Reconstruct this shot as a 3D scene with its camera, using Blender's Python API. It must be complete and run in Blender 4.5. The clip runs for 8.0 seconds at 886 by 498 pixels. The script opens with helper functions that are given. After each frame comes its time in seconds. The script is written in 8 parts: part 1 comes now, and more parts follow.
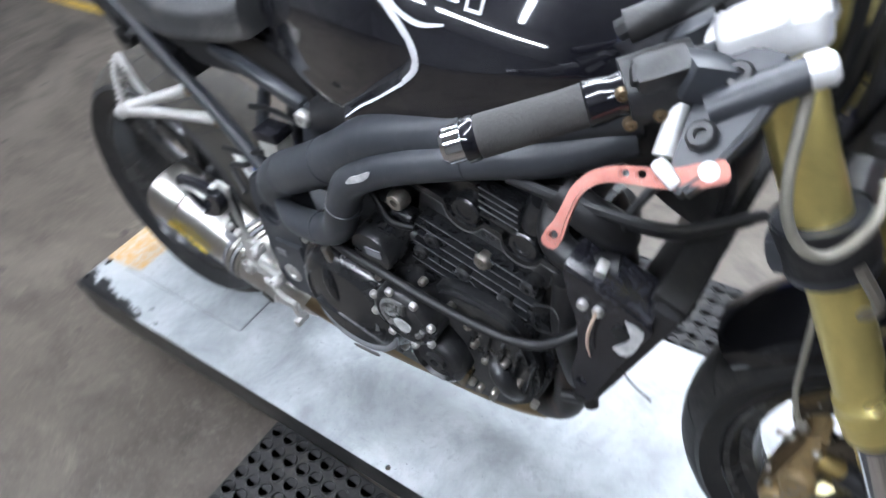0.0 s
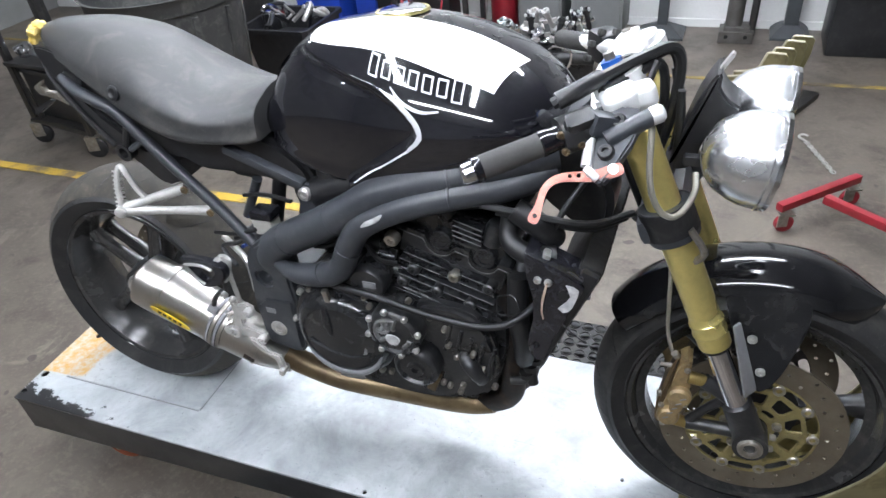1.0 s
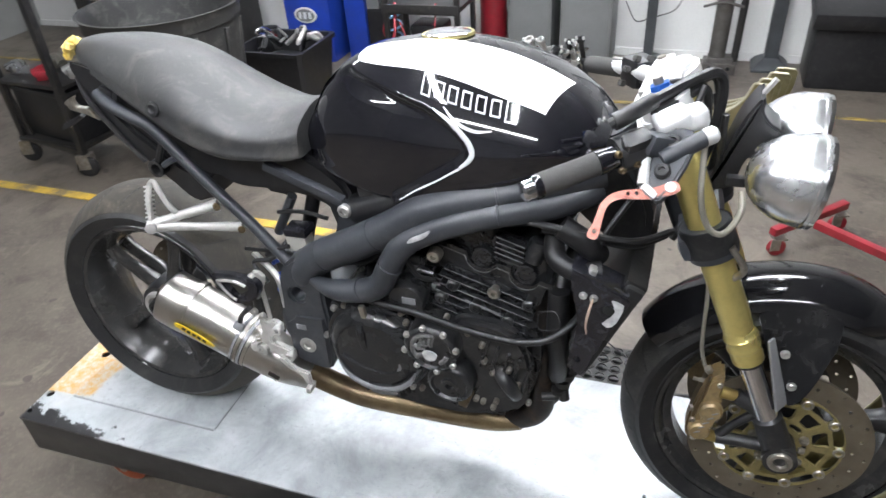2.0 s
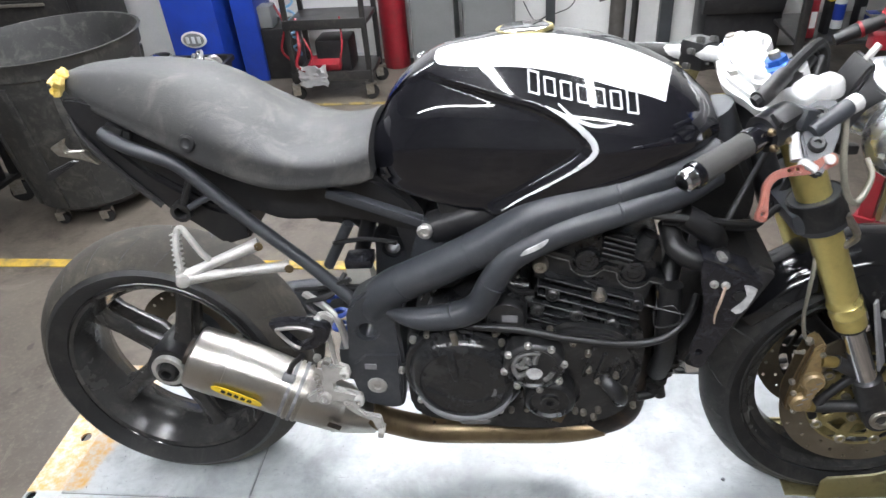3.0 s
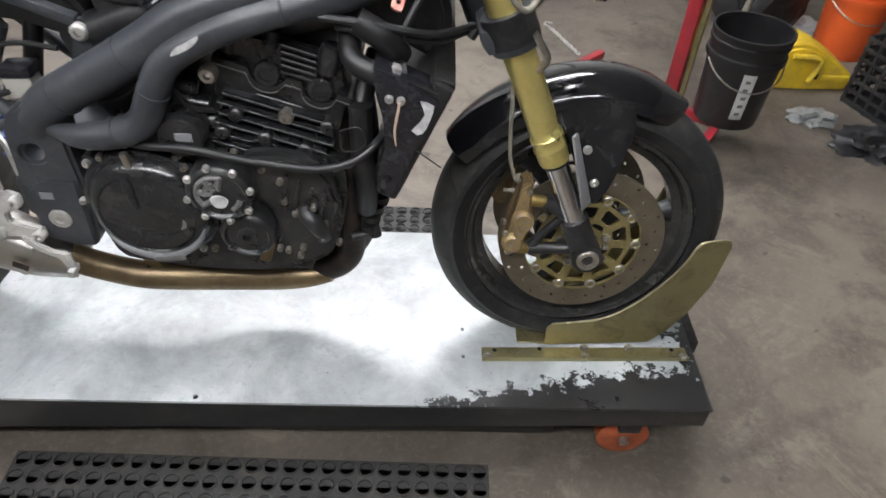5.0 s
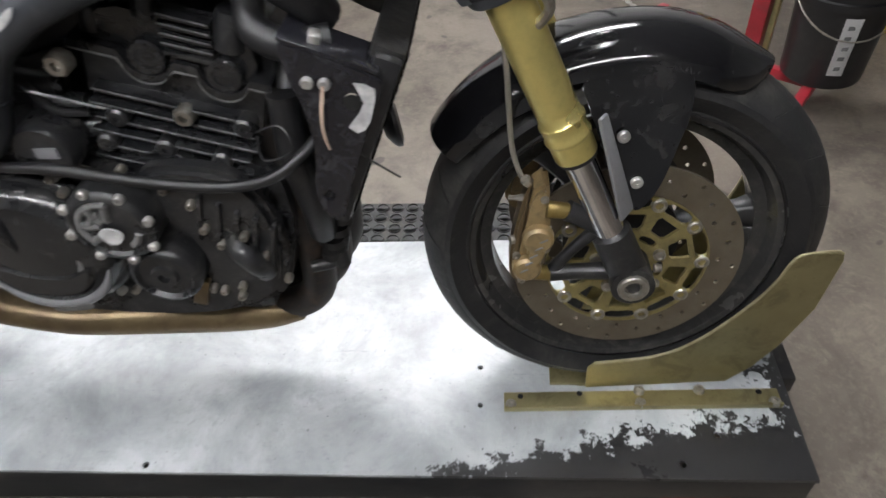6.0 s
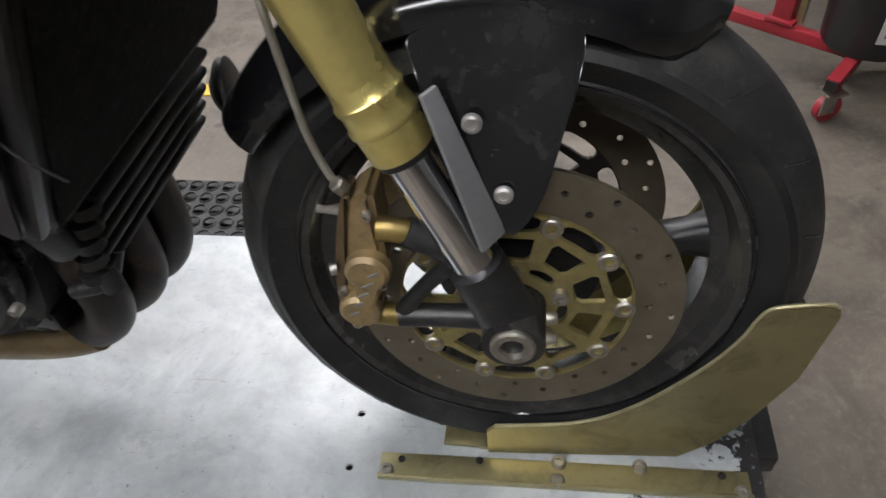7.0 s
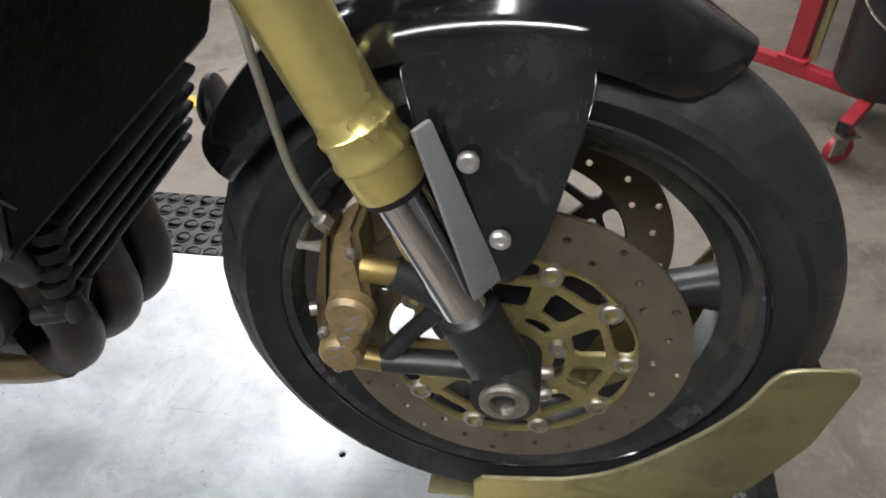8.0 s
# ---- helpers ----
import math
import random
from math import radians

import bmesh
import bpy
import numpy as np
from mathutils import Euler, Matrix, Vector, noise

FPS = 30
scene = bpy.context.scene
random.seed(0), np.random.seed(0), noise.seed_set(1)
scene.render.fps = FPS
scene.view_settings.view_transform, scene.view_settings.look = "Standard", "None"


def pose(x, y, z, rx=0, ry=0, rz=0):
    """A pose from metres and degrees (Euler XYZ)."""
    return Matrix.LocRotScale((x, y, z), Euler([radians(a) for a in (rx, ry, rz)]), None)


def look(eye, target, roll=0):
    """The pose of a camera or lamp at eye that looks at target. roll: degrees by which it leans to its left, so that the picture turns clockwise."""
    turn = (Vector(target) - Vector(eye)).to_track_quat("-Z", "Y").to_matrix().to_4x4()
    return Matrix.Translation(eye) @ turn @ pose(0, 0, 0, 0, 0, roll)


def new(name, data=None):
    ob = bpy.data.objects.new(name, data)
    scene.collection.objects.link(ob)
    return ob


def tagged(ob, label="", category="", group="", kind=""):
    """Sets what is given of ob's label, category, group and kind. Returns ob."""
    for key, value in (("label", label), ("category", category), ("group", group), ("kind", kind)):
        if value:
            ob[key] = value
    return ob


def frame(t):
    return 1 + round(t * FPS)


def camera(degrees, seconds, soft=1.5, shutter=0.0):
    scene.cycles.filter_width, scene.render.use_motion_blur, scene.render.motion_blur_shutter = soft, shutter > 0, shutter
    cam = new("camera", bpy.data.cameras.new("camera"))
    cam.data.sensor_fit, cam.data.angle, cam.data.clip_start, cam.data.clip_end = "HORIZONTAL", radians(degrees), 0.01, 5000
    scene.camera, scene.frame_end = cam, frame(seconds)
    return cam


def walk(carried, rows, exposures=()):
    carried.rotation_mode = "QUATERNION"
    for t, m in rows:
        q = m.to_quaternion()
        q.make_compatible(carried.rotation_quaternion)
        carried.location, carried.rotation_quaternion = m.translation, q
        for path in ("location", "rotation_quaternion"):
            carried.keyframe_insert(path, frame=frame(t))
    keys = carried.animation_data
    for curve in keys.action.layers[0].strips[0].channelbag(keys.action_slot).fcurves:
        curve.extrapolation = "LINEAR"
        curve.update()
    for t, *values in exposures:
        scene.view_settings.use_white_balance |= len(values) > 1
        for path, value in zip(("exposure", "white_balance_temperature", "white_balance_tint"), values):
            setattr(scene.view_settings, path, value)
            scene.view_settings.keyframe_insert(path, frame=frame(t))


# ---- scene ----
cam = camera(66.2, 8.0, shutter=0.4)
PATH = [
    (0, (1.29, -0.591, 1.204), (0.288, 0.425, -0.198), -12.6),
    (0.2, (1.257, -0.69, 1.252), (0.479, 0.47, -0.179), -14.4),
    (0.5, (1.24, -0.822, 1.303), (0.67, 0.571, -0.014), -6.2),
    (0.7, (1.245, -0.91, 1.328), (0.63, 0.539, 0.095), -5.5),
    (1, (1.299, -1.0, 1.348), (0.614, 0.459, 0.164), -6.6),
    (1.5, (1.285, -1.068, 1.364), (0.61, 0.448, 0.248), -4.9),
    (1.7, (1.268, -1.068, 1.365), (0.588, 0.437, 0.237), -4.2),
    (2.8, (0.865, -1.073, 1.331), (0.563, 0.552, 0.205), -5.8),
    (3, (0.803, -1.074, 1.333), (0.536, 0.558, 0.208), -5.0),
    (3.5, (0.742, -1.081, 1.32), (0.598, 0.551, 0.173), -2.1),
    (4, (0.772, -1.101, 1.318), (0.703, 0.53, 0.163), 0.5),
    (4.2, (0.835, -1.105, 1.297), (0.785, 0.517, 0.129), 1.6),
    (4.5, (0.966, -1.11, 1.236), (1.028, 0.454, -0.009), 4.1),
    (4.7, (1.06, -1.104, 1.203), (1.144, 0.421, -0.088), 5.0),
    (5, (1.146, -1.069, 1.166), (1.184, 0.414, -0.176), 3.1),
    (5.2, (1.172, -1.027, 1.143), (1.175, 0.434, -0.223), 1.7),
    (6.3, (1.346, -0.676, 0.94), (1.116, 0.746, -0.446), -6.0),
    (6.5, (1.409, -0.62, 0.904), (1.132, 0.823, -0.452), -4.7),
    (6.7, (1.446, -0.561, 0.866), (1.127, 0.821, -0.544), -5.8),
    (7, (1.474, -0.498, 0.822), (1.157, 0.848, -0.623), -7.0),
    (7.5, (1.491, -0.464, 0.786), (1.179, 0.909, -0.635), -4.7),
    (7.7, (1.477, -0.449, 0.791), (1.189, 0.912, -0.646), -5.1),
    (8, (1.473, -0.451, 0.803), (1.152, 0.934, -0.604), -4.3),
]
EXPOSURE = [(0, 0.1, 5900, 11), (1.0, 0.1, 6100, 11), (1.5, 0.15, 6250, 11), (3.5, 0.05, 6450, 11), (4.5, 0.08, 6560, 11), (5.2, 0.04, 6600, 11), (6.5, -0.25, 6640, 12), (7, -0.32, 6640, 12), (7.5, -0.2, 6640, 12), (8, 0.08, 6640, 11)]
walk(cam, [(t, look(eye, target, roll)) for t, eye, target, roll in PATH], EXPOSURE)

FLOOR = -0.28

world = bpy.data.worlds.new("world")
scene.world = world
world.use_nodes = True
world.node_tree.nodes["Background"].inputs[0].default_value = (0.5, 0.55, 0.6, 1)
world.node_tree.nodes["Background"].inputs[1].default_value = 0.02


# ---- materials ----
def nodes_of(name):
    m = bpy.data.materials.new(name)
    m.use_nodes = True
    nt = m.node_tree
    return m, nt, nt.nodes["Principled BSDF"]


def noise_tex(nt, scale, detail=4.0, rough=0.6, coords="Object", dist=0.0):
    tc = nt.nodes.new("ShaderNodeTexCoord")
    n = nt.nodes.new("ShaderNodeTexNoise")
    n.inputs["Scale"].default_value = scale
    n.inputs["Detail"].default_value = detail
    n.inputs["Roughness"].default_value = rough
    n.inputs["Distortion"].default_value = dist
    nt.links.new(tc.outputs[coords], n.inputs["Vector"])
    return n


def ramp(nt, src, lo, hi, a=(0, 0, 0, 1), b=(1, 1, 1, 1)):
    r = nt.nodes.new("ShaderNodeValToRGB")
    r.color_ramp.elements[0].position, r.color_ramp.elements[0].color = lo, a
    r.color_ramp.elements[1].position, r.color_ramp.elements[1].color = hi, b
    nt.links.new(src, r.inputs[0])
    return r


def mixc(nt, fac, a, b):
    x = nt.nodes.new("ShaderNodeMix")
    x.data_type = "RGBA"
    for sock, v in ((x.inputs[0], fac), (x.inputs[6], a), (x.inputs[7], b)):
        if isinstance(v, bpy.types.NodeSocket):
            nt.links.new(v, sock)
        else:
            sock.default_value = v
    return x.outputs[2]


def rgb(c):
    return (c[0], c[1], c[2], 1)


def mat(name, c1, c2=None, rough=0.5, metal=0.0, s1=6.0, s2=120.0, bump=0.08, rvar=0.12, lo=0.35, hi=0.7, coat=0.0, dust=None, dust_amt=0.5):
    """Base colour broken up at two scales, with uneven gloss and fine relief; dust: a second, patchy film of dirt."""
    m, nt, b = nodes_of(name)
    c2 = c2 or [v * 0.7 for v in c1]
    big, fine = noise_tex(nt, s1), noise_tex(nt, s2, 3)
    col = mixc(nt, ramp(nt, big.outputs[0], lo, hi).outputs[0], rgb(c1), rgb(c2))
    col = mixc(nt, ramp(nt, fine.outputs[0], 0.45, 0.75, b=(0.35, 0.35, 0.35, 1)).outputs[0], col, rgb([v * 0.75 for v in c1]))
    if dust:
        d = noise_tex(nt, s1 * 2.3, 6, 0.7, dist=0.6)
        col = mixc(nt, ramp(nt, d.outputs[0], 0.5, 0.72, b=(dust_amt,) * 3 + (1,)).outputs[0], col, rgb(dust))
        specks = noise_tex(nt, 55 + s1 * 4, 5, 0.75)
        col = mixc(nt, ramp(nt, specks.outputs[0], 0.6, 0.7, b=(dust_amt * 0.55,) * 3 + (1,)).outputs[0], col, rgb([v * 1.4 for v in dust]))
    nt.links.new(col, b.inputs["Base Color"])
    b.inputs["Metallic"].default_value = metal
    r = nt.nodes.new("ShaderNodeMapRange")
    r.inputs[3].default_value, r.inputs[4].default_value = max(0.02, rough - rvar), min(1, rough + rvar)
    nt.links.new(big.outputs[0], r.inputs[0])
    nt.links.new(r.outputs[0], b.inputs["Roughness"])
    b.inputs["Coat Weight"].default_value = coat
    b.inputs["Coat Roughness"].default_value = 0.03
    if bump:
        bp = nt.nodes.new("ShaderNodeBump")
        bp.inputs["Strength"].default_value, bp.inputs["Distance"].default_value = bump, 0.002
        nt.links.new(fine.outputs[0], bp.inputs["Height"])
        nt.links.new(bp.outputs[0], b.inputs["Normal"])
    return m


def glow(name, colour, strength):
    m, nt, b = nodes_of(name)
    b.inputs["Base Color"].default_value = rgb(colour)
    b.inputs["Emission Color"].default_value = rgb(colour)
    b.inputs["Emission Strength"].default_value = strength
    return m


def gloss(m, ior):
    m.node_tree.nodes["Principled BSDF"].inputs["IOR"].default_value = ior
    return m


BLACK_GLOSS = mat("black_gloss_paint", (0.004, 0.004, 0.006), (0.007, 0.007, 0.01), rough=0.27, bump=0.0, rvar=0.08, coat=1.0, dust=(0.05, 0.05, 0.05), dust_amt=0.12)
FENDER_BLACK = mat("fender_black_paint", (0.005, 0.005, 0.006), (0.009, 0.009, 0.01), rough=0.11, bump=0.0, rvar=0.06, coat=0.0, dust=(0.075, 0.073, 0.07), dust_amt=0.25)
FRAME_BLACK = mat("frame_satin_black", (0.025, 0.0275, 0.033), (0.038, 0.041, 0.047), rough=0.4, s1=9, bump=0.05, dust=(0.1, 0.1, 0.1), dust_amt=0.3)
ENGINE_BLACK = mat("engine_black_paint", (0.0105, 0.0108, 0.012), (0.019, 0.0195, 0.021), rough=0.3, s1=16, bump=0.22, rvar=0.2, dust=(0.105, 0.1, 0.093), dust_amt=0.4)
BRACKET_BLACK = mat("chipped_gloss_black", (0.008, 0.008, 0.011), (0.016, 0.016, 0.02), rough=0.24, s1=22, bump=0.12, rvar=0.1, dust=(0.1, 0.1, 0.11), dust_amt=0.3)
CLUTCH_BLACK = mat("clutch_cover_paint", (0.011, 0.0113, 0.0125), (0.018, 0.0185, 0.02), rough=0.2, s1=9, bump=0.06, rvar=0.1, dust=(0.1, 0.096, 0.088), dust_amt=0.2)
PLASTIC_BLACK = mat("black_plastic", (0.008, 0.008, 0.0095), (0.015, 0.015, 0.0165), rough=0.4, s1=10, bump=0.15, dust=(0.06, 0.058, 0.055), dust_amt=0.28)
gloss(BLACK_GLOSS, 1.5)
BLACK_GLOSS.node_tree.nodes["Principled BSDF"].inputs["Specular IOR Level"].default_value = 0.09
BLACK_GLOSS.node_tree.nodes["Principled BSDF"].inputs["Coat IOR"].default_value = 1.65
gloss(FENDER_BLACK, 1.5)
FOOT_BLACK = mat("fork_foot_black", (0.01, 0.01, 0.011), (0.018, 0.018, 0.019), rough=0.4, s1=16, bump=0.2, dust=(0.09, 0.085, 0.075), dust_amt=0.3)
RUBBER = mat("tyre_rubber", (0.007, 0.007, 0.008), (0.012, 0.012, 0.013), rough=0.44, s1=7, s2=160, bump=0.3, dust=(0.07, 0.066, 0.06), dust_amt=0.36)
DUSTY_TREAD = mat("dusty_rear_tread", (0.024, 0.0215, 0.018), (0.055, 0.048, 0.038), rough=0.75, s1=5, s2=150, bump=0.4, dust=(0.14, 0.12, 0.09), dust_amt=0.55)
RUBBER_GREY = mat("worn_tread_rubber", (0.01, 0.0103, 0.011), (0.018, 0.018, 0.0185), rough=0.55, s1=6, s2=150, bump=0.4, dust=(0.085, 0.079, 0.07), dust_amt=0.55)
SEAT_VINYL = mat("seat_vinyl", (0.024, 0.0245, 0.026), (0.04, 0.04, 0.04), rough=0.52, s1=6, s2=420, bump=0.4, lo=0.4, hi=0.62, dust=(0.13, 0.122, 0.11), dust_amt=0.55)
GOLD_FORK = mat("gold_anodised", (0.8, 0.67, 0.25), (0.72, 0.6, 0.22), rough=0.3, metal=0.8, s1=8, bump=0.03, dust=(0.42, 0.35, 0.14), dust_amt=0.3)
GOLD_DISC = mat("gold_disc_carrier", (0.36, 0.3, 0.13), (0.25, 0.21, 0.1), rough=0.45, metal=0.7, s1=20, bump=0.1, dust=(0.12, 0.1, 0.07), dust_amt=0.5)
GOLD_CALIPER = mat("gold_caliper_paint", (0.3, 0.215, 0.1), (0.2, 0.145, 0.075), rough=0.42, metal=0.35, s1=25, bump=0.12, dust=(0.08, 0.06, 0.04), dust_amt=0.6)
DISC_STEEL = mat("rusty_disc_steel", (0.17, 0.145, 0.108), (0.11, 0.09, 0.065), rough=0.48, metal=0.6, s1=14, s2=200, bump=0.15, dust=(0.13, 0.1, 0.06), dust_amt=0.45)
CHROME = mat("chrome", (0.85, 0.85, 0.87), (0.78, 0.78, 0.8), rough=0.09, metal=1.0, bump=0.0, rvar=0.03, dust=(0.3, 0.29, 0.27), dust_amt=0.2)
ALU = mat("cast_aluminium", (0.56, 0.55, 0.53), (0.42, 0.41, 0.39), rough=0.42, metal=0.75, s1=22, bump=0.2, dust=(0.25, 0.24, 0.21), dust_amt=0.5)
ALU_BRIGHT = mat("bright_aluminium", (0.7, 0.7, 0.7), (0.58, 0.58, 0.58), rough=0.35, metal=0.35, s1=12, bump=0.1)
PEG_ALU = mat("dull_cast_aluminium", (0.5, 0.49, 0.47), (0.4, 0.39, 0.37), rough=0.5, metal=0.35, s1=26, bump=0.3, dust=(0.28, 0.26, 0.23), dust_amt=0.5)
STEEL_BOLT = mat("bolt_steel", (0.42, 0.4, 0.36), (0.28, 0.255, 0.22), rough=0.4, metal=0.9, s1=60, bump=0.1, dust=(0.2, 0.14, 0.08), dust_amt=0.4)
TITANIUM = mat("brushed_titanium", (0.56, 0.54, 0.51), (0.47, 0.445, 0.41), rough=0.32, metal=1.0, s1=5, s2=240, bump=0.1, dust=(0.3, 0.26, 0.2), dust_amt=0.35)
HEADER = mat("heat_stained_steel", (0.25, 0.19, 0.11), (0.13, 0.095, 0.062), rough=0.38, metal=0.85, s1=8, bump=0.1, dust=(0.1, 0.07, 0.05), dust_amt=0.6)
# burnt steel of the headers; also the painted shade of the far disc carrier
HEADER_DARK = mat("burnt_steel_and_shade", (0.042, 0.037, 0.034), (0.025, 0.022, 0.021), rough=0.5, metal=0.6, s1=10, bump=0.15, dust=(0.16, 0.09, 0.05), dust_amt=0.35)
COPPER_PINK = mat("faded_red_anodised", (0.4, 0.165, 0.13), (0.32, 0.12, 0.095), rough=0.42, metal=0.6, s1=30, bump=0.08, dust=(0.3, 0.26, 0.24), dust_amt=0.3)
GRIP = mat("grip_rubber", (0.032, 0.031, 0.03), (0.05, 0.048, 0.046), rough=0.8, s1=20, s2=500, bump=0.5)
CABLE = mat("black_cable", (0.012, 0.012, 0.013), rough=0.45, bump=0.05)
HOSE_GREY = mat("braided_line", (0.3, 0.28, 0.23), (0.2, 0.19, 0.16), rough=0.5, metal=0.3, s1=30, s2=400, bump=0.4)
YELLOW_STICKER = mat("yellow_sticker", (0.75, 0.55, 0.02), (0.7, 0.5, 0.02), rough=0.4, bump=0.0)
BLUE_CAP = mat("blue_anodised", (0.03, 0.13, 0.5), rough=0.3, metal=0.4, bump=0.0)
WHITE_DECAL = mat("white_decal", (0.62, 0.63, 0.64), rough=0.35, bump=0.0)
BUCKET_BLACK = mat("pail_plastic", (0.006, 0.006, 0.007), (0.01, 0.01, 0.011), rough=0.38, s1=8, bump=0.08, dust=(0.05, 0.05, 0.05), dust_amt=0.2)
DARK_HOLE = mat("dark_recess", (0.006, 0.006, 0.006), rough=0.8, bump=0.0)
FOAM = mat("yellow_foam", (0.62, 0.42, 0.06), (0.75, 0.6, 0.25), rough=0.9, s1=40, bump=0.6)
SCRAPE = mat("scraped_paint", (0.12, 0.12, 0.12), (0.07, 0.068, 0.066), rough=0.55, s1=60, bump=0.3, dust=(0.25, 0.24, 0.22), dust_amt=0.5)
STRIPE_WHITE = mat("white_stripe_paint", (0.8, 0.8, 0.8), (0.74, 0.74, 0.74), rough=0.25, bump=0.0, coat=0.6)
CHALK = mat("chalk_paint_mark", (0.5, 0.5, 0.5), (0.26, 0.26, 0.26), rough=0.8, s1=60, bump=0.2)
GREY_ZINC = mat("grey_reflector", (0.17, 0.17, 0.18), (0.2, 0.2, 0.21), rough=0.4, bump=0.02)
ZINC_YELLOW = mat("yellow_zinc_plate", (0.36, 0.32, 0.175), (0.26, 0.225, 0.12), rough=0.36, metal=0.8, s1=7, bump=0.06, dust=(0.1, 0.085, 0.05), dust_amt=0.6)
RED_PAINT = mat("red_paint", (0.29, 0.016, 0.028), (0.2, 0.012, 0.018), rough=0.4, s1=9, bump=0.08, dust=(0.1, 0.05, 0.045), dust_amt=0.4)
BLUE_PAINT = mat("blue_paint", (0.015, 0.05, 0.36), (0.01, 0.035, 0.26), rough=0.4, s1=5, bump=0.05, dust=(0.04, 0.05, 0.12), dust_amt=0.3)
GREY_PAINT = mat("grey_cabinet_paint", (0.17, 0.175, 0.175), (0.14, 0.145, 0.145), rough=0.45, s1=4, bump=0.04)
POST_PAINT = mat("dark_grey_post_paint", (0.05, 0.055, 0.06), (0.03, 0.032, 0.035), rough=0.5, s1=7, bump=0.1)
CAN_PLASTIC = mat("grey_can_plastic", (0.02, 0.02, 0.02), (0.034, 0.034, 0.033), rough=0.6, s1=7, bump=0.25, dust=(0.14, 0.135, 0.12), dust_amt=0.45)
ORANGE = mat("orange_plastic", (0.7, 0.11, 0.02), (0.55, 0.08, 0.02), rough=0.5, bump=0.08)
YELLOW_PLASTIC = mat("yellow_plastic", (0.68, 0.47, 0.02), (0.5, 0.34, 0.03), rough=0.5, s1=12, bump=0.1, dust=(0.2, 0.17, 0.1), dust_amt=0.5)
PAPER = mat("label_paper", (0.7, 0.7, 0.7), (0.6, 0.6, 0.6), rough=0.7, bump=0.05)
BLACK_PAINT = mat("black_steel_paint", (0.012, 0.012, 0.013), (0.022, 0.021, 0.02), rough=0.4, s1=10, bump=0.15, dust=(0.1, 0.085, 0.07), dust_amt=0.35)
MAT_RUBBER = mat("floor_mat_rubber", (0.02, 0.02, 0.021), (0.032, 0.031, 0.03), rough=0.6, s1=6, bump=0.3, dust=(0.1, 0.085, 0.065), dust_amt=0.45)
RAD_DIRT = gloss(mat("clogged_core", (0.005, 0.005, 0.005), (0.011, 0.0105, 0.01), rough=0.8, s1=34, s2=300, bump=1.0, dust=(0.045, 0.04, 0.038), dust_amt=0.5), 1.2)
WIRE_STRANDS = mat("frayed_wire_strands", (0.5, 0.38, 0.3), (0.4, 0.28, 0.2), rough=0.7, bump=0.3)
CLOUDY = mat("cloudy_plastic", (0.35, 0.34, 0.31), (0.28, 0.27, 0.24), rough=0.4, bump=0.05)
BLUE_SPRING = mat("blue_spring", (0.03, 0.08, 0.4), rough=0.4, bump=0.0)
ORANGE_RUST = mat("rusty_orange_paint", (0.42, 0.09, 0.03), (0.2, 0.06, 0.03), rough=0.6, s1=20, bump=0.2)
OILY_BLACK = mat("oily_black_tube", (0.005, 0.005, 0.0055), (0.009, 0.0085, 0.008), rough=0.6, s1=24, bump=0.4, dust=(0.035, 0.03, 0.027), dust_amt=0.5)
WORN_EDGE = mat("worn_bare_edge", (0.075, 0.075, 0.077), (0.02, 0.02, 0.021), rough=0.45, s1=70, bump=0.1, lo=0.42, hi=0.6)
RIM_BLACK = mat("wheel_black_paint", (0.02, 0.02, 0.0205), (0.032, 0.031, 0.03), rough=0.24, s1=10, bump=0.05, dust=(0.1, 0.094, 0.085), dust_amt=0.36)
GOLD_BRIGHT = mat("bright_gold_boss", (0.38, 0.28, 0.1), (0.26, 0.19, 0.08), rough=0.42, metal=0.8, s1=20, bump=0.05)


def lens_material():
    m, nt, b = nodes_of("lamp_lens_glass")
    b.inputs["Base Color"].default_value = (0.9, 0.92, 0.92, 1)
    b.inputs["Transmission Weight"].default_value = 1.0
    b.inputs["Roughness"].default_value = 0.12
    b.inputs["IOR"].default_value = 1.45
    return m


GLASS_LENS = lens_material()


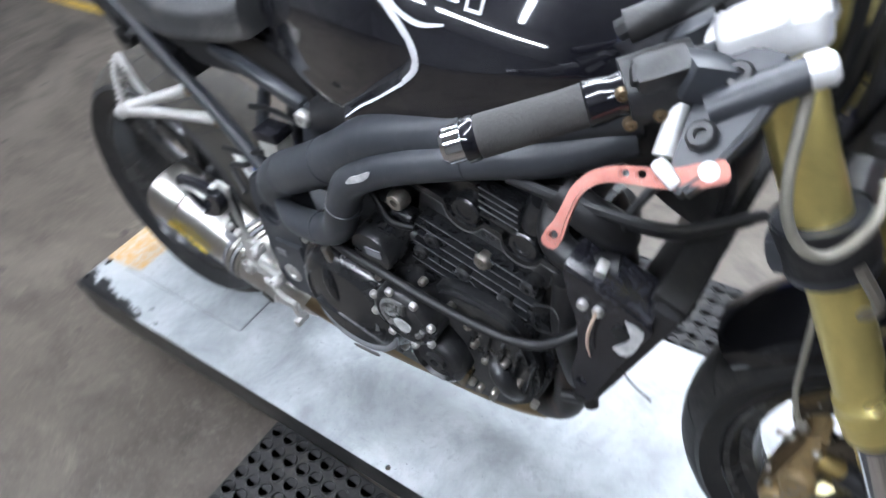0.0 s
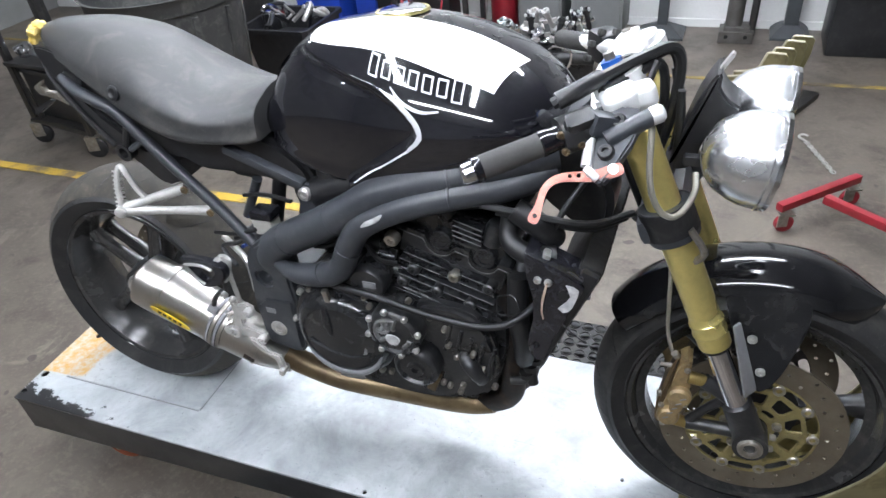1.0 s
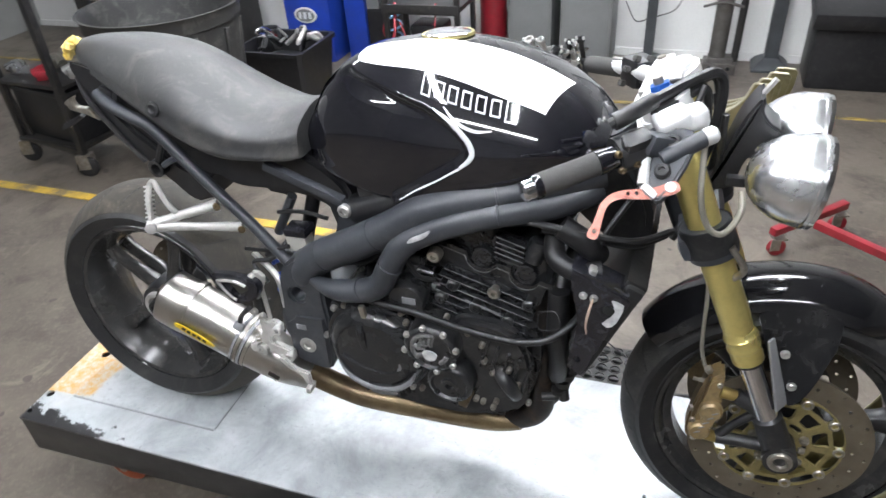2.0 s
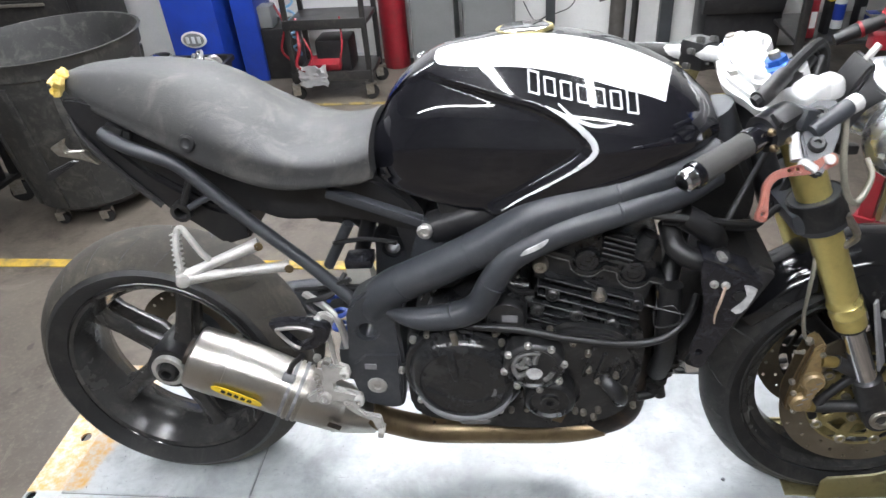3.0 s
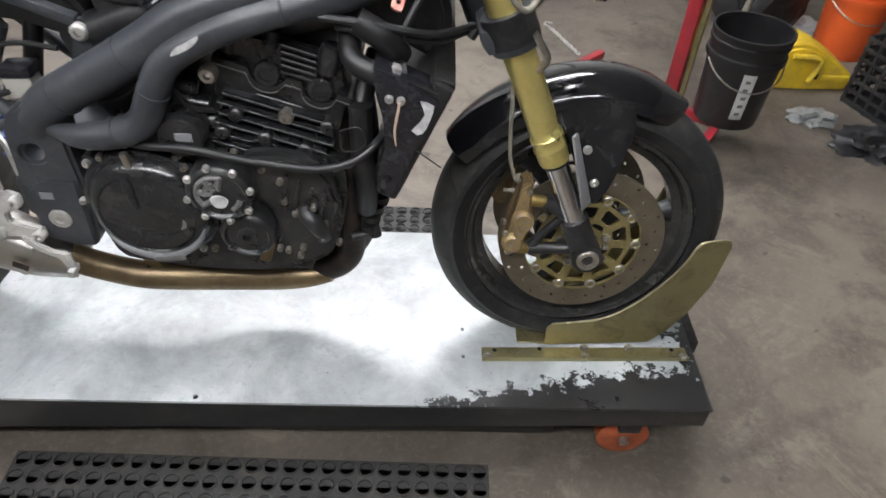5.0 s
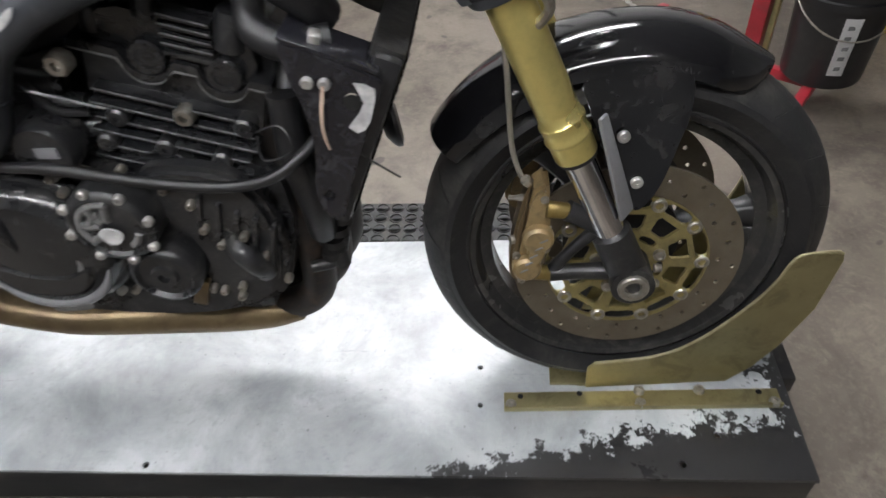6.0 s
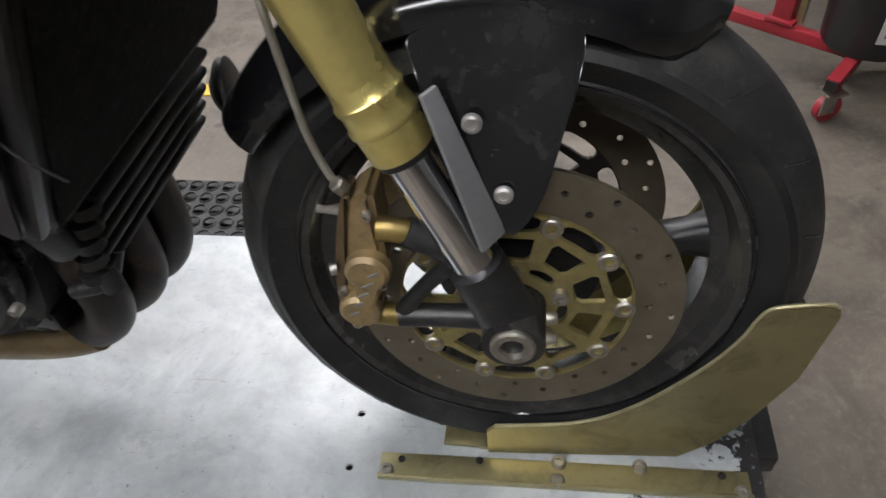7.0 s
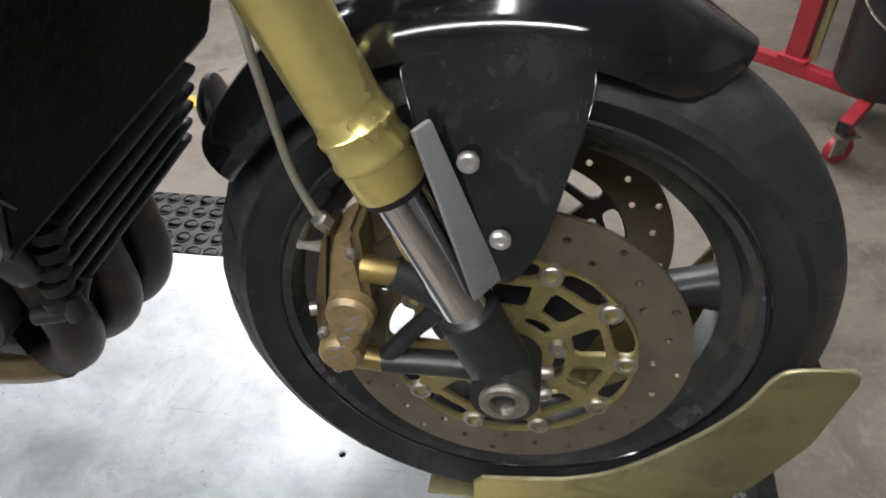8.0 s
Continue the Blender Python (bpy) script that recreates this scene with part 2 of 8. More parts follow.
def deck_material():
    """White enamel deck, scuffed grey, worn to black steel along its borders and to old yellow primer at the ramp end."""
    m, nt, b = nodes_of("lift_deck_enamel")
    tc = nt.nodes.new("ShaderNodeTexCoord")
    sep = nt.nodes.new("ShaderNodeSeparateXYZ")
    nt.links.new(tc.outputs["Object"], sep.inputs[0])
    scuff, fine, chips = noise_tex(nt, 5.0, 8, 0.65, dist=0.4), noise_tex(nt, 45, 6, 0.7), noise_tex(nt, 26, 8, 0.72)
    col = mixc(nt, ramp(nt, scuff.outputs[0], 0.36, 0.68).outputs[0], (0.46, 0.485, 0.5, 1), (0.22, 0.237, 0.247, 1))
    col = mixc(nt, ramp(nt, fine.outputs[0], 0.55, 0.75, b=(0.6, 0.6, 0.6, 1)).outputs[0], col, (0.2, 0.21, 0.22, 1))
    # rubbed smudges, drag marks along the deck, specks of grit
    smudge = noise_tex(nt, 3.1, 9, 0.72, dist=1.2)
    col = mixc(nt, ramp(nt, smudge.outputs[0], 0.54, 0.7, b=(0.75, 0.75, 0.75, 1)).outputs[0], col, (0.22, 0.24, 0.25, 1))
    drag = noise_tex(nt, 1.0, 6, 0.7)
    stretch = nt.nodes.new("ShaderNodeMapping")
    stretch.inputs["Scale"].default_value = (9.0, 70.0, 1.0)
    stretch.inputs["Rotation"].default_value = (0, 0, 0.5)
    nt.links.new(tc.outputs["Object"], stretch.inputs["Vector"])
    nt.links.new(stretch.outputs[0], drag.inputs["Vector"])
    col = mixc(nt, ramp(nt, drag.outputs[0], 0.64, 0.7, b=(0.6, 0.6, 0.6, 1)).outputs[0], col, (0.17, 0.18, 0.185, 1))
    grit = noise_tex(nt, 95, 4, 0.7)
    col = mixc(nt, ramp(nt, grit.outputs[0], 0.66, 0.7, b=(0.8, 0.8, 0.8, 1)).outputs[0], col, (0.07, 0.068, 0.065, 1))

    def math_node(op, a, v):
        n = nt.nodes.new("ShaderNodeMath")
        n.operation = op
        for i, s in enumerate((a, v)):
            if isinstance(s, bpy.types.NodeSocket):
                nt.links.new(s, n.inputs[i])
            else:
                n.inputs[i].default_value = s
        return n.outputs[0]

    def band(src, lo, hi):
        r = nt.nodes.new("ShaderNodeMapRange")
        r.inputs[1].default_value, r.inputs[2].default_value = lo, hi
        nt.links.new(src, r.inputs[0])
        return r.outputs[0]

    # rust-yellow primer round the ramp end, then bare black along the near border and both ends
    tail = math_node("MULTIPLY", band(sep.outputs[0], -0.20, -0.30), band(sep.outputs[1], -0.165, -0.145))
    tail = ramp(nt, math_node("ADD", tail, math_node("MULTIPLY", math_node("SUBTRACT", scuff.outputs[0], 0.5), 1.6)), 0.45, 0.6)
    rust = mixc(nt, ramp(nt, fine.outputs[0], 0.4, 0.62).outputs[0], (0.52, 0.29, 0.075, 1), (0.47, 0.44, 0.38, 1))
    col = mixc(nt, tail.outputs[0], col, rust)
    front = math_node("SUBTRACT", math_node("ADD", band(sep.outputs[0], 0.95, 1.6), band(sep.outputs[1], -0.12, -0.262)), 0.75)
    rear = math_node("MULTIPLY", band(sep.outputs[0], 0.12, -0.4), band(sep.outputs[1], -0.16, -0.26))
    tip = band(sep.outputs[0], 1.62, 1.78)
    wear = math_node("MAXIMUM", math_node("MAXIMUM", front, rear), tip)
    worn = ramp(nt, math_node("ADD", wear, math_node("MULTIPLY", math_node("SUBTRACT", chips.outputs[0], 0.5), 1.9)), 0.5, 0.56)
    col = mixc(nt, worn.outputs[0], col, (0.014, 0.014, 0.015, 1))
    nt.links.new(col, b.inputs["Base Color"])
    rr = nt.nodes.new("ShaderNodeMapRange")
    b.inputs["Coat Weight"].default_value, b.inputs["Coat Roughness"].default_value = 0.5, 0.38
    rr.inputs[3].default_value, rr.inputs[4].default_value = 0.2, 0.42
    nt.links.new(scuff.outputs[0], rr.inputs[0])
    nt.links.new(rr.outputs[0], b.inputs["Roughness"])
    bp = nt.nodes.new("ShaderNodeBump")
    bp.inputs["Strength"].default_value, bp.inputs["Distance"].default_value = 0.12, 0.003
    nt.links.new(scuff.outputs[0], bp.inputs["Height"])
    nt.links.new(bp.outputs[0], b.inputs["Normal"])
    return m


def concrete_material():
    m, nt, b = nodes_of("stained_concrete")
    big, mid, fine = noise_tex(nt, 0.9, 6, 0.6, dist=0.5), noise_tex(nt, 4.5, 8, 0.68, dist=0.3), noise_tex(nt, 70, 4)
    col = mixc(nt, ramp(nt, big.outputs[0], 0.38, 0.62).outputs[0], (0.148, 0.127, 0.104, 1), (0.08, 0.067, 0.055, 1))
    col = mixc(nt, ramp(nt, mid.outputs[0], 0.48, 0.7).outputs[0], col, (0.05, 0.041, 0.034, 1))
    scuffs = noise_tex(nt, 2.6, 10, 0.78, dist=1.6)
    col = mixc(nt, ramp(nt, scuffs.outputs[0], 0.55, 0.64, b=(0.55, 0.55, 0.55, 1)).outputs[0], col, (0.19, 0.165, 0.137, 1))
    oil = noise_tex(nt, 1.7, 5, 0.6, dist=1.0)
    col = mixc(nt, ramp(nt, oil.outputs[0], 0.56, 0.7, b=(0.8, 0.8, 0.8, 1)).outputs[0], col, (0.035, 0.03, 0.026, 1))
    col = mixc(nt, ramp(nt, fine.outputs[0], 0.5, 0.8, b=(0.4, 0.4, 0.4, 1)).outputs[0], col, (0.2, 0.17, 0.135, 1))
    drops = noise_tex(nt, 11, 2, 0.4)
    col = mixc(nt, ramp(nt, drops.outputs[0], 0.71, 0.735, b=(0.75, 0.75, 0.75, 1)).outputs[0], col, (0.035, 0.03, 0.027, 1))
    nt.links.new(col, b.inputs["Base Color"])
    rr = nt.nodes.new("ShaderNodeMapRange")
    rr.inputs[3].default_value, rr.inputs[4].default_value = 0.3, 0.62
    nt.links.new(mid.outputs[0], rr.inputs[0])
    nt.links.new(rr.outputs[0], b.inputs["Roughness"])
    bp = nt.nodes.new("ShaderNodeBump")
    bp.inputs["Strength"].default_value, bp.inputs["Distance"].default_value = 0.2, 0.003
    nt.links.new(fine.outputs[0], bp.inputs["Height"])
    nt.links.new(bp.outputs[0], b.inputs["Normal"])
    return m


SKIRT_BLACK = mat("skirt_black_enamel", (0.011, 0.011, 0.012), (0.018, 0.0175, 0.017), rough=0.36, s1=7, bump=0.12, dust=(0.09, 0.08, 0.07), dust_amt=0.25)
WORN_ZINC = mat("worn_zinc_edge", (0.5, 0.46, 0.3), (0.34, 0.3, 0.17), rough=0.4, metal=0.7, s1=40, bump=0.1)
DECK = deck_material()
CONCRETE = concrete_material()
WALL_PAINT = mat("white_wall_panel", (0.7, 0.7, 0.69), (0.62, 0.62, 0.61), rough=0.45, s1=2, bump=0.03)
WALL_GREY = mat("shop_wall_paint", (0.26, 0.26, 0.255), (0.2, 0.2, 0.195), rough=0.6, s1=2, bump=0.05)
CEILING = mat("ceiling_board", (0.34, 0.34, 0.34), (0.28, 0.28, 0.28), rough=0.8, s1=2, bump=0.05)
LINE_YELLOW = mat("worn_yellow_line", (0.55, 0.36, 0.05), (0.2, 0.16, 0.09), rough=0.55, s1=9, s2=60, bump=0.1, lo=0.45, hi=0.62)
DULL_CHROME = mat("dull_chrome", (0.82, 0.83, 0.85), (0.74, 0.74, 0.75), rough=0.26, metal=0.97, s1=14, bump=0.02, dust=(0.6, 0.58, 0.55), dust_amt=0.45)
LINE_FAINT = mat("faded_yellow_line", (0.36, 0.26, 0.06), (0.12, 0.1, 0.075), rough=0.55, s1=7, s2=60, bump=0.1, lo=0.4, hi=0.6)
TUBE = glow("fluorescent_tubes", (0.95, 0.975, 1.0), 66.0)


# ---- mesh helpers ----
def bm_new():
    return bmesh.new()


def finish(bm, name, material, angle=38):
    bmesh.ops.recalc_face_normals(bm, faces=bm.faces)
    for f in bm.faces:
        f.smooth = True
    lim = radians(angle)
    for e in bm.edges:
        e.smooth = len(e.link_faces) == 2 and e.calc_face_angle(0) < lim
    me = bpy.data.meshes.new(name)
    bm.to_mesh(me)
    bm.free()
    me.materials.append(material)
    return me


def part(name, bm, material, parent=None, label="", m=None, angle=38):
    if m is not None:
        bm.transform(m)
    ob = new(name, finish(bm, name, material, angle))
    ob.parent = parent
    return tagged(ob, label)


def thing(name, label, category, group="", kind=""):
    return tagged(new(name), label, category, group, kind)


def spline(pts, n):
    """n points along a Catmull-Rom curve through pts (tuples of any length)."""
    p = np.array(pts, float)
    p = np.vstack([2 * p[0] - p[1], p, 2 * p[-1] - p[-2]])
    out = []
    for u in np.linspace(0, len(pts) - 1, n):
        i = min(int(u), len(pts) - 2)
        t = u - i
        a, b, c, d = p[i : i + 4]
        out.append(0.5 * (2 * b + (c - a) * t + (2 * a - 5 * b + 4 * c - d) * t**2 + (3 * b - a - 3 * c + d) * t**3))
    return np.array(out)


def skin(bm, rings, closed=True, caps=True):
    vs = [[bm.verts.new(p) for p in r] for r in rings]
    n = len(rings[0])
    for a, b in zip(vs, vs[1:]):
        for i in range(n if closed else n - 1):
            j = (i + 1) % n
            bm.faces.new((a[i], a[j], b[j], b[i]))
    if caps and closed:
        bm.faces.new(vs[0][::-1])
        bm.faces.new(vs[-1])
    return bm


def tube(pts, radius, n=0, seg=12, bm=None, caps=True):
    """A round tube along pts; radius may be a list, one for each point."""
    bm = bm or bm_new()
    n = n or max(2, (len(pts) - 1) * 6 if len(pts) > 2 else 2)
    rad = radius if isinstance(radius, (list, tuple)) else [radius] * len(pts)
    c = spline([(*p, r) for p, r in zip(pts, rad)], n)
    rings, side = [], None
    for i in range(n):
        d = Vector(c[min(i + 1, n - 1)][:3] - c[max(i - 1, 0)][:3]).normalized()
        if side is None:
            side = d.orthogonal().normalized()
        side = (side - d * side.dot(d)).normalized()
        up = d.cross(side)
        o = Vector(c[i][:3])
        rings.append([o + (side * math.cos(a) + up * math.sin(a)) * c[i][3] for a in np.linspace(0, 2 * math.pi, seg, endpoint=False)])
    return skin(bm, rings, True, caps)


def lathe(profile, seg=32, bm=None, m=None, closed=False):
    """Turns a profile of (along, radius) round the local y axis; closed joins its last point to its first."""
    bm = bm or bm_new()
    rings = []
    for a in np.linspace(0, 2 * math.pi, seg, endpoint=False):
        rings.append([Vector((r * math.cos(a), y, r * math.sin(a))) for y, r in profile])
    if m is not None:
        rings = [[m @ p for p in r] for r in rings]
    vs = [[bm.verts.new(p) for p in r] for r in rings]
    k = len(profile)
    for i in range(seg):
        a, b = vs[i], vs[(i + 1) % seg]
        for j in range(k if closed else k - 1):
            q = (j + 1) % k
            bm.faces.new((a[j], a[q], b[q], b[j]))
    if not closed:
        for j, flip in ((0, False), (k - 1, True)):
            if profile[j][1] > 1e-5:
                ring = [v[j] for v in vs]
                bm.faces.new(ring if flip else ring[::-1])
    bmesh.ops.remove_doubles(bm, verts=bm.verts, dist=1e-6)
    return bm


def box(size, at=(0, 0, 0), rot=(0, 0, 0), bevel=0.0, bm=None, seg=2):
    bm2 = bm_new()
    bmesh.ops.create_cube(bm2, size=1)
    bm2.transform(Matrix.Diagonal((*size, 1)))
    if bevel:
        bmesh.ops.bevel(bm2, geom=list(bm2.edges), offset=bevel, segments=seg, affect="EDGES", profile=0.6)
    bm2.transform(pose(*at, *rot))
    return bm2 if bm is None else join(bm, bm2)


def join(bm, *others):
    for o in others:
        me = bpy.data.meshes.new("tmp")
        o.to_mesh(me)
        o.free()
        bm.from_mesh(me)
        bpy.data.meshes.remove(me)
    return bm


def plate(outline, thick, holes=(), bevel=0.0):
    """A plate in the x-z plane (outline and holes are lists of (x, z)), from y = -thick/2 to thick/2."""
    bm = bm_new()
    edges = []
    for loop in (outline, *holes):
        vs = [bm.verts.new((x, -thick / 2, z)) for x, z in loop]
        edges += [bm.edges.new((vs[i], vs[(i + 1) % len(vs)])) for i in range(len(vs))]
    if holes:
        bmesh.ops.triangle_fill(bm, use_beauty=True, edges=edges)
    else:
        bm.faces.new([e.verts[0] for e in edges])
    got = bmesh.ops.extrude_face_region(bm, geom=list(bm.faces))
    bmesh.ops.translate(bm, vec=(0, thick, 0), verts=[g for g in got["geom"] if isinstance(g, bmesh.types.BMVert)])
    if bevel:
        bmesh.ops.recalc_face_normals(bm, faces=bm.faces)
        sharp = [e for e in bm.edges if len(e.link_faces) == 2 and e.calc_face_angle(0) > 0.9]
        bmesh.ops.bevel(bm, geom=sharp, offset=bevel, segments=2, affect="EDGES")
    return bm


def circle(cx, cz, r, n=16, a0=0.0):
    return [(cx + r * math.cos(a0 + 2 * math.pi * i / n), cz + r * math.sin(a0 + 2 * math.pi * i / n)) for i in range(n)]


def smooth_loop(pts, n=40):
    q = list(pts)
    p = np.array(q[-1:] + q + q[:2], float)
    out = []
    for u in np.linspace(0, len(q), n, endpoint=False):
        i = int(u)
        t = u - i
        a, b, c, d = p[i : i + 4]
        out.append(tuple(0.5 * (2 * b + (c - a) * t + (2 * a - 5 * b + 4 * c - d) * t**2 + (3 * b - a - 3 * c + d) * t**3)))
    return out


def along(a, b):
    """A turn and shift that lays local y on the line from a towards b, starting at a."""
    d = (Vector(b) - Vector(a)).normalized()
    return Matrix.Translation(a) @ d.to_track_quat("Y", "Z").to_matrix().to_4x4()


def bolt(at, r=0.008, h=0.008, direction=(0, -1, 0), bm=None, socket=True, seg=10):
    """A round-headed bolt whose head points along direction."""
    a = Vector(at)
    m = along(a, a + Vector(direction))
    prof = [(0, r), (h * 0.7, r), (h, r * 0.78), (h, r * 0.42), (h * 0.55, r * 0.4), (h * 0.55, 0.0)] if socket else [(0, r), (h * 0.75, r), (h, r * 0.85), (h, 0.0)]
    return lathe(prof, seg, bm, m)


def bolts(name, spots, r, h, parent, direction=(0, -1, 0), material=None, label="", m=None):
    for s in spots:
        part(name, bolt(s, r, h, direction), material or STEEL_BOLT, parent, label, m)


# ---- setting ----
def setting(name, bm, material, label, category):
    return tagged(part(name, bm, material), label, category, kind="structure")


X0, X1, Y0, Y1, TOP = -4.6, 6.2, -4.2, 3.72, 3.0
setting("floor", box((X1 - X0, Y1 - Y0 + 0.4, 0.1), ((X0 + X1) / 2, (Y0 + Y1) / 2, FLOOR - 0.05)), CONCRETE, "stained brown-grey concrete workshop floor", "floor")
setting("ceiling", box((X1 - X0 + 0.3, Y1 - Y0 + 0.3, 0.1), ((X0 + X1) / 2, (Y0 + Y1) / 2, TOP + 0.05)), CEILING, "dull grey workshop ceiling", "ceiling")
H = TOP - FLOOR
setting("wall_north", box((X1 - X0, 0.12, H), ((X0 + X1) / 2, Y1 + 0.06, FLOOR + H / 2)), WALL_PAINT, "white panelled workshop wall", "wall")
setting("wall_south", box((X1 - X0, 0.12, H), ((X0 + X1) / 2, Y0 - 0.06, FLOOR + H / 2)), WALL_GREY, "grey workshop wall", "wall")
setting("wall_west", box((0.12, Y1 - Y0, H), (X0 - 0.06, (Y0 + Y1) / 2, FLOOR + H / 2)), WALL_GREY, "grey workshop wall", "wall")
setting("wall_east", box((0.12, Y1 - Y0, H), (X1 + 0.06, (Y0 + Y1) / 2, FLOOR + H / 2)), WALL_GREY, "grey workshop wall", "wall")
for y, x_end in ((1.14, 0.62), (2.87, X1 - 0.1)):
    setting("trim", box((x_end - X0 - 0.1, 0.055 if y < 2 else 0.03, 0.006), ((X0 + 0.1 + x_end) / 2, y, FLOOR + 0.002)), LINE_YELLOW if y < 2 else LINE_FAINT, "worn yellow line painted on the concrete", "floor line")
setting("baseboard", box((X1 - X0, 0.012, 0.05), ((X0 + X1) / 2, Y1 - 0.006, FLOOR + 0.025)), WALL_PAINT, "white strip at the foot of the panelled wall", "baseboard")


# ---- lamps: hanging fluorescent fixtures ----
def ceiling_light(x, y, z, length, width, turn=0):
    t = thing("ceiling_light", "hanging fluorescent shop light with a white diffuser", "ceiling light", "ceiling lights")
    t.matrix_basis = pose(x, y, z, 0, 0, turn)
    b = box((length + 0.06, width + 0.06, 0.05), (0, 0, 0.045), bevel=0.01)
    for sx in (-1, 1):
        tube([(sx * length * 0.4, 0, 0.06), (sx * length * 0.4, 0, TOP - z)], 0.006, 2, 6, b)
    part("housing", b, WALL_GREY, t)
    part("diffuser", box((length, width, 0.03), (0, 0, 0.01), bevel=0.006), TUBE, t, "glowing white diffuser")
    return t


ceiling_light(0.15, 0.3, 2.5, 2.6, 0.12, 90)
ceiling_light(1.3, 0.3, 2.5, 2.6, 0.09, 90)
ceiling_light(0.6, 1.95, 2.45, 2.4, 0.2)
ceiling_light(1.05, -1.75, 2.4, 2.1, 0.16)
ceiling_light(-1.6, -1.9, 2.6, 2.4, 0.12)
ceiling_light(-2.0, 2.1, 2.6, 2.0, 0.12)


# ---- the lift table ----
def lift_table():
    t = thing("lift_table", "low motorcycle lift with a scuffed white deck and black sides", "lift table")
    x0, x1, y0, y1 = -0.415, 1.736, -0.262, 0.275
    t.matrix_basis = pose(0.002, -0.016, 0, 0, 0, 1.01)
    holes = [circle(-0.355, 0.011, 0.014, 12), circle(-0.398, -0.166, 0.012, 12), circle(-0.405, -0.235, 0.008, 10), circle(1.223, -0.0545, 0.005, 10), circle(1.223, -0.1325, 0.005, 10), circle(1.603, -0.185, 0.006, 10), circle(1.539, -0.237, 0.006, 10), circle(0.675, -0.25, 0.006, 10)]
    out = [(x0, y0), (x1, y0), (x1, y1), (x0, y1)]
    deck = plate(out, 0.006, holes)
    deck.transform(Matrix(((1, 0, 0, 0), (0, 0, 1, 0), (0, 1, 0, -0.003), (0, 0, 0, 1))))
    part("deck", deck, DECK, t, "white enamel deck worn to black and yellow")
    # drop-out panel below the rear wheel, set in a narrow joint
    part("drop_out_panel", box((0.465, 0.31, 0.003), (-0.0905, 0.0, 0.0015), bevel=0.001), DECK, t)
    for at, size in (((-0.0905, -0.1572, 0.0006), (0.465, 0.002, 0.0012)), ((0.1442, 0.0000, 0.0006), (0.002, 0.310, 0.0012))):
        part("panel_joint", box(size, at), GREY_ZINC, t, "dirt-filled joint")
    skirt = box((x1 - x0 - 0.01, 0.006, 0.115), ((x0 + x1) / 2, y0 + 0.003, -0.065), bevel=0.001)
    for v in skirt.verts:
        if v.co.x > 1.5 and v.co.z < -0.05:
            v.co.z = -0.055
    part("near_skirt", skirt, SKIRT_BLACK, t, "black steel side")
    part("far_skirt", box((x1 - x0 - 0.01, 0.006, 0.1), ((x0 + x1) / 2, y1 - 0.003, -0.057), bevel=0.001), BLACK_PAINT, t)
    for x in (x0 + 0.003, x1 - 0.003):
        part("end_skirt", box((0.006, y1 - y0 - 0.02, 0.055), (x, (y0 + y1) / 2, -0.035), bevel=0.001), SKIRT_BLACK, t)
    part("base_frame", box((1.7, 0.36, 0.05), (0.6, 0.01, -0.21), bevel=0.006), BLACK_PAINT, t)
    part("scissor_arm", box((1.2, 0.3, 0.04), (0.6, 0.01, -0.15), bevel=0.006), BLACK_PAINT, t)
    for x in (-0.2, 1.61):
        for y in (-0.175, 0.2):
            w = part("caster", lathe([(-0.018, 0.012), (-0.02, 0.05), (-0.012, 0.062), (0.012, 0.062), (0.02, 0.05), (0.018, 0.012)], 24, m=pose(x, y, FLOOR + 0.062)), ORANGE_RUST, t, "rusty orange caster wheel")
            part("axle", lathe([(-0.03, 0.012), (0.03, 0.012)], 10, m=pose(x, y, FLOOR + 0.062)), STEEL_BOLT, w)
            part("bracket", box((0.05, 0.07, 0.05), (x, y, FLOOR + 0.135), bevel=0.004), BLACK_PAINT, w)
    part("front_bracket", box((0.05, 0.26, 0.04), (1.74, 0.06, -0.03), bevel=0.004), BLACK_PAINT, t)
    return t


lift_table()


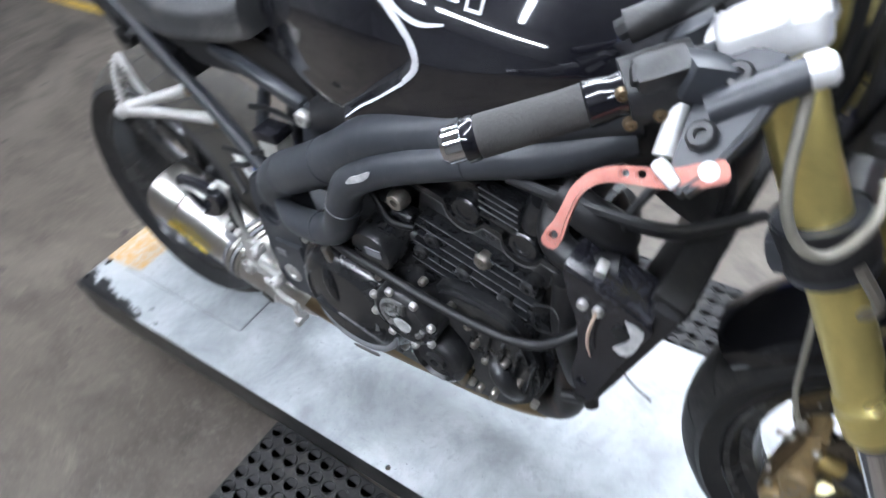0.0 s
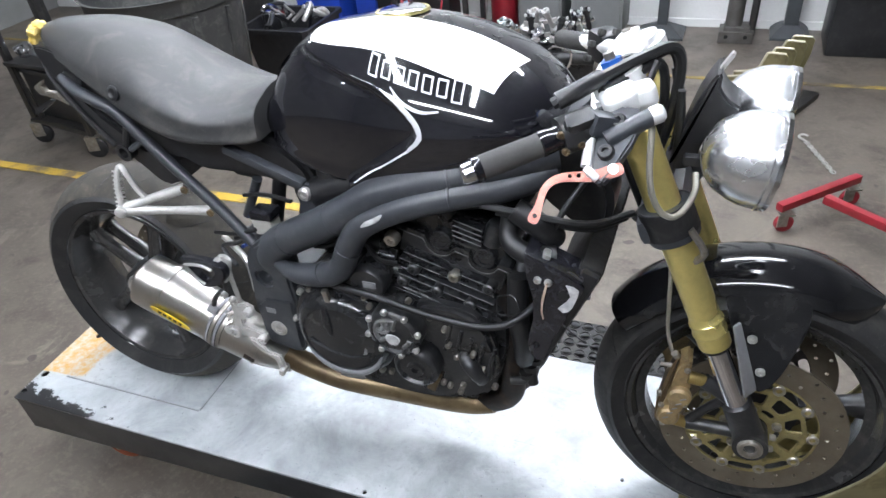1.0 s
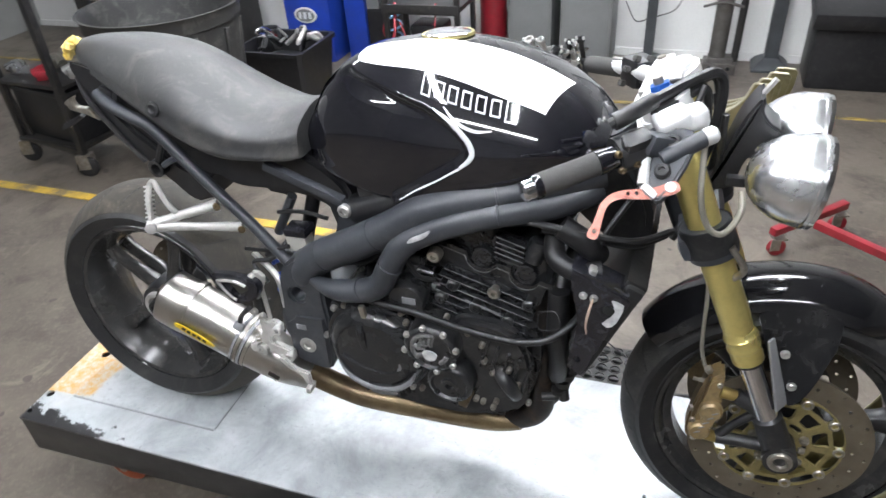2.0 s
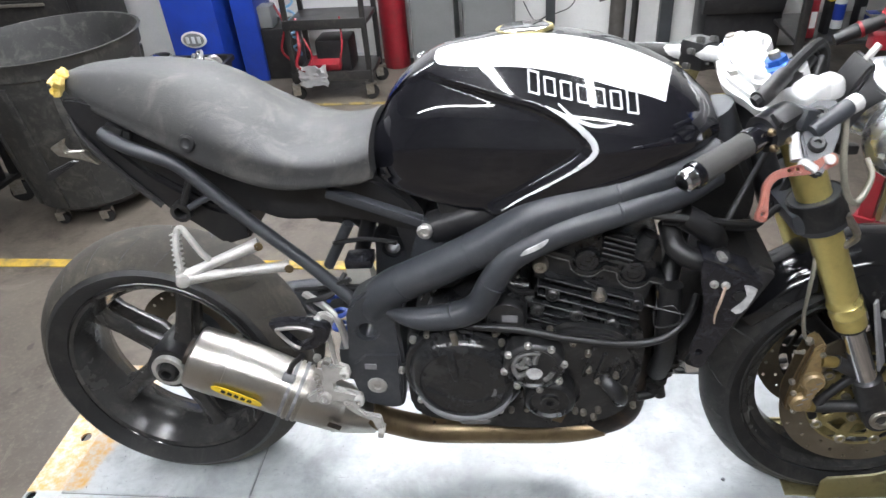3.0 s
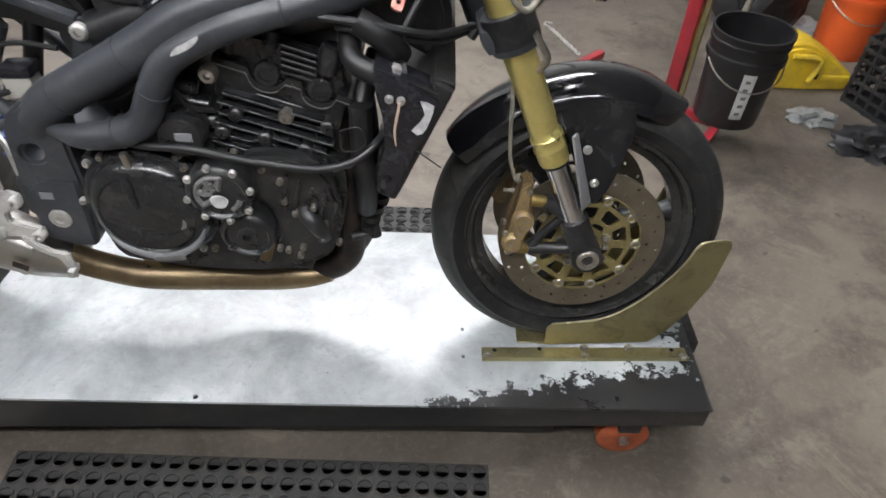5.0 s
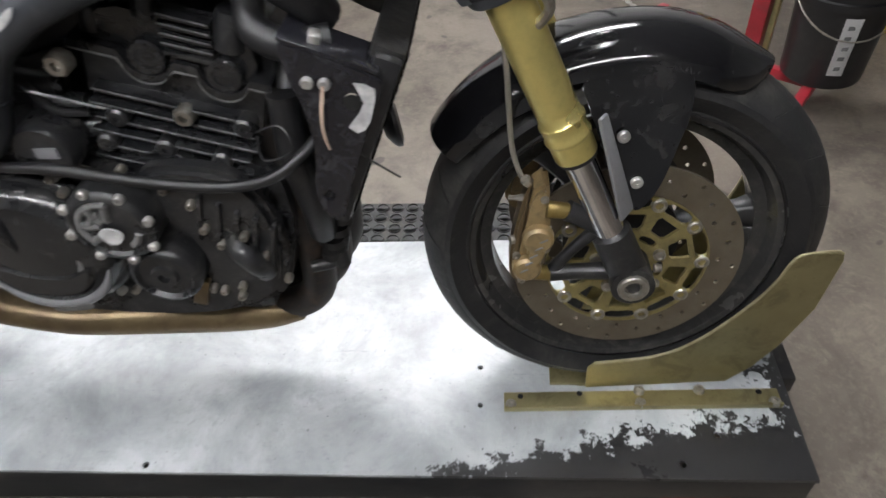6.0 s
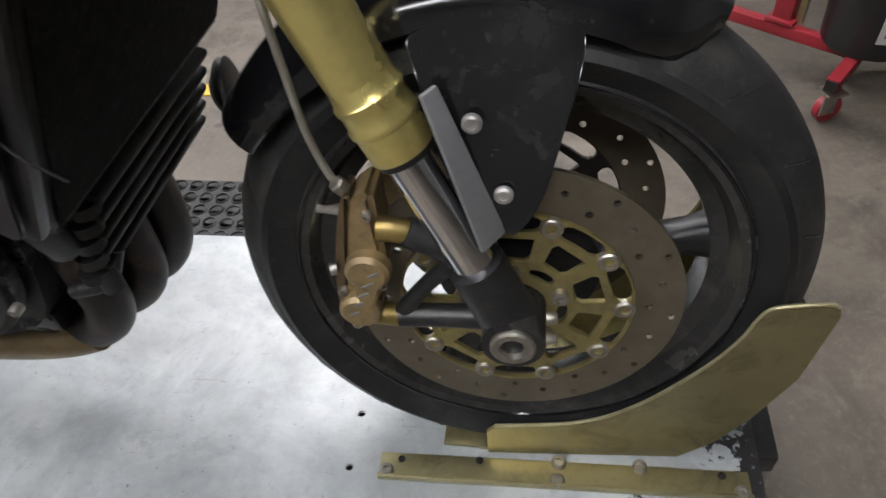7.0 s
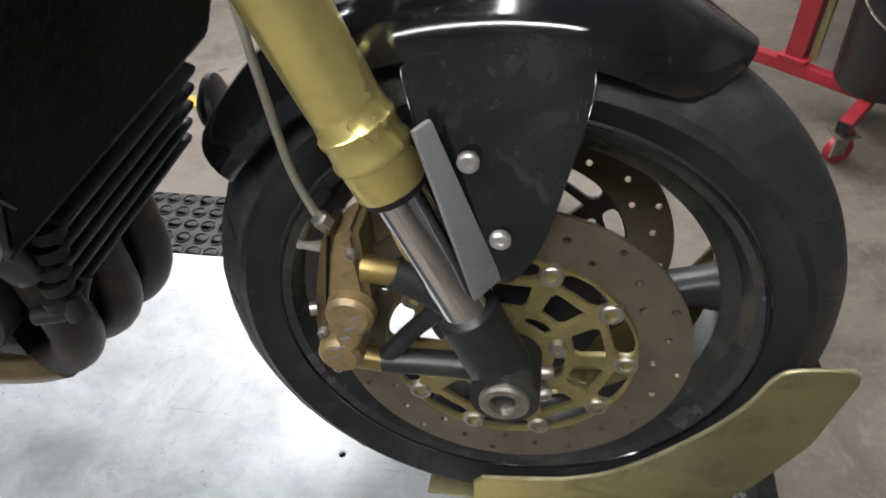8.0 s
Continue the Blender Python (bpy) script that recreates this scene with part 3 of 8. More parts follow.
# ---- the wheel chock ----
def wheel_chock():
    t = thing("wheel_chock", "yellow-zinc plated steel wheel chock bolted to the lift deck", "wheel chock")
    for y, tag in ((-0.112, 1), (0.115, -1)):
        b = box((0.455, 0.034, 0.006), (1.495, y, 0.004), rot=(0, 0, 2.4), bevel=0.002)
        box((0.455, 0.004, 0.012), (1.495, y - 0.0165 * tag, 0.008), rot=(0, 0, 2.4), bevel=0.001, bm=b)
        part("base_rail", b, ZINC_YELLOW, t)
    bolts("bolt", [(1.279, -0.13, 0.007), (1.494, -0.098, 0.007), (1.493, -0.122, 0.007), (1.593, -0.094, 0.007), (1.71, -0.115, 0.007)], 0.009, 0.008, t, (0, 0, 1))
    bolts("bolt_hole", [(1.295, -0.112, 0.0065), (1.395, -0.104, 0.0065), (1.69, -0.094, 0.0065)], 0.005, 0.0012, t, (0, 0, 1), DARK_HOLE)
    # the cradle's side plates follow the tyre
    out = [(0, 0.008), (0, 0.062), (0.01, 0.074), (0.05, 0.077), (0.1, 0.083), (0.14, 0.099), (0.177, 0.13), (0.21, 0.17), (0.24, 0.215), (0.258, 0.255), (0.267, 0.288), (0.28, 0.303), (0.322, 0.307), (0.334, 0.302), (0.338, 0.29), (0.33, 0.187), (0.3, 0.1), (0.27, 0.045), (0.235, 0.008)]
    for y in (-0.0905, 0.112):
        w = plate(out, 0.005, bevel=0.0012)
        w.transform(Matrix.Translation((1.398, y, 0)))
        side = part("side_plate", w, ZINC_YELLOW, t, m=CHOCK_TURN)
        part("plate_edge", tube([(1.398 + x, y, z + 0.0005) for x, z in out[2:14]], 0.0021, 60, 6), WORN_ZINC, side, "pale worn plate edge", CHOCK_TURN)
    bed = bm_new()
    skin(bed, [[(1.398 + x, -0.085, z), (1.398 + x, 0.109, z), (1.398 + x, 0.109, z - 0.004), (1.398 + x, -0.085, z - 0.004)] for x, z in ((-0.01, 0.006), (0.14, 0.006), (0.225, 0.03), (0.28, 0.085), (0.315, 0.155), (0.332, 0.25))])
    part("cradle_bed", bed, ZINC_YELLOW, t, m=CHOCK_TURN)
    part("pivot_plate", box((0.06, 0.15, 0.005), (1.376, -0.01, 0.0055), bevel=0.001), ZINC_YELLOW, t)


CHOCK_TURN = Matrix.Translation((1.398, 0, 0)) @ pose(0, 0, 0, 0, 0, 4.3) @ Matrix.Translation((-1.398, 0, 0))
wheel_chock()


# ---- the motorcycle ----
bike = thing("motorcycle", "partly stripped black naked motorcycle with gold forks on a lift", "motorcycle")
STEER, RAKE, LEAN = 2.1, 23.5, -4.6
HUB = Vector((1.438, 0.0, 0.291))
FORK_AXIS = Vector((-math.sin(radians(RAKE)), 0, math.cos(radians(RAKE))))
# everything that turns with the bars is drawn round the hub, then turned
FRONT = Matrix.Translation(HUB) @ Matrix.Rotation(radians(LEAN), 4, "X") @ Matrix.Rotation(radians(STEER), 4, FORK_AXIS)


def tyre_profile(half, crown, bead, bead_half):
    prof = [(-bead_half, bead)]
    for a in np.linspace(-1.0, 1.0, 17):
        y = half * math.sin(a * math.pi / 2) if abs(a) < 1 else half * a
        sag = (y / half) ** 2
        prof.append((y, crown - (crown - bead) * (0.62 * sag**1.35)))
    return prof + [(bead_half, bead)]


def wheel(name, label, centre, m, half, crown, rim_half, spokes, first, tread):
    w = part(name, lathe([(-rim_half * 0.9, 0.036), (-rim_half * 0.9, 0.05), (-0.03, 0.058 if spokes == 5 else 0.085), (0.03, 0.058 if spokes == 5 else 0.085), (rim_half * 0.9, 0.05), (rim_half * 0.9, 0.036)], 32), PLASTIC_BLACK, bike, label, m)
    prof = tyre_profile(half, crown, 0.226, rim_half)
    inner = [(rim_half * 0.98, 0.222), (-rim_half * 0.98, 0.222)]
    part("tyre", lathe(prof + inner, 128, closed=True), RUBBER, w, "worn black road tyre", m)
    part("tread", lathe([(y, r + 0.0008) for y, r in prof[3:-3]] + [(prof[-4][0], prof[-4][1] - 0.004), (prof[3][0], prof[3][1] - 0.004)], 128, closed=True), DUSTY_TREAD if half > 0.08 else RUBBER_GREY, w, "dusty grey worn tread", m)
    # grooves of the tread
    for k in range(tread):
        a0 = 2 * math.pi * k / tread
        for sgn in (-1, 1):
            pts = []
            for s in np.linspace(0.25, 0.86, 6):
                y = sgn * half * s
                r = crown - (crown - 0.226) * 0.62 * abs(s) ** 2.7 + (0.0002 if half > 0.08 else -0.0006)
                a = a0 + 0.16 * s * s + (0 if sgn > 0 else math.pi / tread)
                pts.append((r * math.cos(a), y, r * math.sin(a)))
            part("tread_groove", tube(pts, 0.0012 if half > 0.08 else 0.0019, 6, 5), RUBBER, w, m=m)
    rim = [(-rim_half, 0.229), (-rim_half - 0.004, 0.224), (-rim_half, 0.214), (-rim_half + 0.018, 0.206), (-rim_half * 0.45, 0.19), (rim_half * 0.45, 0.19), (rim_half - 0.018, 0.206), (rim_half, 0.214), (rim_half + 0.004, 0.224), (rim_half, 0.229), (rim_half - 0.015, 0.215), (rim_half * 0.4, 0.2), (-rim_half * 0.4, 0.2), (-rim_half + 0.015, 0.215)]
    part("rim", lathe(rim, 96, closed=True), RIM_BLACK, w, "black cast wheel rim", m)
    for side in (-1, 1):
        part("rim_lip", lathe([((rim_half + 0.0035) * side, 0.2255), ((rim_half + 0.0052) * side, 0.2245), ((rim_half + 0.0052) * side, 0.2225), ((rim_half + 0.0035) * side, 0.2215)], 96, closed=True), FENDER_BLACK, w, "glossy black rim lip", m)
    for k in range(spokes):
        a = radians(first + 360 * k / spokes)
        rings = []
        for r, wd, dp, sweep in ((0.03, 0.03, 0.04, 0), (0.075, 0.026, 0.034, 0.0), (0.13, 0.022, 0.026, 0.012), (0.17, 0.024, 0.026, 0.02), (0.2, 0.034, 0.036, 0.024)):
            wd, dp = wd * (5.0 / spokes) ** 0.35 * (0.8 if spokes == 5 else 0.62), dp * min(1.0, rim_half / 0.07)
            ring = []
            for u in np.linspace(0, 2 * math.pi, 12, endpoint=False):
                cu, su = math.cos(u), math.sin(u)
                ring.append((r, dp * math.copysign(abs(su) ** 0.6, su), sweep + wd * math.copysign(abs(cu) ** 0.6, cu)))
            rings.append([Matrix.Rotation(-a, 3, "Y") @ Vector(p) for p in ring])
        if spokes == 5:
            # a pair of ribs, one at each face of the wheel, that meet at the hub and at the rim
            twin = bm_new()
            for off in (-0.024, 0.024):
                skin(twin, [[(p[0], 0.42 * p[1] + off * (0.55 if i == 0 else 1.0), p[2]) for p in (q.to_tuple() for q in ring)] for i, ring in enumerate(rings)])
            part("spoke", twin, RIM_BLACK, w, m=m)
        else:
            part("spoke", skin(bm_new(), rings), FOOT_BLACK, w, m=m)
    return w


REAR = Matrix.Translation((0.003, 0.0, 0.304)) @ pose(0, 0, 0, -6.0, 0, 1.3)
rear = wheel("rear_wheel", "black five-spoke rear wheel with a wide tyre", (0, 0, 0.318), REAR, 0.0935, 0.308, 0.072, 5, 64, 22)
part("hub_nut", lathe([(-0.045, 0.02), (-0.082, 0.02), (-0.086, 0.018), (-0.086, 0.012), (-0.066, 0.011), (-0.066, 0)], 12), FOOT_BLACK, rear, "dark hub nut", REAR)
part("hub_washer", lathe([(-0.04, 0.039), (-0.072, 0.039), (-0.076, 0.036), (-0.076, 0.027), (-0.072, 0.025), (-0.06, 0.02)], 36), ALU, rear, "bare metal hub ring", REAR)
part("rear_disc", plate(circle(0, 0, 0.128, 48), 0.005, [circle(0, 0, 0.072, 24)] + [circle(0.114 * math.cos(a), 0.114 * math.sin(a), 0.004, 6) for a in np.linspace(0, 6.28, 24, endpoint=False)]), DISC_STEEL, rear, "brown rusty brake disc", REAR @ Matrix.Translation((0, 0.07, 0)))
front = wheel("front_wheel", "black three-spoke front wheel with a worn tyre", HUB, FRONT, 0.063, 0.292, 0.046, 3, 2, 20)


def brake_disc(side):
    y = 0.075 * side
    drill = [circle(r * math.cos(a), r * math.sin(a), 0.0038, 7) for i in range(36) for r, a in ((0.1275 + 0.0115 * (i % 3), 2 * math.pi * (i + 0.25 * (i % 3)) / 36),)]
    d = part("brake_disc", plate(circle(0, 0, 0.160, 64), 0.005, [circle(0, 0, 0.1135, 48)] + drill), DISC_STEEL, front, "drilled brake disc stained brown", FRONT @ Matrix.Translation((0, y, 0)))
    holes = [circle(0, 0, 0.03, 24)]
    for k in range(10):
        a = 2 * math.pi * (k + 0.5) / 10
        holes.append(smooth_loop([(r * math.cos(a + t), r * math.sin(a + t)) for r, t in ((0.110, -0.2), (0.1115, 0.0), (0.110, 0.2), (0.096, 0.2), (0.0935, 0.0), (0.096, -0.2))], 14))
        holes.append([(r * math.cos(a + t), r * math.sin(a + t)) for r, t in ((0.086, -0.21), (0.087, 0.17), (0.082, 0.21), (0.061, 0.19), (0.059, -0.15), (0.064, -0.21))])
    for k in range(5):
        a = 2 * math.pi * (k + 0.8) / 5
        holes.append(smooth_loop([(r * math.cos(a + t), r * math.sin(a + t)) for r, t in ((0.05, -0.26), (0.052, 0.0), (0.05, 0.26), (0.042, 0.26), (0.041, 0.0), (0.042, -0.26))], 12))
    # gold on the near side; the far carrier's shade is put into its colour
    part("disc_carrier", plate(circle(0, 0, 0.1138, 60), 0.006, holes, bevel=0.0008), GOLD_DISC if side < 0 else HEADER_DARK, d, "grimy gold disc carrier" if side < 0 else "disc carrier coloured dark for far-side shade", FRONT @ Matrix.Translation((0, y + 0.004 * side, 0)))
    for k in range(10):
        a = 2 * math.pi * k / 10
        part("bobbin", lathe([(0, 0.0105), (0.006 * side, 0.0105), (0.0075 * side, 0.009), (0.0075 * side, 0.0062), (0.001 * side, 0.0054), (0.001 * side, 0.0)], 16, m=pose(0.104 * math.cos(a), y + 0.003 * side, 0.104 * math.sin(a))), STEEL_BOLT, d, m=FRONT)
    for k in range(5):
        a = 2 * math.pi * (k + 0.3) / 5
        part("disc_bolt", lathe([(0, 0.0085), (0.008 * side, 0.0085), (0.009 * side, 0.005), (0.006 * side, 0.004), (0.006 * side, 0)], 12, m=pose(0.046 * math.cos(a), y + 0.006 * side, 0.046 * math.sin(a))), STEEL_BOLT, d, m=FRONT)
    part("hub_face", lathe([(y, 0.031), (y + 0.01 * side, 0.03), (y + 0.012 * side, 0.027), (y + 0.006 * side, 0.025), (y + 0.008 * side, 0.022), (y + 0.03 * side, 0.018)], 28), RIM_BLACK, d, m=FRONT)


brake_disc(-1)
brake_disc(1)


def leg_point(s, y, off=0.0):
    """A point s metres up a fork leg from the axle, off metres ahead of its axis."""
    u = FORK_AXIS * s + Vector((math.cos(radians(RAKE)), 0, math.sin(radians(RAKE)))) * off
    return (u.x, y, u.z)


def fork_leg(y):
    side = -1 if y < 0 else 1
    f = part("fork_leg", tube([leg_point(0.278, y), leg_point(0.31, y), leg_point(0.5, y), leg_point(0.70, y)], [0.0258, 0.0264, 0.027, 0.0272], 20, 28), GOLD_FORK, bike, "gold anodised upside-down fork leg", FRONT)
    part("fork_ring", lathe([(0, 0.0225), (0.001, 0.0262), (0.003, 0.027), (0.027, 0.0275), (0.029, 0.0292), (0.033, 0.0295), (0.036, 0.0279), (0.048, 0.0277), (0.05, 0.0291), (0.054, 0.0291), (0.056, 0.0272), (0.067, 0.026)], 32, m=along(leg_point(0.214, y), leg_point(0.3, y))), GOLD_FORK, f, m=FRONT)
    part("dust_seal", lathe([(0, 0.0215), (0, 0.0245), (0.006, 0.0245), (0.006, 0.0215)], 24, m=along(leg_point(0.209, y), leg_point(0.3, y))), RUBBER, f, m=FRONT)
    part("stanchion", tube([leg_point(0.06, y), leg_point(0.23, y)], 0.0205, 2, 24), CHROME, f, "chromed fork tube", FRONT)
    # cast foot with the axle boss and the two caliper arms
    foot = tube([leg_point(-0.02, y), leg_point(0.0, y), leg_point(0.04, y), leg_point(0.085, y)], [0.024, 0.028, 0.027, 0.0265], 12, 18)
    lathe([(-0.026, 0.03), (0.026, 0.03)], 24, foot, pose(0, y, 0))
    part("fork_foot", foot, FOOT_BLACK, f, "black cast fork foot", FRONT)
    for z, tgt, r0 in ((0.085, (-0.092, 0.111), 0.0145), (0.008, (-0.11, 0.005), 0.0125)):
        p0 = leg_point(z, y * 0.97)
        bm = tube([p0, ((p0[0] + tgt[0]) / 2, y * 0.97, (p0[2] + tgt[1]) / 2), (tgt[0], y * 0.97, tgt[1])], [r0 * 1.25, r0 * 0.95, r0], 8, 12)
        part("caliper_arm", bm, FOOT_BLACK, f, "scuffed black caliper arm", FRONT)
    part("caliper_brace", tube([(-0.108, y * 0.97, 0.008), (-0.078, y * 0.97, 0.05), leg_point(0.098, y * 0.97)], [0.0095, 0.008, 0.0105], 8, 10), FOOT_BLACK, f, m=FRONT)
    part("axle_end", lathe([(0, 0.0215), (-0.006, 0.0215), (-0.008, 0.019), (-0.008, 0.013), (-0.002, 0.012), (-0.002, 0)], 28, m=pose(0, y - 0.024, 0)) if side < 0 else lathe([(0, 0.02), (0.008, 0.02), (0.008, 0)], 24, m=pose(0, y + 0.024, 0)), STEEL_BOLT, f, "steel axle end", FRONT)
    for zz in (-0.012, 0.016):
        part("pinch_bolt", bolt((0.03, y - 0.005, zz), 0.006, 0.01, (1, 0, 0)), STEEL_BOLT, f, m=FRONT)
    # grey reflector bar in front of the tube
    if side < 0:
        bar = box((0.021, 0.005, 0.15), (0, 0, 0), bevel=0.002)
        for v in bar.verts:
            v.co.x = v.co.x * (1.1 - 4.5 * v.co.z) - 0.006 * (v.co.z / 0.084) * (1 if v.co.z > 0 else 0.0)
        bar.transform(pose(*leg_point(0.18, y - 0.006, 0.038), 0, 8 - RAKE, 0) @ pose(0, 0, 0, 0, 0, 50))
        part("reflector_bar", bar, GREY_ZINC, f, "dull grey reflector strip", FRONT)
    return f


for y in (-0.107, 0.107):
    fork_leg(y)


def caliper(side):
    y = -0.1 if side < 0 else 0.1
    c = part("brake_caliper", plate(smooth_loop([(-0.13, 0.15), (-0.117, 0.153), (-0.115, 0.12), (-0.113, 0.085), (-0.12, 0.05), (-0.128, 0.01), (-0.142, -0.006), (-0.158, 0.0), (-0.163, 0.03), (-0.157, 0.06), (-0.15, 0.1), (-0.142, 0.135)], 44), 0.05, bevel=0.006), GOLD_CALIPER, bike, "dirty gold four-piston brake caliper", FRONT @ Matrix.Translation((0, y - 0.012 * side, 0)))
    for x, z, r in ((-0.129, 0.075, 0.0185), (-0.143, 0.026, 0.0175)):
        part("piston_housing", lathe([(0.012 * side, r + 0.003), (0.022 * side, r + 0.002), (0.026 * side, r - 0.002), (0.0265 * side, 0)], 28, m=pose(x, y, z)), GOLD_CALIPER, c, m=FRONT)
    web = plate(smooth_loop([(-0.118, 0.07), (-0.128, 0.035), (-0.142, 0.04), (-0.14, 0.07)], 20), 0.012, bevel=0.003)
    part("housing_web", web, GOLD_CALIPER, c, m=FRONT @ Matrix.Translation((0, y + 0.02 * side, 0)))
    part("seam_plate", plate(smooth_loop([(-0.146, 0.142), (-0.136, 0.146), (-0.15, 0.06), (-0.152, 0.0), (-0.166, 0.01), (-0.162, 0.07)], 26), 0.034, bevel=0.004), HEADER, c, "grimy brown inner half", FRONT @ Matrix.Translation((0, y - 0.006 * side, 0)))
    for x0, z0, n in ((-0.118, 0.114, 0.026), (-0.134, 0.008, 0.024)):
        part("mounting_boss", lathe([(0, 0.0118), (n, 0.0112), (n + 0.003, 0.0095), (n + 0.003, 0)], 16, m=along((x0, y + 0.004 * side, z0), (x0 + 0.04, y + 0.004 * side, z0 - 0.006))), GOLD_BRIGHT, c, "dull gold caliper boss", FRONT)
    # maker's name as plain bars
    for k in range(5):
        part("name_bar", box((0.0022, 0.0008, 0.011), (-0.147 + 0.0062 * k, y + 0.027 * side, 0.028 + 0.0125 * k), (0, 62, 0)), GREY_ZINC, c, m=FRONT)
    for x, z in ((-0.122, 0.135), (-0.15, 0.002), (-0.118, 0.055), (-0.157, 0.045)):
        part("caliper_bolt", bolt((x, y + 0.012 * side, z), 0.0055, 0.006, (0, side, 0)), STEEL_BOLT, c, m=FRONT)
    part("banjo_bolt", lathe([(0, 0.0075), (0.01, 0.0075), (0.012, 0.0055), (0.012, 0)], 6, m=along((-0.142, y, 0.152), (-0.15, y - 0.006, 0.166))), STEEL_BOLT, c, m=FRONT)
    part("bleed_nipple", tube([(-0.146, y, 0.13), (-0.16, y - 0.003, 0.132), (-0.168, y - 0.003, 0.133)], [0.006, 0.0035, 0.004], 6, 8), STEEL_BOLT, c, m=FRONT)
    part("pad_pin", tube([(-0.16, y - 0.01, 0.07), (-0.166, y - 0.012, 0.07)], 0.006, 2, 10), STEEL_BOLT, c, m=FRONT)
    return c


caliper(-1)
caliper(1)


def front_fender():
    """A shell that hugs the tyre, with flanks down to the fork feet."""
    n, k = 34, 15
    rings_o, rings_i = [], []
    for a in np.linspace(58, 145.5, n):
        u = (a - 58) / 93
        half = 0.074 * (0.35 + 0.65 * min(1, (u / 0.16)) ** 0.6) if u < 0.16 else 0.074
        half *= 1.0 if u < 0.85 else 1 - 0.25 * (u - 0.85) / 0.15
        drop = 0.03 + 0.02 * math.exp(-(((a - 78) / 42) ** 2)) + (0.012 if a > 118 else 0)
        rad = 0.328 - 0.014 * math.exp(-(((a - 58) / 14) ** 2))
        ro, ri = [], []
        for v in np.linspace(-1, 1, k):
            y = half * math.sin(v * math.pi / 2)
            r = rad - drop * (1 - math.cos(v * math.pi / 2)) ** 1.15
            ca, sa = math.cos(radians(a)), math.sin(radians(a))
            ro.append((r * ca, y, r * sa))
            ri.append(((r - 0.003) * ca, y * 0.96, (r - 0.003) * sa))
        rings_o.append(ro)
        rings_i.append(ri)
    b = bm_new()
    skin(b, [ro + ri[::-1] for ro, ri in zip(rings_o, rings_i)])
    f = part("front_fender", b, FENDER_BLACK, bike, "glossy black front fender with dust and scuffs", FRONT, 50)
    for side in (-1, 1):
        flank = plate(smooth_loop([(-0.02, 0.286), (-0.075, 0.276), (-0.072, 0.25), (-0.036, 0.16), (-0.01, 0.112), (0.006, 0.114), (0.024, 0.15), (0.04, 0.22), (0.05, 0.272), (0.03, 0.284)], 60), 0.004, bevel=0.0006)
        bmesh.ops.subdivide_edges(flank, edges=[e for e in flank.edges if e.calc_length() > 0.05], cuts=6, use_grid_fill=True)
        for v in flank.verts:
            u = min(1.0, max(0.0, (0.288 - v.co.z) / 0.06))
            v.co.y += side * (0.071 + 0.031 * u * u * (3 - 2 * u))
        part("fender_flank", flank, FENDER_BLACK, f, m=FRONT)
        for s in ((-0.031, 0.218), (-0.008, 0.152)):
            part("fender_bolt", bolt((s[0], side * 0.104, s[1]), 0.008, 0.006, (0, side, 0), seg=16), ALU, f, "dull button-head bolt", FRONT)


front_fender()

# lower and upper yokes
low = box((0.075, 0.27, 0.045), (0, 0, 0), bevel=0.016)
low.transform(pose(*leg_point(0.46, 0, -0.012), 0, -RAKE, 0))
for y in (-0.107, 0.107):
    lathe([(-0.03, 0.03), (-0.03, 0.039), (-0.026, 0.041), (0.026, 0.041), (0.03, 0.039), (0.03, 0.03)], 28, low, along(leg_point(0.462, y), leg_point(0.6, y)))
part("lower_yoke", low, FRAME_BLACK, bike, "black lower fork yoke", FRONT)
for y in (-0.107, 0.107):
    part("fork_gaiter", lathe([(-0.022, 0.0405), (-0.024, 0.0425), (0.024, 0.0425), (0.022, 0.0405)], 28, m=along(leg_point(0.468, y), leg_point(0.6, y))), RUBBER, bike, "black rubber band", FRONT)
part("steering_stem", tube([leg_point(0.44, 0, -0.04), leg_point(0.655, 0, -0.04)], 0.026, 2, 16), FRAME_BLACK, bike, m=FRONT)
up = smooth_loop([(-0.035, -0.142), (0.03, -0.142), (0.045, -0.09), (0.012, -0.03), (0.012, 0.03), (0.045, 0.09), (0.03, 0.142), (-0.035, 0.142), (-0.05, 0.08), (-0.062, 0.0), (-0.05, -0.08)], 44)
upb = plate(up, 0.036, bevel=0.01)
upb.transform(Matrix(((1, 0, 0, 0), (0, 0, 1, 0), (0, 1, 0, 0), (0, 0, 0, 1))))
upb.transform(pose(*leg_point(0.678, 0), 5, 0, 0) @ pose(0, 0, 0, 0, -RAKE, 0))
yoke = part("upper_yoke", upb, ALU_BRIGHT, bike, "pale bare-metal upper fork yoke", FRONT)
for y in (-0.107, 0.107):
    DROP = Matrix.Translation((0, 0, -0.02 if y > 0 else 0))
    part("yoke_clamp", lathe([(-0.02, 0.03), (-0.02, 0.038), (0.02, 0.038), (0.022, 0.034), (0.022, 0.02)], 28, m=along(leg_point(0.69, y), leg_point(0.9, y))), ALU_BRIGHT, yoke, m=DROP @ FRONT)
    part("fork_cap", lathe([(0, 0.022), (0.008, 0.022), (0.012, 0.016), (0.02, 0.016), (0.02, 0.0)], 6, m=along(leg_point(0.712, y), leg_point(0.9, y))), BLUE_CAP, yoke, "blue anodised fork adjuster", DROP @ FRONT)
    part("damper_screw", tube([leg_point(0.732, y), leg_point(0.742, y)], 0.008, 2, 12), STEEL_BOLT, yoke, m=DROP @ FRONT)
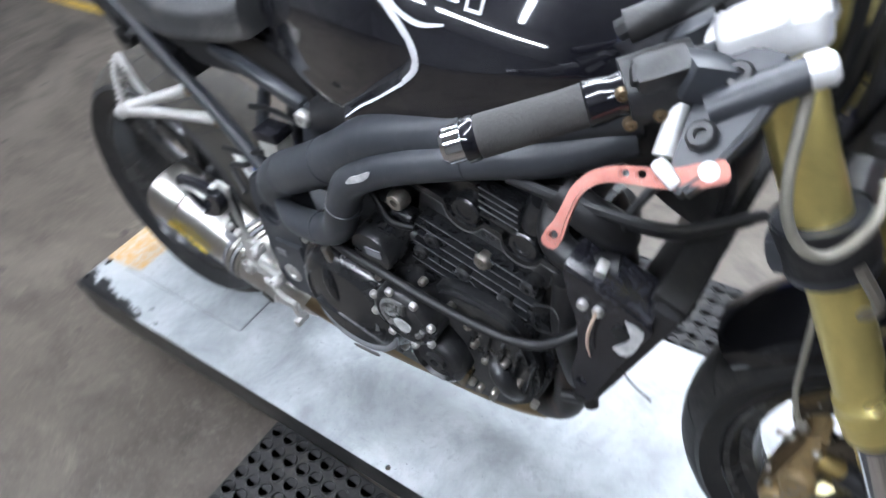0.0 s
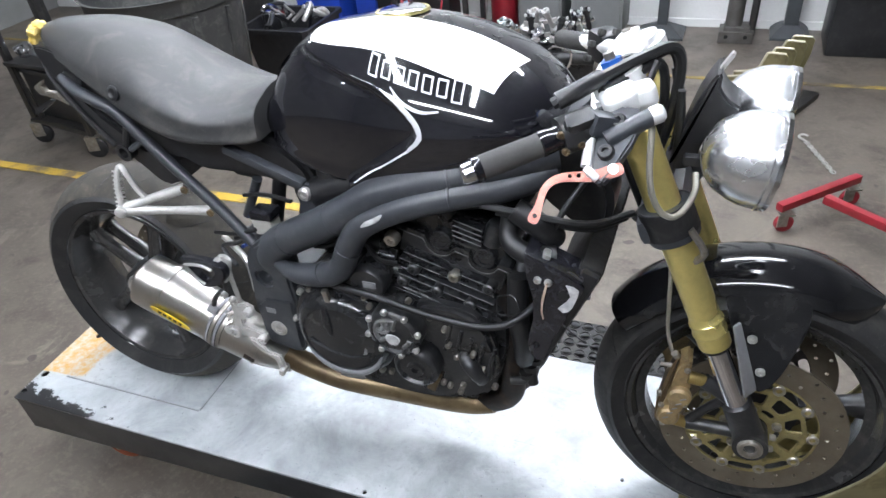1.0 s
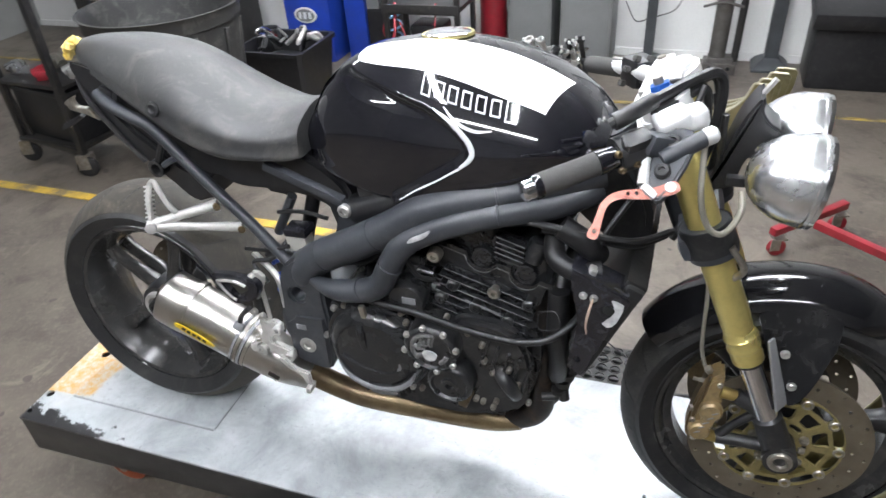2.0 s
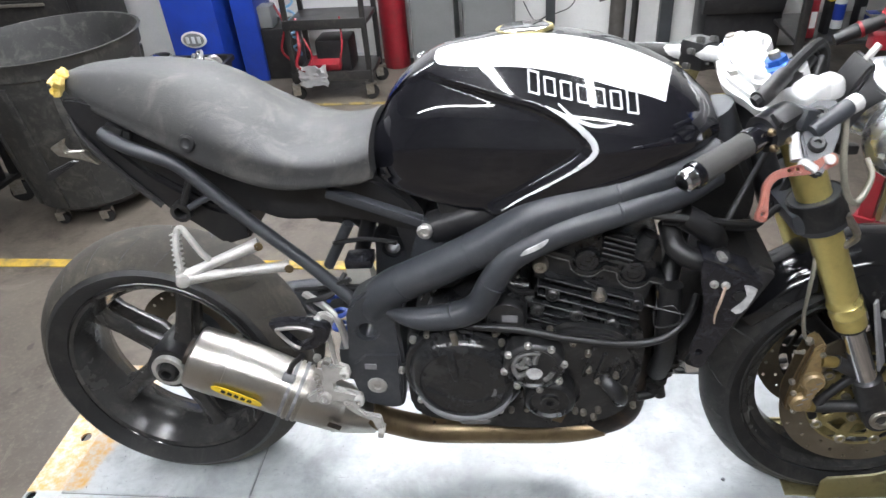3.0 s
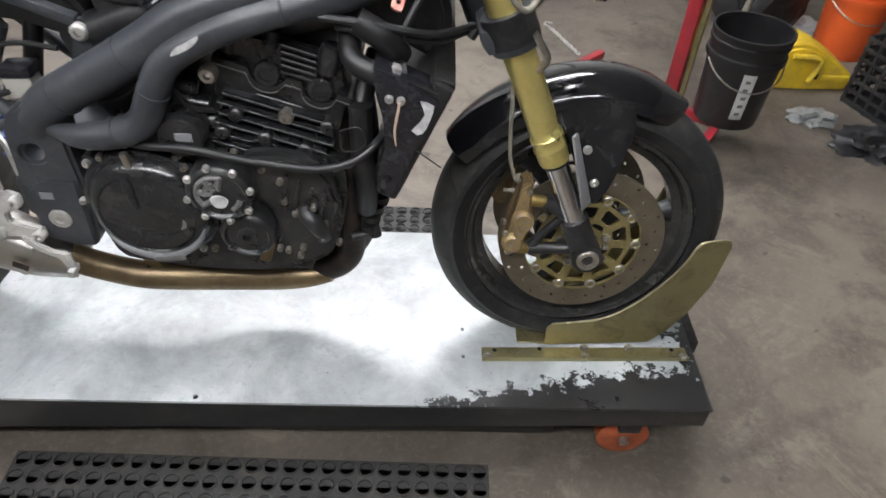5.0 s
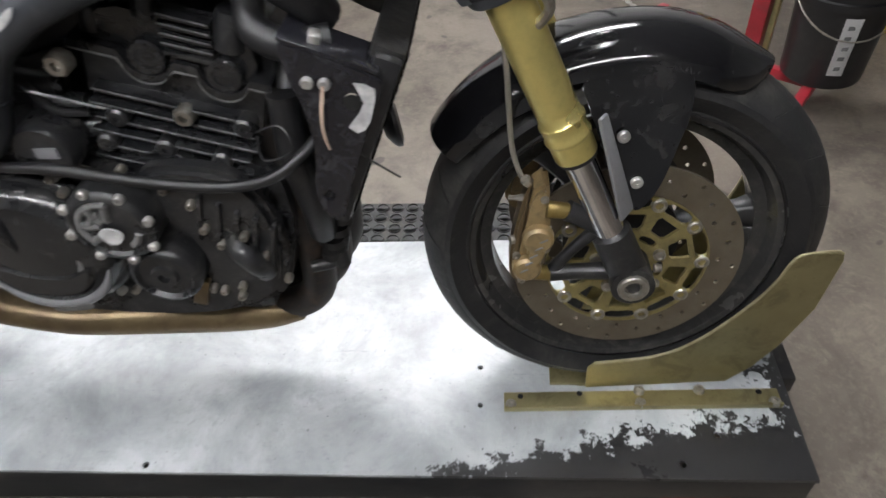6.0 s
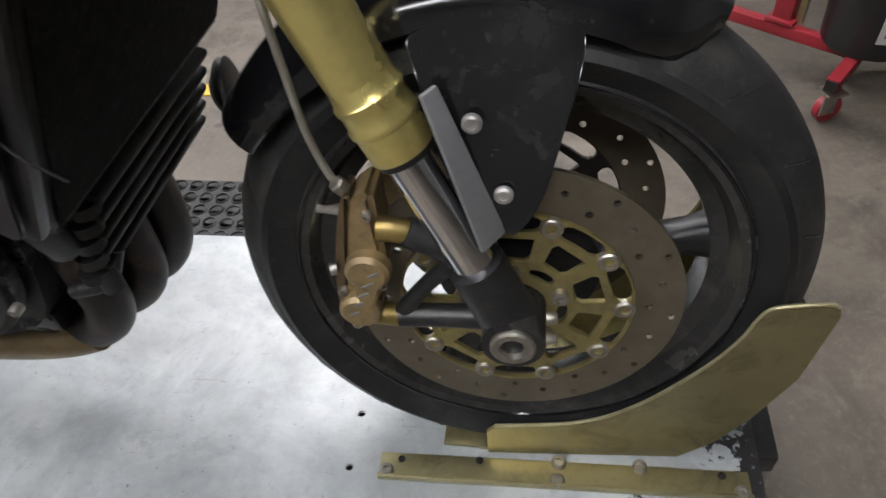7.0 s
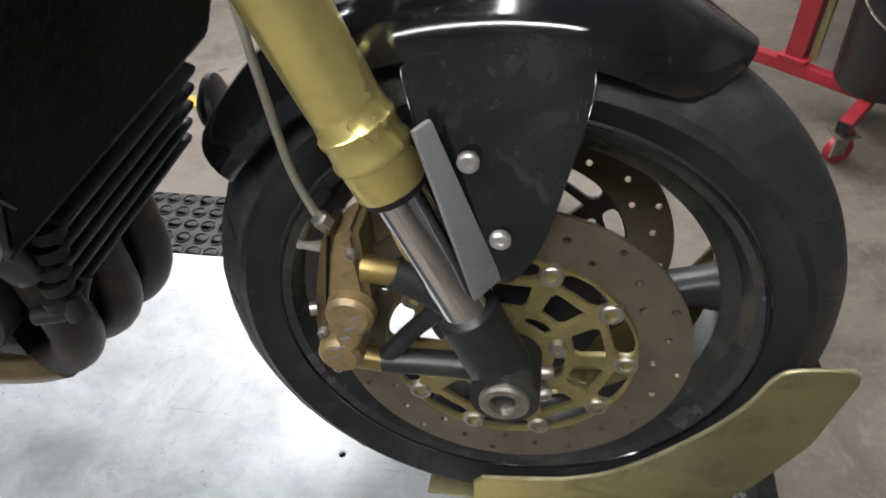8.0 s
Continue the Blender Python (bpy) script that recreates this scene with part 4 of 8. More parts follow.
crown = plate(smooth_loop([(-0.03, -0.125), (0.022, -0.12), (0.02, -0.03), (0.02, 0.03), (0.022, 0.12), (-0.03, 0.125), (-0.046, 0.06), (-0.05, 0.0), (-0.046, -0.06)], 44), 0.05, bevel=0.014)
crown.transform(Matrix(((1, 0, 0, 0), (0, 0, 1, 0), (0, 1, 0, 0), (0, 0, 0, 1))))
crown.transform(pose(*leg_point(0.686, 0), 5, 0, 0) @ pose(0, 0, 0, 0, -RAKE, 0))
part("yoke_crown", crown, ALU_BRIGHT, yoke, m=FRONT)
part("stem_nut", lathe([(0, 0.02), (0.014, 0.02), (0.017, 0.015), (0.017, 0)], 6, m=along(leg_point(0.69, 0, -0.03), leg_point(0.9, 0, -0.03))), ALU, yoke, m=FRONT)

# ---- fuel tank ----
TANK_ST = [
    # x, half width, top, widest height, bottom
    (0.535, 0.075, 0.868, 0.83, 0.785), (0.575, 0.098, 0.931, 0.85, 0.77), (0.64, 0.12, 0.978, 0.868, 0.757), (0.71, 0.14, 0.994, 0.88, 0.752), (0.78, 0.156, 1.002, 0.885, 0.765),
    (0.85, 0.164, 0.996, 0.888, 0.79), (0.92, 0.163, 0.981, 0.886, 0.815), (0.99, 0.148, 0.953, 0.884, 0.838), (1.045, 0.118, 0.921, 0.874, 0.852), (1.085, 0.07, 0.886, 0.866, 0.855)]


def tank_half(w, zt, zs, zb):
    d = zt - zs
    return [(0.0, zt), (0.3 * w, zt - 0.03 * d), (0.55 * w, zt - 0.14 * d), (0.76 * w, zt - 0.36 * d), (0.91 * w, zt - 0.64 * d), (1.0 * w, zs), (1.0 * w, zs - 0.3 * (zs - zb)), (0.97 * w, zs - 0.7 * (zs - zb)), (0.9 * w, zb), (0.35 * w, zb + 0.004)]


KNEE = [(0.5, 0.68), (0.53, 0.89), (0.575, 0.945), (0.633, 0.969), (0.724, 0.956), (0.802, 0.941), (0.85, 0.922), (0.88, 0.9), (0.89, 0.882), (0.884, 0.866), (0.865, 0.847), (0.8, 0.803), (0.741, 0.76), (0.7, 0.68)]


def inset(loop, x, z):
    """How far a point lies inside a closed loop; nothing outside it."""
    inside, near = False, 9.0
    for (ax, az), (bx, bz) in zip(loop, loop[1:] + loop[:1]):
        if (az > z) != (bz > z) and x < ax + (z - az) * (bx - ax) / (bz - az):
            inside = not inside
        u = ((x - ax) * (bx - ax) + (z - az) * (bz - az)) / ((bx - ax) ** 2 + (bz - az) ** 2)
        u = min(1.0, max(0.0, u))
        near = min(near, math.hypot(x - ax - u * (bx - ax), z - az - u * (bz - az)))
    return near if inside else 0.0


def fuel_tank():
    st = spline(TANK_ST, 130)
    rings = []
    for x, w, zt, zs, zb in st:
        half = tank_half(w, zt, zs, zb)
        full = half + [(-y, z) for y, z in half[::-1][:-1]]
        rings.append([(x, y, z) for y, z in smooth_loop(full, 180)])
    b = skin(bm_new(), rings)
    # the machine leans a little away
    for v in b.verts:
        v.co.y += 0.09 * (v.co.z - 0.88)
    # knee hollows pressed in behind a sharp crease
    for v in b.verts:
        if abs(v.co.y) > 0.03:
            u = min(1.0, max(0.0, inset(KNEE, v.co.x, v.co.z) / 0.017))
            v.co.y -= math.copysign(0.017 * u * u * (3 - 2 * u), v.co.y)
    t = part("fuel_tank", b, BLACK_GLOSS, bike, "glossy black fuel tank with white trim lines", angle=60)
    return t


tank = fuel_tank()
from mathutils.bvhtree import BVHTree


def tank_tree():
    me = tank.data
    return BVHTree.FromPolygons([v.co.copy() for v in me.vertices], [list(p.vertices) for p in me.polygons])


TREE = tank_tree()


def on_tank(x, z, lift=0.0008):
    hit, nor, _, _ = TREE.ray_cast(Vector((x, -1.0, z)), Vector((0, 1, 0)))
    return hit + nor * (2.0 * lift if nor.y < 0 else -2.0 * lift) if hit else Vector((x, -0.12, z))


def tank_ribbon(name, pts, widths, material, label=""):
    """A thin painted band on the tank's right flank."""
    c = spline([(*p, w) for p, w in zip(pts, widths)], 6 * len(pts))
    b = bm_new()
    rows = []
    for i in range(len(c)):
        d = c[min(i + 1, len(c) - 1)][:2] - c[max(i - 1, 0)][:2]
        d = d / (np.linalg.norm(d) + 1e-9)
        nx, nz = -d[1], d[0]
        rows.append([b.verts.new(on_tank(c[i][0] + nx * c[i][2] * s, c[i][1] + nz * c[i][2] * s, 0.001)) for s in (-0.5, 0.0, 0.5)])
    for a, q in zip(rows, rows[1:]):
        for j in range(2):
            b.faces.new((a[j], a[j + 1], q[j + 1], q[j]))
    return part(name, b, material, tank, label)


def tank_stripe():
    """The broad white stripe painted over the top of the tank."""
    low = spline([(0.645, -0.03), (0.658, -0.05), (0.7, -0.067), (0.763, -0.083), (0.845, -0.098), (0.92, -0.109), (0.991, -0.107)], 60)
    b, rows = bm_new(), []
    for i, (x, y0) in enumerate(low):
        s = i / 59
        row = []
        for k in range(15):
            v = k / 14
            px, py = x + 0.026 * v * s, y0 + (0.004 - y0) * v
            hit, nor, _, _ = TREE.ray_cast(Vector((px, py, 2.0)), Vector((0, 0, -1)))
            row.append(b.verts.new(hit + nor * (0.0012 if nor.z > 0 else -0.0012)))
        rows.append(row)
    for a, q in zip(rows, rows[1:]):
        for j in range(14):
            b.faces.new((a[j], a[j + 1], q[j + 1], q[j]))
    return part("tank_stripe", b, STRIPE_WHITE, tank, "broad glossy white painted stripe")


tank_stripe()
tank_ribbon("trim_line", [(0.818, 0.938), (0.85, 0.923), (0.88, 0.9), (0.89, 0.882), (0.884, 0.868), (0.868, 0.853)], [0.002, 0.006, 0.008, 0.008, 0.006, 0.004], WHITE_DECAL, "white painted crescent line")
tank_ribbon("trim_line", [(0.868, 0.852), (0.83, 0.826), (0.79, 0.8), (0.752, 0.772)], [0.003, 0.0022, 0.0022, 0.0016], WHITE_DECAL, "thin white line along the lower crease")
# the maker's emblem as plain shapes: a row of upright bars over an arc
for k in range(7):
    x, z = 0.801 + 0.0235 * k, 0.964 - 0.0047 * k
    h = 0.0095 if 0 < k < 6 else 0.0125
    for dx in (-0.0075, 0.0065):
        tank_ribbon("emblem_bar", [(x + dx - 0.001, z + h - dx * 0.2), (x + dx, z - dx * 0.2), (x + dx + 0.001, z - h - dx * 0.2)], [0.0026, 0.0026, 0.0026], WHITE_DECAL)
    for dz in (h, -h):
        tank_ribbon("emblem_bar", [(x - 0.0075, z + dz * 0.9 + 0.0015), (x, z + dz * 0.9), (x + 0.0065, z + dz * 0.9 - 0.0013)], [0.0022, 0.0022, 0.0022], WHITE_DECAL)
tank_ribbon("emblem_arc", [(0.836, 0.941), (0.86, 0.923), (0.89, 0.913), (0.918, 0.914)], [0.002, 0.0045, 0.0045, 0.002], WHITE_DECAL)
cap = part("filler_cap", lathe([(0, 0.04), (0.004, 0.041), (0.006, 0.038), (0.006, 0.0)], 32, m=along((0.785, 0.045, 0.997), (0.78, 0.054, 1.097))), CHROME, tank, "flush chrome filler cap")
part("cap_ring", lathe([(0, 0.041), (0.003, 0.041), (0.004, 0.046), (0, 0.048)], 32, m=along((0.785, 0.045, 0.997), (0.78, 0.054, 1.097))), GOLD_DISC, cap, "thin brassy ring")

# ---- seat ----
SEAT_ST = [
    # x, half width, top, edge height, lower edge
    (-0.014, 0.03, 0.965, 0.95, 0.94), (0.03, 0.06, 0.976, 0.945, 0.922), (0.1, 0.083, 0.98, 0.928, 0.894), (0.18, 0.103, 0.974, 0.907, 0.861), (0.26, 0.12, 0.957, 0.885, 0.826), (0.33, 0.134, 0.917, 0.861, 0.805),
    (0.39, 0.138, 0.882, 0.843, 0.794), (0.45, 0.131, 0.868, 0.833, 0.792), (0.51, 0.112, 0.875, 0.834, 0.789), (0.535, 0.1, 0.882, 0.84, 0.794)]


def seat():
    rings = []
    for x, w, zt, ze, zb in spline(SEAT_ST, 44):
        d = zt - ze
        c = 1.0 + 1.6 * max(0.0, 1 - abs((x - 0.42) / 0.2))
        half = [(0, zt), (0.35 * w, zt - 0.04 * c * d), (0.66 * w, zt - min(0.55, 0.2 * c) * d), (0.88 * w, zt - min(0.8, 0.55 + 0.12 * (c - 1)) * d), (0.99 * w, ze), (w, (ze + zb) / 2), (0.96 * w, zb), (0.4 * w, zb + 0.004)]
        full = half + [(-y, z) for y, z in half[::-1][:-1]]
        ring = []
        for y, z in smooth_loop(full, 56):
            wob = 0.0025 * noise.noise(Vector((x * 9, y * 9, z * 9)))
            # leaning away with the machine
            y *= 1 + wob * 6
            ring.append((x, y + 0.085 * (z - 0.86), z + wob - 0.085 * y))
        rings.append(ring)
    s = part("seat", skin(bm_new(), rings), SEAT_VINYL, bike, "worn dark grey vinyl dual seat", angle=60)
    part("seat_button", lathe([(0, 0.015), (0.004, 0.014), (0.005, 0.009), (0.003, 0.006), (0.003, 0)], 20, m=along((0.24, -0.118, 0.882), (0.24, -0.2, 0.906))), PLASTIC_BLACK, s, "black seat fastener")
    return s


seat()
for k, (x, y, z, r) in enumerate([(0.004, -0.03, 0.958, 0.014), (0.01, -0.042, 0.964, 0.011), (0.004, -0.016, 0.967, 0.011), (0.016, -0.03, 0.973, 0.01), (0.0, -0.04, 0.947, 0.009)]):
    b = bm_new()
    bmesh.ops.create_icosphere(b, subdivisions=3, radius=r)
    for v in b.verts:
        v.co *= 1 + 0.5 * noise.noise(v.co * 120 + Vector((k, 0, 0))) + 0.25 * noise.noise(v.co * 400)
    part("torn_foam", b, FOAM, bike, "torn yellow foam at the seat's tail", Matrix.Translation((x - 0.014, y, z)))


# ---- frame ----
def both(name, maker, material, label="", angle=38):
    for side in (1, -1):
        b = maker()
        if side < 0:
            b.transform(Matrix.Diagonal((1, -1, 1, 1)))
        part(name, b, material, bike, label, angle=angle)


both("frame_tube", lambda: tube([(0.51, -0.12, 0.54), (0.514, -0.132, 0.555), (0.526, -0.137, 0.579), (0.557, -0.142, 0.609), (0.606, -0.15, 0.64), (0.666, -0.158, 0.676), (0.74, -0.163, 0.723), (0.793, -0.162, 0.759), (0.852, -0.158, 0.782), (0.92, -0.148, 0.8), (1.0, -0.125, 0.817), (1.08, -0.085, 0.83)], [0.026, 0.031, 0.034, 0.034, 0.033, 0.0325, 0.0315, 0.03, 0.028, 0.027, 0.027, 0.03], 72, 20), FRAME_BLACK, "satin black aluminium frame tube")
both("frame_tube", lambda: tube([(0.545, -0.16, 0.566), (0.60, -0.178, 0.568), (0.66, -0.184, 0.579), (0.707, -0.186, 0.604), (0.735, -0.187, 0.657), (0.765, -0.186, 0.704), (0.815, -0.184, 0.737), (0.872, -0.178, 0.761), (0.945, -0.162, 0.78), (1.017, -0.138, 0.79), (1.08, -0.095, 0.805)], [0.009, 0.02, 0.0235, 0.0235, 0.023, 0.023, 0.022, 0.022, 0.022, 0.022, 0.022], 70, 18), FRAME_BLACK, "satin black aluminium frame tube")
for p, d, r in (((0.579, -0.1455, 0.623), (0.62, -0.152, 0.648), 0.0345), ((0.703, -0.161, 0.699), (0.742, -0.163, 0.724), 0.033), ((0.925, -0.147, 0.801), (0.98, -0.131, 0.813), 0.0282)):
    part("weld_band", lathe([(-0.003, r - 0.004), (-0.0015, r), (0.0015, r), (0.003, r - 0.004)], 24, m=along(p, d)), FRAME_BLACK, bike)
for p, d, r in (((0.669, -0.1845, 0.5835), (0.71, -0.1865, 0.607), 0.0245), ((0.735, -0.187, 0.655), (0.743, -0.187, 0.672), 0.0245), ((0.93, -0.166, 0.778), (0.98, -0.15, 0.786), 0.0232)):
    part("weld_band", lathe([(-0.003, r - 0.004), (-0.0015, r), (0.0015, r), (0.003, r - 0.004)], 20, m=along(p, d)), FRAME_BLACK, bike)
part("paint_scrape", plate(smooth_loop([(-0.024, -0.003), (-0.012, 0.003), (0.004, 0.0035), (0.026, 0.005), (0.02, -0.001), (0.006, -0.005), (-0.014, -0.005)], 26), 0.002), CHALK, bike, "bare scrape on the frame tube", pose(0.802, -0.2065, 0.737, 0, -26, 3))
part("steering_head", tube([(1.13, 0, 0.74), (1.075, 0, 0.87)], 0.045, 2, 24), FRAME_BLACK, bike)


gusset = plate(smooth_loop([(1.0, 0.83), (1.06, 0.85), (1.11, 0.84), (1.165, 0.74), (1.15, 0.66), (1.09, 0.68), (1.02, 0.75)], 30), 0.1, bevel=0.012)
part("headstock_gusset", gusset, FOOT_BLACK, bike, "black headstock casting")


def pivot_plate():
    out = smooth_loop([(0.462, 0.35), (0.452, 0.42), (0.46, 0.5), (0.464, 0.55), (0.484, 0.59), (0.525, 0.617), (0.572, 0.635), (0.59, 0.61), (0.565, 0.575), (0.56, 0.52), (0.562, 0.45), (0.556, 0.36), (0.54, 0.318), (0.49, 0.322)], 50)
    b = plate(out, 0.05, [circle(0.499, 0.517, 0.0165, 24)], bevel=0.006)
    b.transform(Matrix.Translation((0, -0.135, 0)))
    return b


both("pivot_plate", pivot_plate, FRAME_BLACK, "cast black swingarm pivot plate")
part("plate_panel", join(plate([(0.462, 0.345), (0.464, 0.44), (0.49, 0.465), (0.552, 0.468), (0.548, 0.34), (0.49, 0.332)], 0.006, bevel=0.002)), FRAME_BLACK, bike, m=Matrix.Translation((0, -0.163, 0)))
part("pivot_bolt", lathe([(0, 0.019), (-0.004, 0.019), (-0.006, 0.016), (-0.006, 0.009), (-0.002, 0.008), (-0.002, 0)], 28, m=pose(0.504, -0.165, 0.388)), ALU, bike, "dull swingarm pivot bolt")
part("plate_badge", box((0.022, 0.002, 0.013), (0.497, -0.167, 0.437)), GREY_ZINC, bike)

# ---- subframe and tail ----
both("subframe_tube", lambda: tube([(0.066, -0.075, 0.884), (0.1, -0.088, 0.868), (0.148, -0.095, 0.852), (0.188, -0.095, 0.835), (0.216, -0.096, 0.811), (0.251, -0.097, 0.772), (0.318, -0.1, 0.703), (0.392, -0.105, 0.633), (0.475, -0.115, 0.548)], 0.0122, 40, 12), FRAME_BLACK, "black steel subframe tube")
both("subframe_rail", lambda: tube([(0.0, -0.05, 0.905), (0.02, -0.062, 0.862), (0.072, -0.068, 0.797), (0.128, -0.07, 0.735)], 0.006, 20, 8), FOOT_BLACK)
both("subframe_bar", lambda: box((0.17, 0.02, 0.017), (0.535, -0.108, 0.754), (0, 21, 0), bevel=0.004), FRAME_BLACK, "black square subframe bar")
part("frame_lug", join(plate(smooth_loop([(0.587, 0.645), (0.599, 0.691), (0.605, 0.718), (0.619, 0.726), (0.63, 0.715), (0.652, 0.675), (0.63, 0.66)], 24), 0.016, bevel=0.003)), FRAME_BLACK, bike, m=Matrix.Translation((0, -0.105, 0)))
bolts("frame_bolt", [(0.618, -0.113, 0.71)], 0.014, 0.012, bike, label="large bare frame bolt", material=ALU)
bolts("frame_bolt", [(0.812, -0.155, 0.675)], 0.014, 0.018, bike, label="large bare engine mounting bolt", material=STEEL_BOLT)
inner = plate(smooth_loop([(0.3, 0.8), (0.42, 0.8), (0.52, 0.795), (0.6, 0.735), (0.605, 0.68), (0.56, 0.682), (0.5, 0.7), (0.42, 0.704), (0.34, 0.706), (0.285, 0.745)], 40), 0.15, bevel=0.01)
part("inner_fender", inner, PLASTIC_BLACK, bike, "matt black inner rear fender")
tail = bm_new()
skin(tail, [[(x, -w, z), (x, w, z), (x, w * 0.9, z - t), (x, -w * 0.9, z - t)] for x, z, w, t in ((-0.008, 0.935, 0.05, 0.035), (0.02, 0.9, 0.06, 0.052), (0.075, 0.855, 0.07, 0.07), (0.13, 0.8, 0.074, 0.075), (0.18, 0.768, 0.078, 0.08), (0.225, 0.735, 0.078, 0.09), (0.285, 0.72, 0.078, 0.055))])
bmesh.ops.bevel(tail, geom=list(tail.edges), offset=0.008, segments=2, affect="EDGES")
part("undertray", tail, PLASTIC_BLACK, bike, "black plastic undertray below the seat")
for side in (-1, 1):
    panel = plate(smooth_loop([(0.005, 0.93), (0.04, 0.938), (0.18, 0.885), (0.3, 0.835), (0.4, 0.81), (0.47, 0.8), (0.44, 0.755), (0.36, 0.735), (0.3, 0.72), (0.22, 0.74), (0.12, 0.81), (0.04, 0.865)], 48), 0.012, bevel=0.003)
    part("seat_side_panel", panel, PLASTIC_BLACK, bike, "matt black panel under the seat", Matrix.Translation((0, 0.06 * side, 0)))
part("seat_catch", join(box((0.03, 0.012, 0.022), (0.088, -0.072, 0.885), (0, 25, 0), bevel=0.003), box((0.012, 0.01, 0.045), (0.106, -0.074, 0.865), (0, 20, 0), bevel=0.002)), FOOT_BLACK, bike)
# added block that keeps the gap behind the engine dark; no known part
part("battery_box", box((0.17, 0.15, 0.16), (0.655, 0, 0.635), (0, -14, 0), bevel=0.015), PLASTIC_BLACK, bike, "dark block added to fill the gap behind the engine")
part("tail_bracket", plate([(-0.061, 0.846), (-0.03, 0.862), (-0.037, 0.85), (-0.032, 0.838), (0.001, 0.838), (0.023, 0.811), (-0.008, 0.823), (-0.05, 0.83)], 0.014, bevel=0.002), STEEL_BOLT, bike, "bare metal tail bracket", Matrix.Translation((0, -0.05, 0)))
part("tail_stub", plate([(-0.1, 0.777), (-0.088, 0.795), (-0.03, 0.819), (-0.021, 0.816), (-0.081, 0.782)], 0.012, bevel=0.002), PLASTIC_BLACK, bike, m=Matrix.Translation((0, -0.05, 0)))
part("tail_hanger", tube([(0.21, -0.092, 0.8), (0.195, -0.09, 0.776), (0.18, -0.088, 0.75)], 0.0072, 8, 8), FOOT_BLACK, bike)
part("hanger_ring", lathe([(-0.01, 0.012), (-0.01, 0.019), (0.01, 0.019), (0.01, 0.012)], 20, m=pose(0.173, -0.086, 0.734), closed=True), FOOT_BLACK, bike)
part("tail_strut", tube([(0.242, -0.094, 0.77), (0.215, -0.091, 0.756), (0.19, -0.088, 0.741)], 0.0068, 8, 8), FRAME_BLACK, bike)

# ---- passenger peg bracket ----
peg = part("passenger_peg_bracket", join(tube([(0.172, -0.148, 0.63), (0.215, -0.125, 0.642), (0.3, -0.086, 0.662)], [0.0125, 0.0095, 0.0125], 14, 12), tube([(0.172, -0.149, 0.627), (0.25, -0.118, 0.619), (0.348, -0.086, 0.613)], [0.0135, 0.0088, 0.0115], 14, 12), lathe([(-0.02, 0.009), (-0.018, 0.012), (0.018, 0.012), (0.02, 0.009)], 16, m=pose(0.17, -0.149, 0.63, 0, 20, 25))), PEG_ALU, bike, "bare cast aluminium passenger peg bracket")
for spot in ((0.303, -0.0965, 0.663), (0.351, -0.0955, 0.613)):
    part("peg_hole", bolt(spot, 0.0085, 0.003, (0.2, -1, 0.15)), HEADER, peg, "rusty bolt hole")
part("passenger_peg", tube([(0.171, -0.15, 0.633), (0.168, -0.137, 0.68), (0.17, -0.122, 0.71), (0.178, -0.118, 0.716), (0.188, -0.122, 0.705), (0.205, -0.125, 0.67), (0.218, -0.122, 0.648)], 0.0062, 30, 8), PEG_ALU, peg, "folded aluminium foot peg")
for k in range(9):
    part("peg_ridge", box((0.014, 0.016, 0.0035), (0.1685 - 0.0003 * k, -0.149 + 0.0033 * k, 0.638 + 0.0085 * k), (-22, 0, 0), bevel=0.001), PEG_ALU, peg)

# ---- engine ----
engine = part("engine", join(plate(smooth_loop([(0.565, 0.29), (0.56, 0.40), (0.575, 0.50), (0.62, 0.56), (0.72, 0.575), (0.80, 0.55), (0.9, 0.53), (0.985, 0.515), (1.0, 0.45), (0.985, 0.36), (0.95, 0.29), (0.86, 0.255), (0.75, 0.25), (0.64, 0.262)], 48), 0.31, bevel=0.02)), ENGINE_BLACK, bike, "dirty black three-cylinder engine")

BLOCK = Matrix.Translation((0.9, 0, 0.607)) @ pose(0, 0, 0, 0, 17, 0)


def block_part(name, bm, label="", material=None):
    return part(name, bm, material or ENGINE_BLACK, engine, label, BLOCK)


block_part("cylinder_block", box((0.175, 0.236, 0.14), (-0.002, 0, -0.025), bevel=0.012))
for k in range(6):
    z = -0.092 + 0.0185 * k
    fin = bm_new()
    pts = [(-0.09 + 0.006 * (k % 2), z), (-0.03, z), (-0.02, z + (0.006 if k == 1 else 0.0)), (0.006, z + (0.006 if k == 1 else 0.0)), (0.016, z), (0.045, z), (0.052, z + (0.006 if k == 1 else 0.0)), (0.07, z + (0.004 if k == 1 else 0.0)), (0.078, z), (0.098 - 0.004 * (k % 3), z)]
    skin(fin, [[(x, y, zz + t) for y, t in ((-0.1405, 0.0032), (-0.1445, 0.0018), (-0.1445, -0.0012), (-0.141, -0.0026), (-0.12, -0.0032), (0.12, -0.0032), (0.143, -0.002), (0.143, 0.002), (0.12, 0.0036), (-0.12, 0.0036))] for x, zz in pts])
    block_part("cooling_fin", fin, material=CLUTCH_BLACK)
    block_part("fin_edge", tube([(x, -0.1443, zz + 0.0016) for x, zz in pts], 0.0009, 40, 6), "bare worn fin edge", WORN_EDGE)
block_part("head", box((0.2, 0.25, 0.06), (0.0, 0, 0.012), bevel=0.006))
# scalloped joint with its grey gasket, the cam cover above, half-moon plugs in the scallops
MOONS = (-0.026, 0.056)


def joint_height(x):
    return 0.05 - max(0.85 * math.sqrt(max(0.0, 0.027**2 - (x - c) ** 2)) for c in MOONS)


